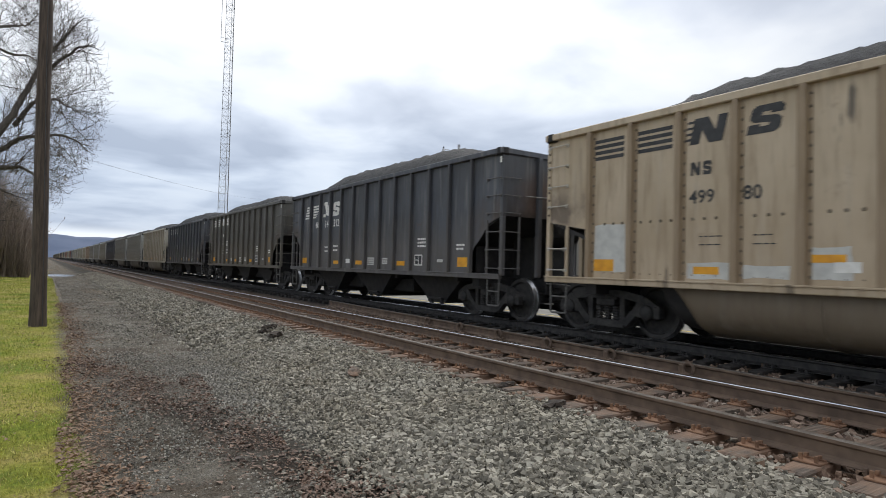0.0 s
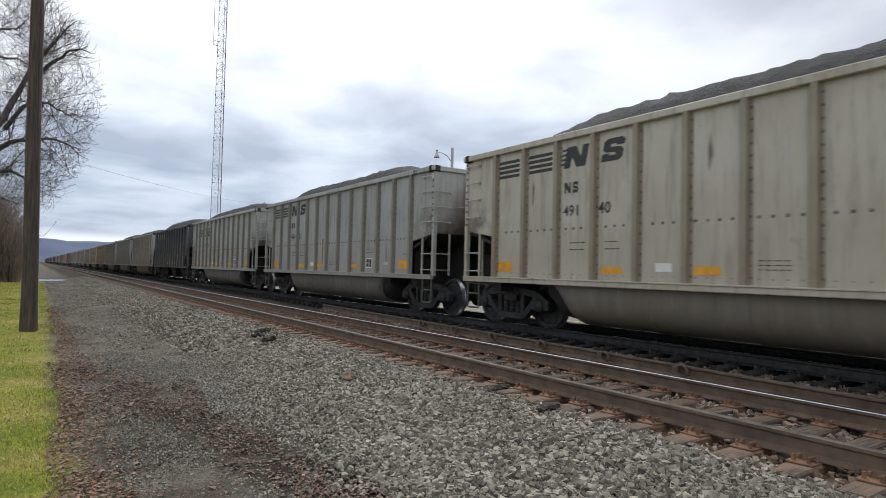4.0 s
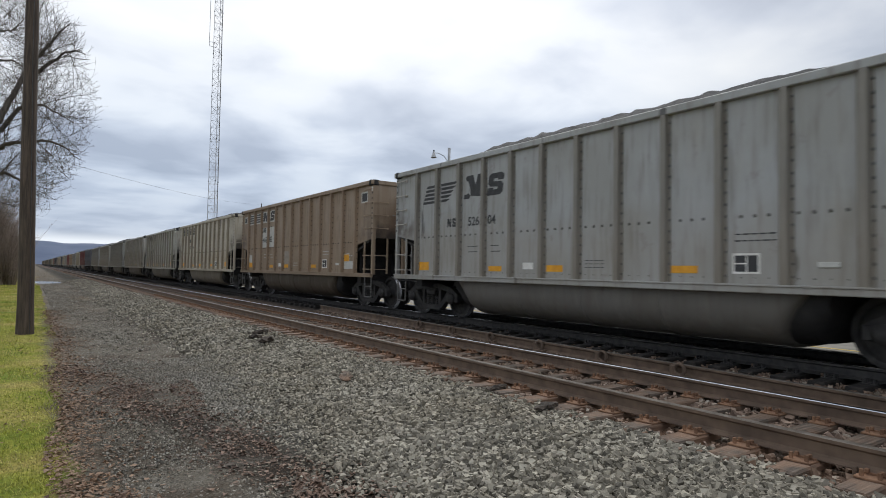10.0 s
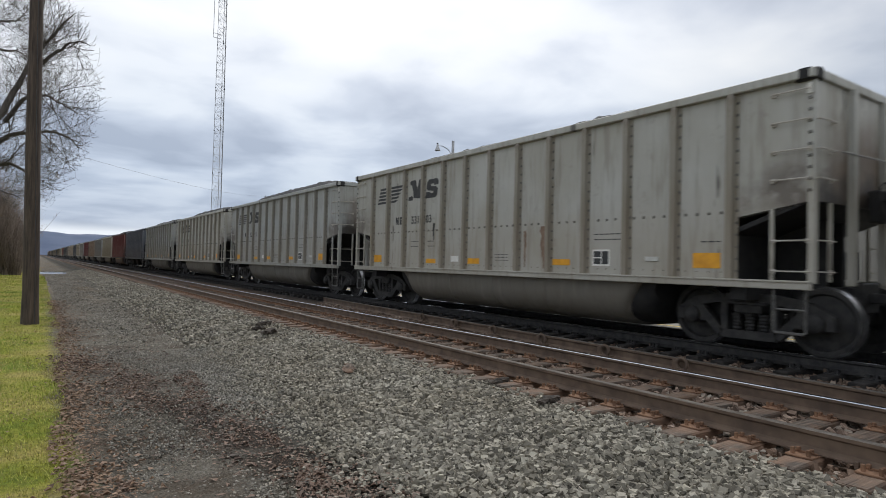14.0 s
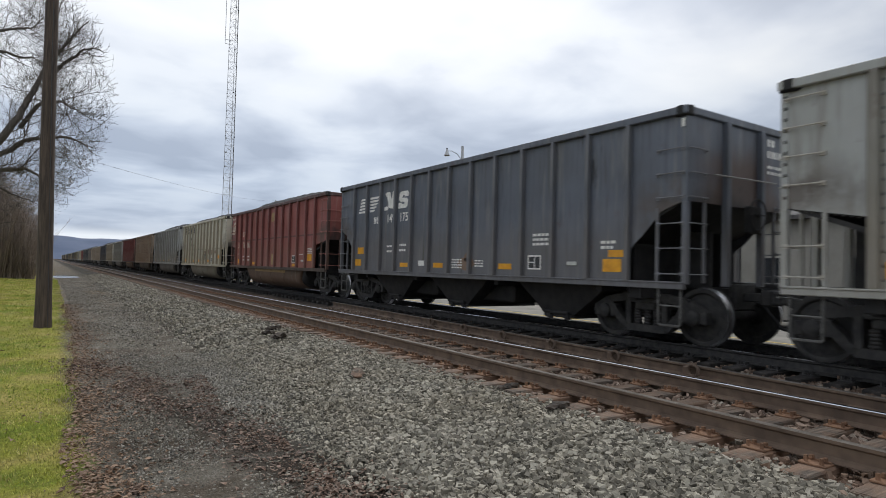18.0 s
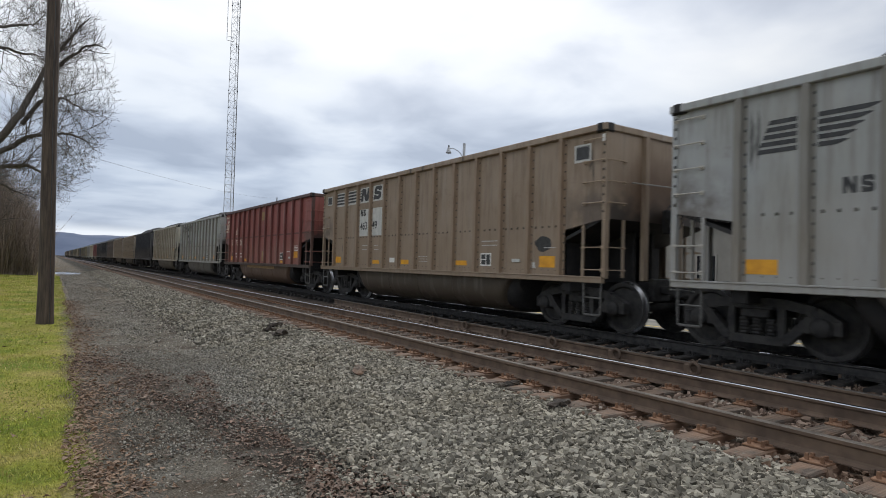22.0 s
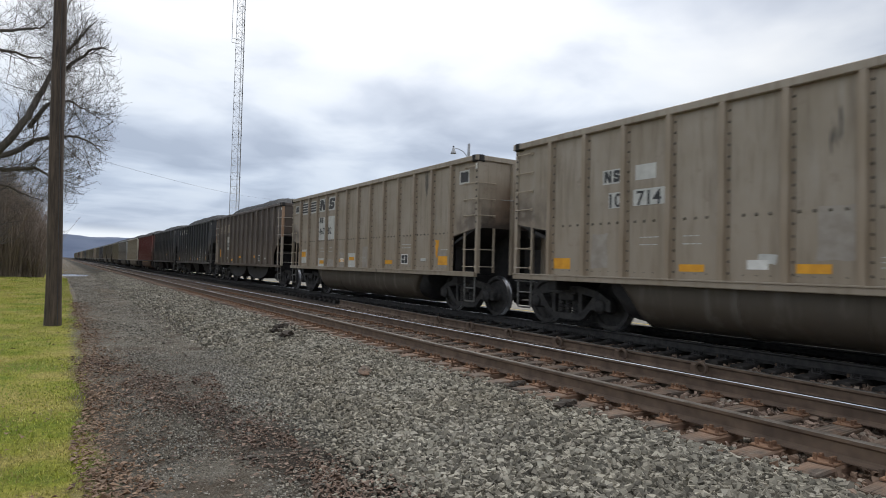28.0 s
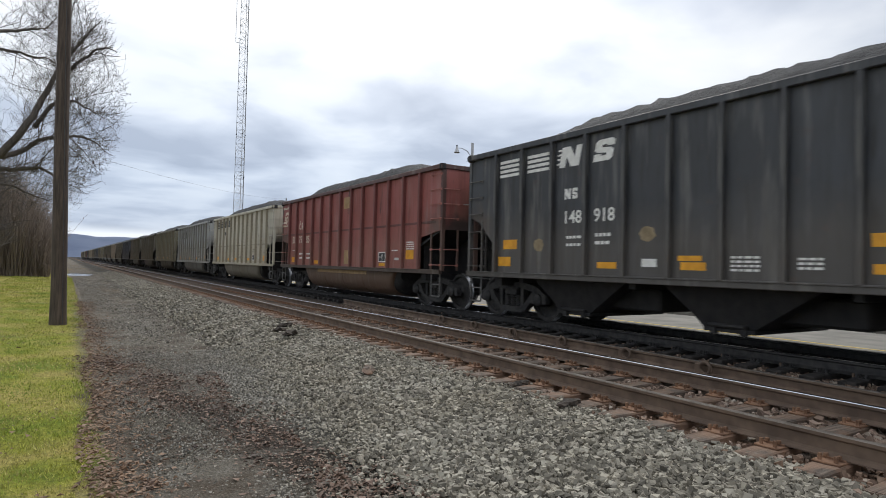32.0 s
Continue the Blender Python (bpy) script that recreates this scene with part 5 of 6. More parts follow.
        if kind != "tub":
            part("corner_tag", shared("corner_tag", lambda g: g.box(-0.012, 0.0, -0.03, 0.03, 0, 0.13, 0.003), "white_stencil"), car, (-HW - 0.028, -HL + 0.035, 3.36), "small white tag at the corner")
        if kind in ("hopper", "ribbed"):
            def end_bars(g):
                r = random.Random(8)
                for q, (z, n) in enumerate(((3.36, 2), (3.16, 4), (2.98, 4), (2.88, 5))):
                    for k in range(n):
                        g.box(0.80 + k * 0.12, 0.80 + k * 0.12 + r.uniform(0.06, 0.10), -0.004, 0.0, z, z + (0.12 if q < 2 else 0.05))
                return g
            part("stencil_bar", shared("end_bars", end_bars, "white_stencil" if kind == "hopper" else "faint_patch"), car, (0, -HL - 0.0125, 0))["kind"] = "stuff"
        part("end_bar", shared("end_bar", lambda g: g.tube([(-0.95, 0.08, 2.72), (-0.2, 0.11, 2.70), (0.95, 0.10, 2.68)], 0.012, 6), "grab_steel", True), car, (0, -HL, 0), rot=(0, 0, math.pi))
        part("brake_wheel", shared("brake_wheel", brake_wheel, "underframe_steel", True), car, (0.12, -HL - 0.22, 2.12), "black hand brake wheel", (0, 0, math.pi))
        decorate(car, kind, paint, style, figures, light, i)
        for k, (n, o, z, w, h, m) in enumerate(BLOTS):
            if n == i:
                marks(car, f"blot{k}", "stain", [blot(i, o, z, w, h, m in ("patch_paint", "faint_patch"))], m, "uneven stain on the side sheet").location.x += 0.002
    for o in painted:
        o.color = (*col, seed)
    # light cars' posts are darkened for grime and for their shaded flanks
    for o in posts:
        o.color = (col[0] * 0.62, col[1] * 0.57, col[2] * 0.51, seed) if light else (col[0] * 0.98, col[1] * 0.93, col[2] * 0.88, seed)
    for o in grabs:
        o.color = (0.52, 0.51, 0.48, seed) if light else (col[0] * 1.25 + 0.01, col[1] * 1.25 + 0.01, col[2] * 1.25 + 0.01, seed)
    if kind == "ribbed":
        for o in painted:
            if o.name.startswith("ladder_"):
                o.color = (0.50, 0.44, 0.37, seed)
            elif o.name.startswith("corner_post"):
                o.color = (0.40, 0.26, 0.17, seed)
        for o in grabs:
            o.color = (0.52, 0.50, 0.46, seed)
        for o in posts:
            o.color = (0.17, 0.145, 0.125, seed)
    if kind == "tub":
        for o in painted:
            if o.name.startswith("side_sill"):
                o.color = (0.045, 0.028, 0.026, seed)
            elif o.name.startswith(("corner_post", "ladder_", "top_chord", "end_post")):
                o.color = (0.095, 0.046, 0.040, seed)
        part("seam", shared("tub_side_seam", lambda g: g.box(-0.012, 0.0, -HL + 0.3, HL - 0.3, 2.20, 2.26, 0.003), "car_paint"), car, (-HW - 0.001, 0, 0), "dark lap seam along the side").color = (col[0] * 0.45, col[1] * 0.5, col[2] * 0.5, seed)
        for o in posts:
            o.color = (col[0] * 0.62, col[1] * 0.68, col[2] * 0.7, seed)
    MOVING.append(car)


def decorate(car, kind, paint, style, figures, light, i):
    ink = "dark_stencil" if light else "white_stencil"
    hop = kind in ("hopper", "ribbed")
    deep = -HW - 0.006
    if paint in ("brown", "drab") and style == "block":
        for k, (o0, o1) in enumerate(((2.91, 3.55), (3.79, 4.43))):
            marks(car, f"w{k}", "patch", [rect(o0, 1.96, o1, 2.78)], "patch_paint", "pale painted number panel")
            marks(car, f"v{k}", "patch", [rect(o0, 2.98, o1, 3.44)], "patch_paint", "pale painted panel")
            marks(car, f"u{k}", "patch", [rect(1.14 + 0.86 * k, 2.98, 1.77 + 0.89 * k, 3.43)], "patch_paint", "pale painted panel")
        for k, o0 in enumerate((0.34, 12.04)):
            marks(car, f"pane{k}", "panel", [rect(o0, 3.10, o0 + 0.33, 3.35)], "dark_stencil", "dark square inside a pale outline")
        marks(car, "win", "outline", [rect(0.31, 3.08, 0.70, 3.13), rect(0.31, 3.33, 0.70, 3.38), rect(0.31, 3.13, 0.35, 3.33), rect(0.66, 3.13, 0.70, 3.33)] + [rect(12.00, 3.06, 12.40, 3.11), rect(12.00, 3.33, 12.40, 3.38), rect(12.00, 3.11, 12.05, 3.33), rect(12.35, 3.11, 12.40, 3.33)], "patch_paint")
    if paint == "drab" and style == "none":
        marks(car, "d0", "patch", [rect(2.34, 2.60, 2.75, 2.85)], "patch_paint")
        marks(car, "d1", "patch", [rect(3.04, 2.61, 3.44, 2.86)], "patch_paint")
        marks(car, "d2", "patch", [rect(2.48, 2.18, 2.80, 2.45), rect(3.00, 2.19, 3.68, 2.46)], "patch_paint")
    if kind == "ribbed":
        marks(car, "r0", "patch", [rect(2.83, 1.75, 3.45, 2.48)], "patch_paint")
        for k in range(4):
            marks(car, f"rb{k}", "stripe", [rect(0.72 + 0.05 * k, 2.70 + 0.105 * k, 1.80, 2.755 + 0.105 * k)], "faded_buff")
        marks(car, "rib", "emblem", [placed(CROOKED, 1.98, 2.68, 0.62, 0.46, 0.09)], "faded_buff", "faded slanted block emblem")
        marks(car, "rib2", "emblem", [placed(BENT, 2.80, 2.70, 0.58, 0.46, 0.07)], "faded_buff", "faded curved block emblem")
        marks(car, "r2", "patch", [rect(2.30, 1.76, 2.55, 2.44)], "rust_blot", "dull red paint patch")
    if style in ("block", "slant") and kind != "ribbed":
        before = set(car.children)
        emblem(car, style, "dark_stencil" if (paint in ("brown", "drab")) else ink)
        for o in set(car.children) - before:
            if paint in ("brown", "drab"):
                o.location.x -= 0.005
    panel = paint in ("brown", "drab", "umber")
    fig_ink = "dark_stencil" if panel else ink
    if style == "ring":
        wheel_emblem(car)
        marks(car, "cr", "mark_bar", arc((2.22, 2.54), 0.08, 0.135, 55, 305, 8) + [rect(2.39, 2.41, 2.44, 2.68), rect(2.44, 2.63, 2.55, 2.68), rect(2.44, 2.52, 2.55, 2.565), rect(2.51, 2.565, 2.56, 2.63),
                                       [(2.44, 2.52), (2.50, 2.52), (2.58, 2.41), (2.52, 2.41)]] + arc((2.24, 2.73), 0.0, 0.035, 0, 360, 8), "buff_letter")
        for txt, o in ((figures[0][:2], 1.33), (figures[0][2:] + figures[1][:1], 2.10), (figures[1][1:], 2.93)):
            part("number", numerals(txt, 0.27, "buff_letter"), car, (deep, HL - o, 1.88), "white painted figures")
        marks(car, "t0", "patch", [rect(6.55, 2.95, 7.12, 3.33)], "buff_patch", "buff notice panel")
        marks(car, "t1", "patch", [rect(6.70, 1.10, 7.12, 1.55)], "buff_patch", "buff notice panel")
        small = marks(car, "t2", "stencil_bar", lines_of_bars(1.35, 1.57, 1, 0.45, 0.06, 0.025) + lines_of_bars(2.20, 1.42, 2, 0.34, 0.16, 0.06) + lines_of_bars(3.02, 1.42, 2, 0.38, 0.16, 0.06) + lines_of_bars(10.95, 1.72, 4, 0.42, 0.06) + lines_of_bars(10.10, 1.50, 1, 0.38, 0.06), "white_stencil")
        refl = [rect(1.29, 1.11, 1.72, 1.32), rect(3.86, 1.08, 4.28, 1.20), rect(9.30, 1.06, 9.68, 1.15), rect(10.94, 1.27, 11.36, 1.52)]
        boxes = frame_box(9.27, 1.18, 9.72, 1.48)
    else:
        high = {"block": 1.97 if hop else 2.16, "slant": 2.38 if hop else 2.13, "none": 2.20}[style]
        size = 0.23 if (hop or style == "none" or panel) else 0.19
        if kind == "ribbed":
            high = 1.90
        o1, o2 = {"block": (3.10 if hop else 2.98, 3.88 if hop else 3.80), "slant": (3.14, 3.88 if hop else 3.83), "none": (2.60, 3.16)}[style]
        if kind == "ribbed":
            o2 = 2.90
        chunks = ((figures[0], o1), (figures[1], o2))
        if style == "none" and figures[0]:
            chunks = (("10", 2.44), ("714", 3.06))
        lift = deep - (0.003 if panel else 0)
        for txt, o in chunks:
            if txt:
                part("number", numerals(txt, size, fig_ink), car, (lift, HL - o, high), "painted car number")
        zm = {"block": 2.42 if hop else 2.57, "slant": high, "none": 2.63}[style]
        om = {"block": 3.14 if hop else 3.0, "slant": 2.34, "none": 2.38}[style]
        sh = [placed([(u * 0.8 + 0.1 * (u > 0.5), v) for u, v in CROOKED], om, zm, 0.17, 0.2, 0.0), placed(BENT, om + 0.20, zm, 0.13, 0.2, 0.0)]
        if kind != "ribbed":
            m = marks(car, f"m{style}{hop}{panel}", "mark_bar", sh, fig_ink)
            if panel:
                m.location.x -= 0.005
        if kind == "ribbed":
            refl = []
            small = marks(car, "rs", "stencil_bar", lines_of_bars(3.2, 1.45, 1, 0.4, 0.1, 0.03), "patch_paint")
        elif hop:
            small = marks(car, "hs", "stencil_bar", lines_of_bars(3.2, 1.68, 2, 0.45, 0.14, 0.05) + lines_of_bars(3.92, 1.70, 2, 0.36, 0.14, 0.06)
                  + lines_of_bars(6.50, 1.32, 4, 0.42, 0.06) + lines_of_bars(7.42, 1.30, 3, 0.32, 0.06) + lines_of_bars(9.35, 1.80, 3, 0.5, 0.09, 0.05) + lines_of_bars(11.1, 1.62, 2, 0.32, 0.09, 0.05), "white_stencil")
            refl = [rect(1.12, 1.14, 1.54, 1.34), rect(3.98, 1.14, 4.42, 1.25), rect(5.68, 1.14, 6.11, 1.26), rect(8.27, 1.14, 8.70, 1.26), rect(11.15, 1.14, 11.55, 1.36)]
            if i == 31:
                refl += [rect(5.63, 1.28, 6.04, 1.36), rect(8.25, 1.46, 8.70, 1.62)]
            if i in (31, 18):
                refl.append(rect(1.29, 1.50, 1.74, 1.70))
            if i in (31, 18):
                refl.append(rect(11.27, 1.39, 11.66, 1.51))
        else:
            small = marks(car, "gs", "stencil_bar", lines_of_bars(3.15, 1.66, 2, 0.35, 0.12, 0.017) + lines_of_bars(3.95, 1.66, 2, 0.3, 0.12, 0.017)
                  + lines_of_bars(6.55, 1.34, 3, 0.42, 0.06, 0.011) + lines_of_bars(9.25, 1.68, 2, 0.55, 0.09, 0.018) + lines_of_bars(11.25, 1.52, 1, 0.3, 0.09, 0.018), "dark_stencil" if light else "patch_paint")
            refl = [rect(1.15, 1.13, 1.58, 1.33), rect(3.88, 1.13, 4.30, 1.24), rect(5.60, 1.14, 6.02, 1.26), rect(8.25, 1.15, 8.69, 1.26), rect(11.12, 1.15, 11.55, 1.37)]
            if i == 8:
                refl[0:3] = [rect(1.09, 1.36, 1.50, 1.57), rect(3.81, 1.14, 4.24, 1.25), rect(5.61, 1.25, 6.04, 1.35), rect(6.57, 1.14, 6.99, 1.24)]
            if i == 0:
                refl[1:3] = [rect(3.06, 1.12, 3.46, 1.23), rect(4.67, 1.30, 5.08, 1.40)]
            if i == 28:
                refl[0:3] = [rect(1.16, 1.35, 1.59, 1.55), rect(3.06, 1.11, 3.49, 1.23), rect(4.87, 1.18, 5.29, 1.29), rect(5.69, 1.24, 6.09, 1.35)]
            if i == 20:
                refl[-1] = rect(10.85, 1.35, 11.25, 1.54)
            if i == 11:
                refl[-1] = rect(10.82, 1.36, 11.25, 1.57)
            if i in (25,):
                refl[-1] = rect(10.91, 1.69, 11.32, 1.88)
        if kind == "ribbed":
            refl = [rect(1.10, 1.35, 1.31, 1.79), rect(3.84, 1.13, 4.29, 1.25), rect(5.48, 1.29, 5.91, 1.40), [(11.38, 1.22), (11.60, 1.30), (11.56, 1.62), (11.48, 1.74), (11.36, 1.72), (11.44, 1.5)], rect(8.4, 1.32, 8.8, 1.42)]
        boxes = frame_box(9.21, 1.15, 9.59, 1.43)
        if kind != "ribbed":
            marks(car, "wh", "data_plate", [rect(4.95, 1.18, 5.24, 1.31)], "white_stencil", "small white data plate")
    small["kind"] = "stuff"
    for k, q in enumerate(refl):
        marks(car, f"r{kind}{q[0][0]:.2f}{q[0][1]:.2f}", "reflector", [q], "yellow_reflector", "yellow reflective strip")
    marks(car, f"bx{kind == 'tub'}", "data_box", boxes, "white_stencil", "white outlined data box")
    o0, z0, o1, z1 = (9.27, 1.18, 9.72, 1.48) if style == "ring" else (9.21, 1.15, 9.59, 1.43)
    marks(car, f"fill{style == 'ring'}", "data_panel", [rect(o0 + 0.02, z0 + 0.02, o1 - 0.02, z1 - 0.02)], "dark_stencil", "black panel of the data box").location.x += 0.002
    part("tag_holder", shared("tag_holder", lambda g: g.box(-0.02, 0, -0.12, 0.12, 0, 0.07, 0.005), "patch_paint"), car, (-HW, HL - 10.42, 1.24))


for i, spec in enumerate(CARS):
    coal_car(i, *spec)

# ---- beside the line ----
rng = np.random.default_rng(5)

pole = empty("utility_pole", (-0.09, 17.8, 0), label="weathered brown wooden utility pole standing in the lawn", category="utility pole")


def pole_shaft(g):
    pts, rad = [], []
    for k in range(14):
        z = -0.1 + k * 0.95
        pts.append((-0.0166 * z + 0.006 * math.sin(z), 0.004 * math.cos(z * 1.3), z))
        rad.append(0.178 - 0.0045 * z + (0.02 if k == 0 else 0.0))
    g.tube(pts, rad, 20)
    return g


part("shaft", pole_shaft(Geo()).mesh("shaft", "pole_wood", True), pole)
part("crossarm", Geo().box(-1.1, 0.9, -0.26, -0.15, 10.9, 11.02, 0.01).mesh("crossarm", "pole_wood"), pole)
for x in (-0.9, -0.3, 0.5):
    part("insulator", shared("insulator", lambda g: g.lathe([(0, 0.02), (0.04, 0.045), (0.08, 0.03), (0.11, 0.05), (0.15, 0.02)], 10, "z"), "mast_steel", True), pole, (x, -0.2, 11.02))
part("ground_wire", Geo().tube([(0.10, -0.19, 0.05), (0.02, -0.17, 3), (-0.08, -0.165, 7), (-0.12, -0.16, 10)], 0.008, 5).mesh("ground_wire", "cable"), pole)

# antenna mast
mast = empty("radio_mast", (26.08, 110, 0), label="tall slender grey lattice radio mast behind the train", category="radio mast")


def mast_corner(k, z):
    r = 0.90 - 0.0040 * z
    a = 0.5 + k * 2.0944
    return Vector((r * math.cos(a), r * math.sin(a), z))


MH = 56.0
for k in range(3):
    part("leg", Geo().tube([mast_corner(k, z) for z in (0, 14, 28, 42, MH)], [0.055, 0.05, 0.045, 0.04, 0.034], 6).mesh("leg", "mast_steel", True), mast)
g = Geo()
for lev in range(48):
    z = lev * 1.15
    for k in range(3):
        a, b = mast_corner(k, z), mast_corner((k + 1) % 3, z)
        a2, b2 = mast_corner(k, z + 1.15), mast_corner((k + 1) % 3, z + 1.15)
        g.tube([a, b], 0.020, 4).tube([a, b2], 0.017, 4)
        if lev % 2:
            g.tube([b, a2], 0.018, 4)
part("bracing", g.mesh("bracing", "mast_steel"), mast)["kind"] = "stuff"
for zz in (8, 15.4, 22.3, 29.3, 36.3, 43.3, 50.2):
    for k in range(3):
        part("flange", shared("mast_flange", lambda g: g.box(-0.075, 0.075, -0.075, 0.075, -0.09, 0.09, 0.015), "mast_dark"), mast, mast_corner(k, zz))
part("whip_antenna", Geo().tube([(-0.3, -0.2, 37.2), (-1.45, -0.3, 37.2), (-1.45, -0.3, 37.8), (-1.45, -0.3, 44.6)], 0.045, 6).tube([(-0.3, -0.2, 37.9), (-1.45, -0.3, 37.9)], 0.035, 5).mesh("whip_antenna", "mast_steel"), mast)
part("cable_run", Geo().tube([mast_corner(0, 0.2) * 0.93, mast_corner(0, 54) * 0.9], 0.03, 5).mesh("cable_run", "mast_dark"), mast)


mast.scale = (1.1, 1.1, 1.1)


def street_lamp(x, y, h, reach, lamp_z, label, wood=True, r=0.14, k=1.0):
    lp = empty("street_lamp", (x, y, 0), label=label, category="street lamp")
    part("pole", Geo().tube([(0, 0, -0.05), (0, 0, h / 2), (0, 0, h)], [r, r * 0.9, r * 0.8], 12).mesh("pole", "pole_wood" if wood else "mast_steel", True), lp)
    s = 1 if reach > 0 else -1
    part("arm", Geo().tube([(0, 0, lamp_z - 0.6), (reach * 0.35, 0, lamp_z - 0.05), (reach * 0.7, 0, lamp_z + 0.12), (reach, 0, lamp_z + 0.08)], 0.03, 6).mesh("arm", "mast_steel", True), lp)
    g = Geo()
    g.lathe([(lamp_z - 0.34 * k, 0.24 * k), (lamp_z - 0.30 * k, 0.25 * k), (lamp_z - 0.08 * k, 0.14 * k), (lamp_z + 0.08 * k, 0.10 * k), (lamp_z + 0.20 * k, 0.07 * k)], 14, "z", (reach, 0, 0))
    part("lamp_head", g.mesh("lamp_head", "mast_steel", True), lp)
    part("photocell", Geo().box(reach - 0.06, reach + 0.06, -0.06, 0.06, lamp_z + 0.18 * k, lamp_z + 0.32 * k, 0.02).mesh("photocell", "mast_dark"), lp)
    return lp


street_lamp(29.4, 42.0, 12.4, -1.6, 11.7, "grey pole with a bell-shaped lamp behind the train", False, 0.15)
street_lamp(-0.26, 50.0, 9.6, 1.23, 7.4, "lamp on a bracket arm beside the path", True, 0.15, 0.6)


def wire(a, b, sag, r, label):
    a, b = Vector(a), Vector(b)
    pts = [a.lerp(b, k / 24) - Vector((0, 0, sag * 4 * (k / 24) * (1 - k / 24))) for k in range(25)]
    ob = new("overhead_wire", Geo().tube(pts, r, 4).mesh("overhead_wire", "cable"))
    tagged(ob, label, "wire")


wire((-0.26, 50, 9.4), (52, 165, 19.5), 1.0, 0.011, "thin dark overhead wire sagging across the sky")
wire((-0.26, 50, 9.3), (-0.3, 17.6, 11.0), 0.5, 0.016, "thin dark overhead wire between two poles")
far_pole = empty("utility_pole", (52, 165, 0), label="far wooden pole that holds the wire", category="utility pole")
part("shaft", Geo().tube([(0, 0, -0.1), (0, 0, 19.6)], [0.2, 0.14], 8).mesh("shaft", "pole_wood"), far_pole)

# a low siding-clad building beyond the platform
hall = empty("depot_building", (24, 0, 0), label="long low beige building beyond the platform", category="building")
part("wall", Geo().box(0, 8, -16, 30, 0.05, 4.0).mesh("wall", "beige_siding"), hall)
part("roof", Geo().prism([(-0.5, 4.0), (8.5, 4.0), (8.5, 4.15), (4.0, 5.2), (-0.5, 4.15)], -16.5, 30.5, "y").mesh("roof", "roofing"), hall)
for k in range(15):
    y = -14.5 + k * 3.0
    w = part("window", Geo().box(-0.05, 0.02, y - 0.5, y + 0.5, 1.0, 2.6, 0.01).mesh("window", "beige_siding"), hall)
    part("pane", Geo().box(-0.065, -0.052, y - 0.42, y + 0.42, 1.08, 2.52).mesh("pane", "dark_glass"), w)
    part("pilaster", shared("pilaster", lambda g: g.box(-0.10, 0.0, -0.12, 0.12, 0.05, 4.0, 0.02), "roofing"), hall, (0, y + 1.5, 0))

# distant wooded ridges; the blue of distance haze is put into their colour
def ridge(name, y, x0, x1, h0, h1, seed, label):
    nx, ny = 160, 8
    v, f = [], []
    for j in range(ny + 1):
        for i in range(nx + 1):
            x = x0 + (x1 - x0) * i / nx
            u = j / ny
            h = h0 + (h1 - h0) * (0.5 + 0.5 * noise.noise(Vector((x * 0.0011, seed, 0)))) + 10 * noise.noise(Vector((x * 0.006, seed, 2))) + 3 * noise.noise(Vector((x * 0.03, seed, 5)))
            prof = math.sin(min(1.0, u * 1.6) * math.pi / 2)
            v.append((x, y + u * 900, -2 + h * prof + 2.5 * noise.noise(Vector((x * 0.02, u * 9, seed)))))
    w = nx + 1
    f = np.array([(j * w + i, j * w + i + 1, (j + 1) * w + i + 1, (j + 1) * w + i) for j in range(ny) for i in range(nx)])
    ob = new(name, raw_mesh(name, np.array(v), f, "hazed_hill"))
    ob.data.polygons.foreach_set("use_smooth", [True] * len(ob.data.polygons))
    tagged(ob, label, "hills", kind="structure")


ridge("backdrop", 2600, -2600, 3600, 72, 110, 1.5, "distant wooded ridge on the horizon, coloured blue-grey for haze")

# ---- trees ----
def grow(g, p, d, length, radius, depth, r, hull):
    """A limb of bent segments that forks; the last forks are thin twigs that end near the crown's round outline."""
    pts, rad = [p.copy()], [radius]
    n = 5 if depth > 0 else 3
    for k in range(n):
        bend = Vector((r.uniform(-1, 1), r.uniform(-1, 1), r.uniform(-0.7, 0.8))) * (0.20 if depth > 2 else 0.36)
        d = (d + bend * 0.65 + Vector((0, 0, 0.09 if depth < 3 else 0.0))).normalized()
        p = p + d * (length / n)
        if (p - hull[0]).length > hull[1] * r.uniform(0.90, 1.04):
            break
        pts.append(p.copy())
        rad.append(max(0.0042, radius * (1 - 0.6 * (k + 1) / n)))
        if depth > 0 and r.random() < (0.95 if depth < 3 else 0.9):
            side = Vector((r.uniform(-1, 1), r.uniform(-1, 1), r.uniform(-0.5, 0.6))).normalized()
            grow(g, p, (d * 0.8 + side * 0.85).normalized(), length * r.uniform(0.45, 0.68), rad[-1] * 0.56, depth - 1, r, hull)
    if len(pts) > 1:
        g.tube(pts, rad, 8 if depth > 3 else (5 if depth > 2 else 3), depth > 3)


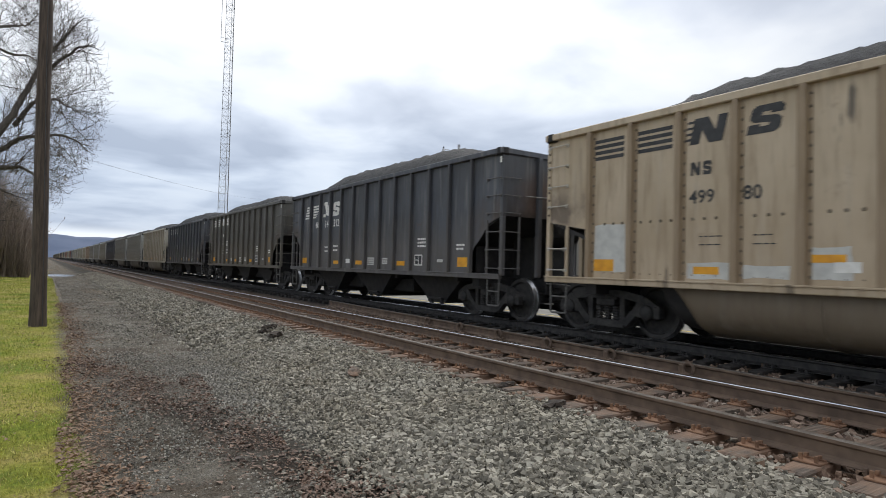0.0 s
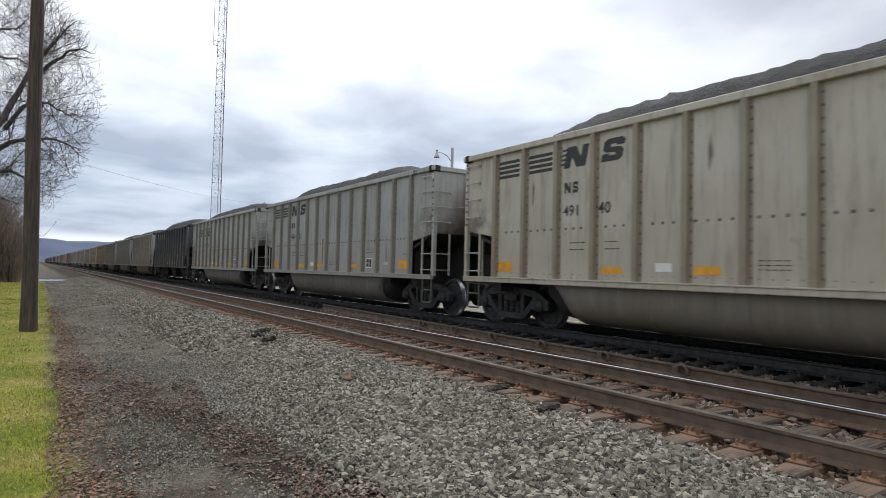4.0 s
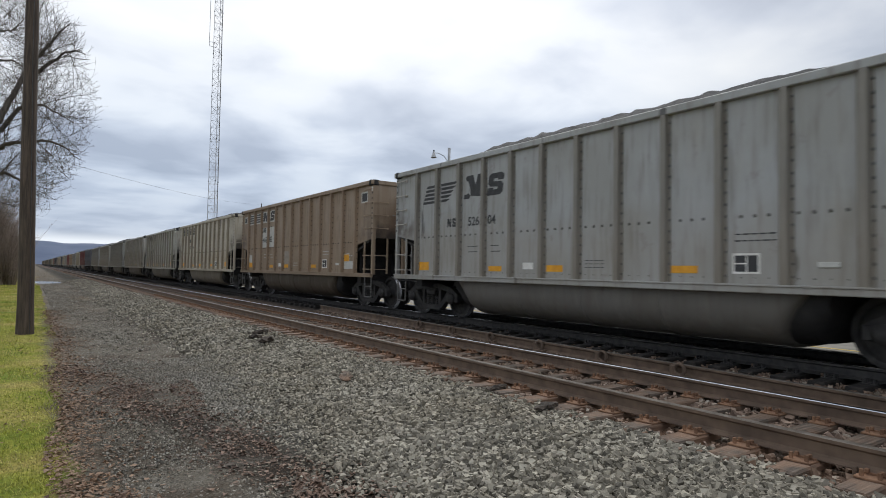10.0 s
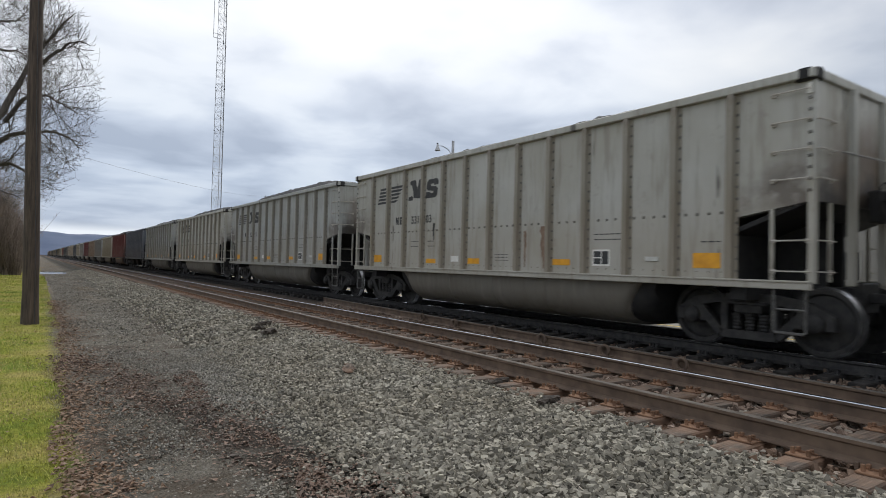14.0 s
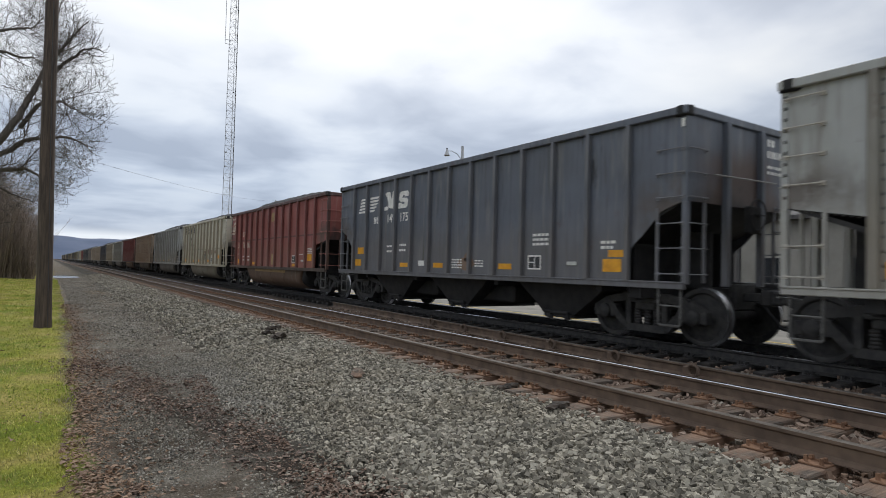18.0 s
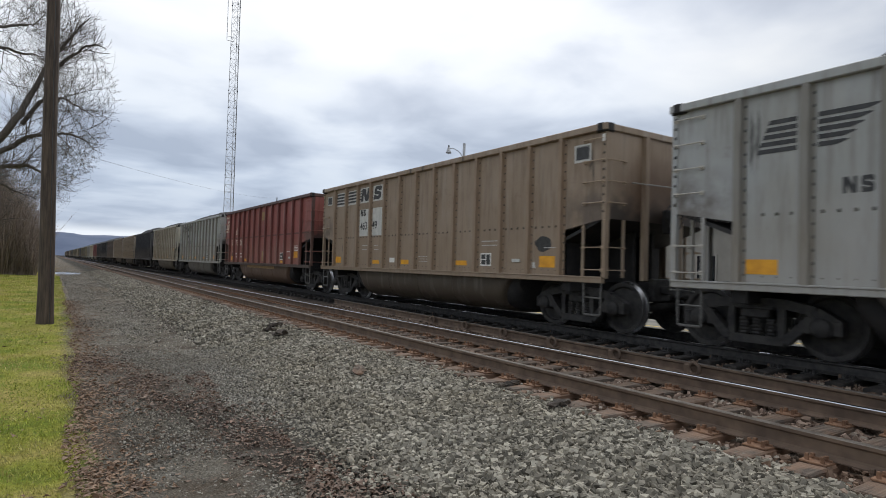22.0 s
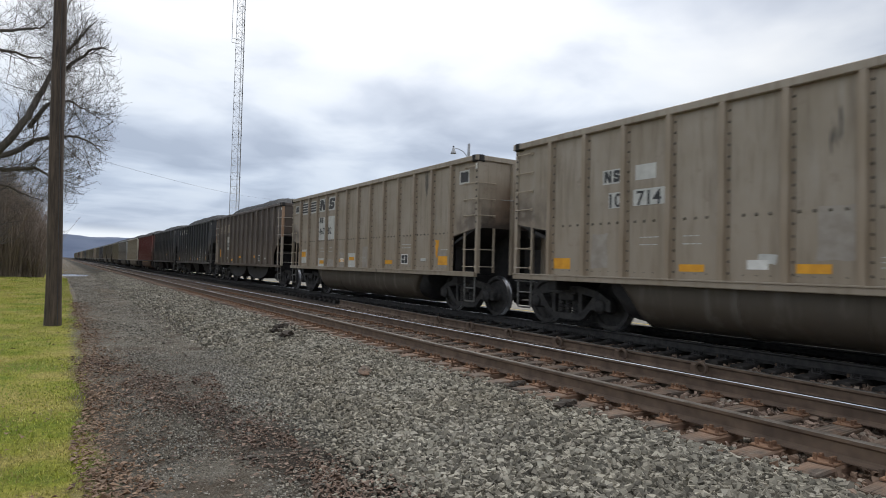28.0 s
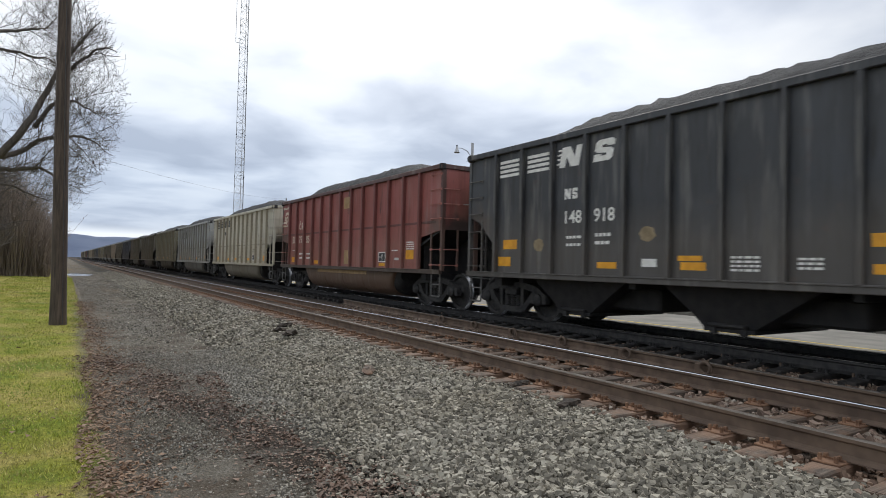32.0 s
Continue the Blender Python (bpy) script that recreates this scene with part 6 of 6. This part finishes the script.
def bare_tree(loc, height, lean, seed, label, limbs=(), hull=None):
    r = random.Random(seed)
    t = empty("bare_tree", loc, label=label, category="tree")
    trunk = Geo()
    pts = [Vector((lean[0] * k / 6 * height * 0.5, lean[1] * k / 6 * height * 0.5, height * 0.5 * k / 6 - 0.1)) for k in range(7)]
    trunk.tube(pts, [height * 0.024 * (1.25 if k == 0 else 1 - 0.07 * k) for k in range(7)], 14)
    part("trunk", trunk.mesh("trunk", "tree_bark", True), t)
    crown = Geo()
    hull = hull or (Vector((0, 0, height * 0.57)), height * 0.432)
    for k in range(2, 7):
        for q in range(1 if limbs else 2):
            a = r.uniform(2.0, 4.4) if limbs else r.uniform(0, 6.28)
            d = Vector((math.cos(a), math.sin(a), r.uniform(0.25, 0.9))).normalized()
            grow(crown, pts[k].copy(), d, height * r.uniform(0.20, 0.30), height * 0.0062, 3, r, hull)
    for thick, line in limbs:
        # a bent limb that tapers, with side shoots all along it
        line = [Vector((x, 0.9 * math.sin(x * 1.1 + thick * 40), z)) for x, z in line]
        n = len(line)
        fine_line, radii = [], []
        for k in range(n - 1):
            for q in range(4):
                u = q / 4
                a, b, c, d = line[max(k - 1, 0)], line[k], line[k + 1], line[min(k + 2, n - 1)]
                p = 0.5 * (2 * b + (c - a) * u + (2 * a - 5 * b + 4 * c - d) * u * u + (3 * b - a - 3 * c + d) * u ** 3)
                fine_line.append(p + Vector((r.uniform(-.03, .03), r.uniform(-.03, .03), r.uniform(-.04, .04))))
                radii.append(max(0.016, thick * (1 - (k + u) / (n - 1)) ** 0.8))
        crown.tube(fine_line, radii, 9)
        for k in range(3, len(fine_line)):
            way = (fine_line[k] - fine_line[k - 1]).normalized()
            side = Vector((r.uniform(-1, 1), r.uniform(-1, 1), r.uniform(-0.9, 0.9))).normalized()
            grow(crown, fine_line[k].copy(), (way * 0.8 + side * 0.9).normalized(), r.uniform(1.0, 2.6), max(0.007, min(0.022, radii[k] * 0.35)), 2 if k % 2 else 3, r, hull)
            if k > len(fine_line) * 0.7:
                side = Vector((r.uniform(-0.3, 1), r.uniform(-1, 1), r.uniform(-0.9, 0.9))).normalized()
                grow(crown, fine_line[k].copy(), (way * 0.8 + side * 0.7).normalized(), r.uniform(1.2, 2.4), 0.009, 2, r, hull)
    grow(crown, pts[-1].copy(), Vector((lean[0], lean[1], 1)).normalized(), height * 0.24, height * 0.011, 3 if limbs else 4, r, hull)
    part("crown", crown.mesh("crown", "tree_bark", True), t, None, "leafless crown of fine twigs")
    return t


bare_tree((-4.6, 30, 0.15), 16.0, (0.03, 0.0), 3, "large leafless tree with spreading limbs beside the path",
          [(0.19, [(0.1, 3.2), (1.4, 4.8), (2.5, 5.85), (3.2, 7.0), (3.6, 8.0), (4.0, 9.15), (4.25, 10.0), (4.4, 10.9), (4.5, 12.6)]),
           (0.12, [(2.2, 5.6), (3.0, 6.1), (3.5, 6.5), (4.2, 6.65), (4.9, 6.65), (5.5, 6.45), (6.0, 6.0)]),
           (0.13, [(0.2, 4.8), (1.6, 5.05), (2.6, 5.2), (3.4, 5.3), (3.9, 5.15), (4.2, 4.8), (4.7, 4.3)]),
           (0.10, [(3.3, 7.1), (3.8, 8.0), (4.2, 8.3), (4.8, 8.25), (5.4, 7.85), (5.9, 7.5)]),
           (0.09, [(4.1, 9.45), (5.0, 10.25), (5.6, 10.65), (6.3, 10.5)]),
           (0.08, [(4.2, 9.95), (4.8, 10.95), (5.2, 11.6), (5.7, 12.1)]),
           (0.10, [(0.1, 8.6), (1.4, 10.2), (2.35, 10.85), (3.1, 11.3), (3.6, 11.5), (4.0, 12.1)]),
           (0.09, [(0.1, 7.6), (1.3, 9.4), (2.4, 9.95), (3.1, 10.05), (3.7, 10.15), (4.1, 9.8)]),
           (0.09, [(0.1, 4.0), (1.5, 4.3), (2.5, 4.5), (3.3, 4.2), (4.0, 3.9)])],
          (Vector((0.5, 0, 8.4)), 6.6))
tree2 = bare_tree((-7.8, 48, 0.3), 13.0, (0.03, 0.02), 8, "leafless tree at the edge of the brush")
for k, (x, y, s, a) in enumerate(((-4.7, 44, 0.68, 0.7), (-4.9, 53, 0.8, 5.0), (-5.2, 60, 0.75, 1.0), (-5.6, 70, 0.85, 2.1), (-6.0, 82, 0.8, 3.3), (-8.0, 66, 1.0, 4.4), (-7.0, 98, 0.9, 0.4), (-10, 86, 1.2, 5.2), (-8, 120, 0.9, 2.8))):
    c = copy_thing(tree2, pose(x, y, 0.25, 0, 0, math.degrees(a)))
    c.scale = (s, s, s)


def brush():
    """A brown thicket: stems and twigs in fans, thinner towards the top."""
    v, f = [], []
    for k in range(46000):
        y = 58 + 100 * rng.random() ** 1.5
        x = -1.05 - 0.012 * (y - 60) - rng.random() ** 0.9 * 13
        edge = -1.0 - 0.012 * (y - 60) - x
        h = min(10.5, 1.2 + min(edge, 0.3) * 9 + 2.0 * edge) * rng.uniform(0.12, 1.1)
        z = float(ground_z(x))
        w = rng.uniform(0.012, 0.028) * (1 + y / 90)
        lx, ly = rng.normal(0, 0.35) * h * 0.6, rng.normal(0, 0.35) * h * 0.6
        a = rng.uniform(0, 3.14)
        cx_, cy_ = math.cos(a) * w, math.sin(a) * w
        b = len(v)
        v += [(x - cx_, y - cy_, z), (x + cx_, y + cy_, z), (x + lx, y + ly, z + h)]
        f.append((b, b + 1, b + 2))
        for q in range(5):
            t = rng.uniform(0.3, 0.9)
            bx, by, bz = x + lx * t, y + ly * t, z + h * t
            ex, ey, ez = bx + rng.normal(0, 0.4), by + rng.normal(0, 0.4), bz + rng.uniform(0.05, 0.6)
            b = len(v)
            v += [(bx - cx_ * .6, by - cy_ * .6, bz), (bx + cx_ * .6, by + cy_ * .6, bz), (ex, ey, ez)]
            f.append((b, b + 1, b + 2))
    ob = new("brush", raw_mesh("brush", np.array(v), np.array(f), "brush_twig"))
    tagged(ob, "dense brown leafless brush at the lawn's end", "brush", kind="stuff")


brush()

# ---- loose ground cover ----
BLOCK_V = np.array([(x, y, z) for x in (-1, 1) for y in (-1, 1) for z in (-1, 1)]) * 0.72
BLOCK_F = np.array([(0, 1, 3), (0, 3, 2), (4, 6, 7), (4, 7, 5), (0, 4, 5), (0, 5, 1), (2, 3, 7), (2, 7, 6), (0, 2, 6), (0, 6, 4), (1, 5, 7), (1, 7, 3)])


def stones(name, xy, size, mat, label, lift=0.25, skip=None):
    n = len(xy)
    s = size * rng.uniform(0.55, 1.45, n)
    base = BLOCK_V[None] * (1 + rng.uniform(-0.45, 0.35, (n, 8, 3)))
    base = base * rng.uniform(0.55, 1.3, (n, 1, 3)) * np.array([1, 1, 0.8])
    a = rng.uniform(0, 6.28, n)
    tilt = rng.uniform(-1.2, 1.2, n)
    ca, sa, ct, st = np.cos(a), np.sin(a), np.cos(tilt), np.sin(tilt)
    x, y, z = base[..., 0], base[..., 1], base[..., 2]
    y, z = y * ct[:, None] - z * st[:, None], y * st[:, None] + z * ct[:, None]
    x, y = x * ca[:, None] - y * sa[:, None], x * sa[:, None] + y * ca[:, None]
    p = np.stack([x, y, z], -1) * (s / 2)[:, None, None]
    p[..., 0] += xy[:, 0, None]
    p[..., 1] += xy[:, 1, None]
    p[..., 2] += (ground_z(xy[:, 0]) + s * lift * rng.uniform(0.1, 2.2, n))[:, None]
    f = (BLOCK_F[None] + 8 * np.arange(n)[:, None, None]).reshape(-1, 3)
    ob = new(name, raw_mesh(name, p.reshape(-1, 3), f, mat))
    return tagged(ob, label, "gravel", kind="stuff")


def area(n, x0, x1, y0, y1, near=1.0):
    x = rng.uniform(x0, x1, n)
    y = y0 + (y1 - y0) * rng.random(n) ** near
    return np.stack([x, y], 1)


def off_rails(p):
    keep = np.ones(len(p), bool)
    for r in (5.3875, 6.8925, 9.4975, 11.0025):
        keep &= np.abs(p[:, 0] - r) > 0.10
    keep &= np.abs(p[:, 0] - 7.73 - 0.049 * p[:, 1]) > 0.12
    return p[keep]


def shore(n, x0, x1, y0, y1, near):
    """Stones that grow from grit on the path to full ballast on the shoulder."""
    p = area(n, x0, x1, y0, y1, near)
    return p[rng.random(len(p)) < np.clip((p[:, 0] - 0.3) / 1.5, 0.45, 1)]


def off_ties(p):
    """Leaves the tops of the near track's ties bare."""
    d = np.abs(p[:, 1, None] - np.array(TIE_YS)[None]).min(1)
    return p[(p[:, 0] < 4.93 + 0.12 * np.sin(p[:, 1] * 5.3)) | (p[:, 0] > 7.5) | (d > 0.135)]


def shoulder_edge(y):
    """Where the clean ballast begins, across the path."""
    return np.interp(y, [1, 4, 6.3, 10, 19.5, 40], [1.5, 1.7, 2.25, 2.75, 3.05, 3.2])


near_stones = off_ties(shore(112000, 0.6, 5.0, 1.0, 12.0, 1.3))
in_mould = (np.abs(near_stones[:, 0] + 0.19 * near_stones[:, 1] - 2.85) < 0.32) & (near_stones[:, 1] < 10.5)
in_leaves = near_stones[:, 0] < np.interp(near_stones[:, 1], [4, 5, 9, 15], [0.5, 0.55, 0.68, 0.8])
near_stones = near_stones[rng.random(len(near_stones)) > np.where(in_mould | in_leaves, 0.72, 0.0)]
inward = near_stones[:, 0] - shoulder_edge(near_stones[:, 1])
big_enough = inward + rng.normal(0, 0.34, len(near_stones)) > 0
grow_size = 0.019 + 0.033 * np.clip((inward + 0.75) / 1.9, 0, 1)
stones("ballast", near_stones[big_enough], grow_size[big_enough] * 0.98, "ballast_stone", "angular pale grey ballast stones along the track's shoulder", 0.27)
stones("path_gravel", near_stones[~big_enough], grow_size[~big_enough], "path_pebble", "fine dark gravel of the trodden path", 0.14)
stones("ballast", area(5000, 1.6, 4.8, -9, 1.0), 0.08, "ballast_stone", "angular pale grey ballast stones along the track's shoulder")
stones("path_gravel", area(4000, 0.6, 2.6, -9, 1.0), 0.034, "path_pebble", "fine dark gravel of the trodden path", 0.15)
far_shoulder = area(27000, 1.2, 4.85, 12.0, 36, 1.5)
far_shoulder = far_shoulder[rng.random(len(far_shoulder)) < np.clip((far_shoulder[:, 0] - 2.3) / 1.3, 0.015, 1) ** 1.2]
stones("path_gravel", area(12000, 0.65, 2.9, 12.0, 44, 1.4), 0.028, "path_pebble", "fine dark gravel of the trodden path", 0.15)
stones("ballast", area(6500, 2.9, 4.9, 36, 75, 1.5), 0.075, "ballast_stone", "angular pale grey ballast stones along the track's shoulder", 0.05)
stones("path_gravel", area(4500, 0.65, 3.2, 40, 75, 1.4), 0.045, "path_pebble", "fine dark gravel of the trodden path", 0.05)
stones("ballast", far_shoulder, 0.064, "ballast_stone", "angular pale grey ballast stones along the track's shoulder")
rim = off_ties(off_rails(area(3600, 4.72, 5.6, 0.8, 20, 1.3)))
stones("track_ballast", rim, 0.055, "rust_stone", "rust-stained ballast along the rail's foot", 0.25)
bed = off_ties(off_rails(area(30000, 5.3, 9.4, 0.6, 20, 1.3)))
stones("track_ballast", bed, 0.056, "brown_stone", "rust-stained dark ballast between the rails", 0.3)


def flakes(name, xy, size, mat, label):
    """Curled dead leaves: two bent halves each."""
    n = len(xy)
    s = size * np.clip(rng.lognormal(-0.25, 0.45, n), 0.25, 2.0)
    a = rng.uniform(0, 6.28, n)
    curl = rng.uniform(-0.1, 0.9, n)
    shape = np.array([(-0.5, 0, 0), (0, -0.32, 0.5), (0.5, 0, 0), (0, 0.32, 0.5), (0.15, 0.0, 0.1)])
    p = np.repeat(shape[None], n, 0) * np.stack([s, s, s * curl], -1)[:, None]
    p[:, :, :2] += rng.normal(0, 0.14, (n, 5, 2)) * s[:, None, None]
    x, y = p[..., 0] * np.cos(a)[:, None] - p[..., 1] * np.sin(a)[:, None], p[..., 0] * np.sin(a)[:, None] + p[..., 1] * np.cos(a)[:, None]
    p[..., 0], p[..., 1] = x + xy[:, 0, None], y + xy[:, 1, None]
    p[..., 2] += (ground_z(xy[:, 0]) + rng.uniform(0.006, 0.03, n))[:, None]
    f = (np.array([(0, 1, 4), (1, 2, 4), (2, 3, 4), (3, 0, 4)])[None] + 5 * np.arange(n)[:, None, None]).reshape(-1, 3)
    ob = new(name, raw_mesh(name, p.reshape(-1, 3), f, mat))
    return tagged(ob, label, "leaves", kind="stuff")


def clumped(n, x0, x1, y0, y1, cut, near=1.5):
    p = area(n, x0, x1, y0, y1, near)
    d = np.array([noise.noise(Vector((q[0] * 1.3, q[1] * 0.8, 5.5))) + 0.5 * noise.noise(Vector((q[0] * 4, q[1] * 3, 1.5))) for q in p])
    return p[d > cut]


def band(n):
    """Leaves in the mould band that slants across the path."""
    y = rng.uniform(3.6, 12.0, n)
    x = 2.85 - 0.19 * y + rng.normal(0, 0.24, n) + 0.15 * np.sin(y * 2.1)
    return np.stack([x, y], 1)


def edge_strip(n):
    """Leaves drifted against the lawn."""
    y = 2.7 + 24 * rng.random(n) ** 1.5
    x = np.interp(y, [4, 5, 9, 15], [0.22, 0.30, 0.42, 0.55]) + np.abs(rng.normal(0, 0.27, n)) - 0.14 + 0.06 * np.sin(y * 1.7)
    return np.stack([x, y], 1)


flakes("leaf_litter", np.concatenate([band(5200), area(700, 0.45, 1.9, 2.2, 13, 1.4), clumped(22000, 0.55, 2.0, 2.2, 12, 0.24)]), 0.040, "dead_leaf",
       "dark dead leaves and mould strewn across the path")
flakes("leaf_litter", np.concatenate([edge_strip(11000), clumped(4000, 0.3, 1.2, 2.7, 12, 0.1), clumped(1500, -2.2, 0.3, 3.5, 20, 0.12)]), 0.040, "dry_leaf",
       "dry brown leaves along the lawn's edge")


def grass():
    n = 120000
    x = 0.72 - (rng.random(n) ** 1.4) * 4.0
    y = np.where(np.arange(n) % 9 == 0, rng.uniform(-9, 3.6, n), 3.6 + 54 * rng.random(n) ** 2.2)
    edge = np.array([0.15 * noise.noise(Vector((0, q * 1.7, 2))) + 0.09 * noise.noise(Vector((0, q * 6, 9))) for q in y]) + np.interp(y, [4, 5, 9, 15], [0.10, 0.20, 0.34, 0.50])
    k = x < edge
    x, y = x[k], y[k]
    n = len(x)
    h = rng.uniform(0.014, 0.036, n) * (1 + 0.02 * y)
    w = rng.uniform(0.0025, 0.005, n) * (1 + 0.06 * y)
    a = rng.uniform(0, 3.14, n)
    z = ground_z(x) - 0.004
    lx, ly = rng.normal(0, 0.5, n) * h, rng.normal(0, 0.5, n) * h
    p = np.empty((n, 3, 3))
    p[:, 0] = np.stack([x - np.cos(a) * w, y - np.sin(a) * w, z], 1)
    p[:, 1] = np.stack([x + np.cos(a) * w, y + np.sin(a) * w, z], 1)
    p[:, 2] = np.stack([x + lx, y + ly, z + h], 1)
    ob = new("grass", raw_mesh("grass", p.reshape(-1, 3), np.arange(3 * n).reshape(-1, 3), "grass_blade"))
    tagged(ob, "short yellow-green winter lawn", "grass", kind="stuff")


grass()

# things lying on the ballast
def debris(x, y, z, length, width, height, turn, mat, label, name="scrap_wood"):
    g = Geo()
    r = random.Random(int(x * 100))
    n = 7
    ends = [(-0.5 + k / n, (0.55 + 0.45 * math.sin(math.pi * (k + 0.6) / (n + 1.2))) * r.uniform(0.75, 1.1)) for k in range(n + 1)]
    g.lathe([(u * length, 0.5 * q) for u, q in ends], 8, "x")
    g.v = [(a + r.uniform(-.05, .05) * length, b * width * r.uniform(0.55, 1.3), max(-0.02, (c * r.uniform(0.4, 1.3) + 0.3) * height) + r.uniform(-.012, .012)) for a, b, c in g.v]
    ob = new(name, g.mesh(name, mat))
    ob.location, ob.rotation_euler = (x, y, z), (r.uniform(-.15, .15), r.uniform(-.15, .15), turn)
    tagged(ob, label, "scrap")


debris(4.05, 12.25, 0.22, 0.72, 0.22, 0.13, 1.0, "rotten_wood", "dark rotten log lying on the ballast")
debris(4.45, 13.9, 0.22, 0.42, 0.16, 0.12, 0.4, "rotten_wood", "dark rotten chunk of wood on the ballast")
debris(4.05, 13.0, 0.22, 0.30, 0.14, 0.10, 0.2, "rotten_wood", "dark rotten chunk of wood on the ballast")
debris(3.78, 7.9, 0.19, 0.46, 0.20, 0.06, 1.1, "tie_wood", "flat brown wood offcut lying on the ballast", "wood_offcut")
debris(5.0, 5.98, 0.235, 0.40, 0.13, 0.07, 0.3, "rotten_wood", "splintered dark tie end in the ballast")
debris(4.80, 4.86, 0.235, 0.34, 0.17, 0.08, 0.2, "rotten_wood", "splintered dark tie end in the ballast")

pud = new("puddle", Geo().lathe([(0.0, 1.0), (0.004, 0.98)], 24, "z").mesh("puddle", "dark_glass", True))
pud.location, pud.scale = (1.05, 67.5, 0.014), (1.4, 4.0, 1)
tagged(pud, "shallow puddle on the path", "puddle")

# ---- what moves ----
FAR_END = [9.29, 24.57, 39.85, 55.21, 70.5, 85.81, 101.13, 116.45, 131.76, 147.05, 162.41, 177.74, 193.1, 208.49, 223.82, 239.09, 254.35, 269.69, 285.01, 300.37, 315.58, 330.87, 346.2, 361.51, 376.72, 392.04, 407.44, 422.85, 438.2, 453.46, 468.79, 484.07, 499.41]
# the train surges a little as its slack runs in and out
SURGE_T = [0, 1, 2, 3, 6, 7, 8, 9, 10, 11, 12, 13, 14, 17, 18, 19, 20, 21, 22, 23, 24, 25, 28, 29, 30, 31, 32]
SURGE = [0.26, -0.09, -0.2, -0.08, 0.01, 0.0, -0.09, 0.24, 0.16, 0.11, -0.24, -0.13, -0.24, 0.21, -0.08, 0.11, -0.1, 0.12, 0.32, 0.08, -0.07, -0.05, -0.22, -0.18, -0.05, 0.03, 0.31]


def run(t):
    """How far the train has gone at t seconds."""
    return 14.71034 * t + 0.10953 * t * t / 32 - 0.088845 * t ** 3 / 1024 + float(np.interp(t, SURGE_T, SURGE))


def motions():
    ends = list(FAR_END)
    while len(ends) < len(MOVING):
        ends.append(ends[-1] + 15.34)
    for car, end in zip(MOVING, ends):
        walk(car, [(t, pose(10.25, end - HL * car.scale.y - run(t), RAIL_TOP + FAR_LIFT)) for t in range(33)])
    first = WHEELS[0]
    walk(first, [(k / FPS, pose(0, 0, 0, math.degrees(run(k / FPS) / 0.50))) for k in range(32 * FPS + 1)])
    keys = first.animation_data
    for w in WHEELS[1:]:
        w.rotation_mode = "QUATERNION"
        own = w.animation_data_create()
        own.action, own.action_slot = keys.action, keys.action_slot


motions()
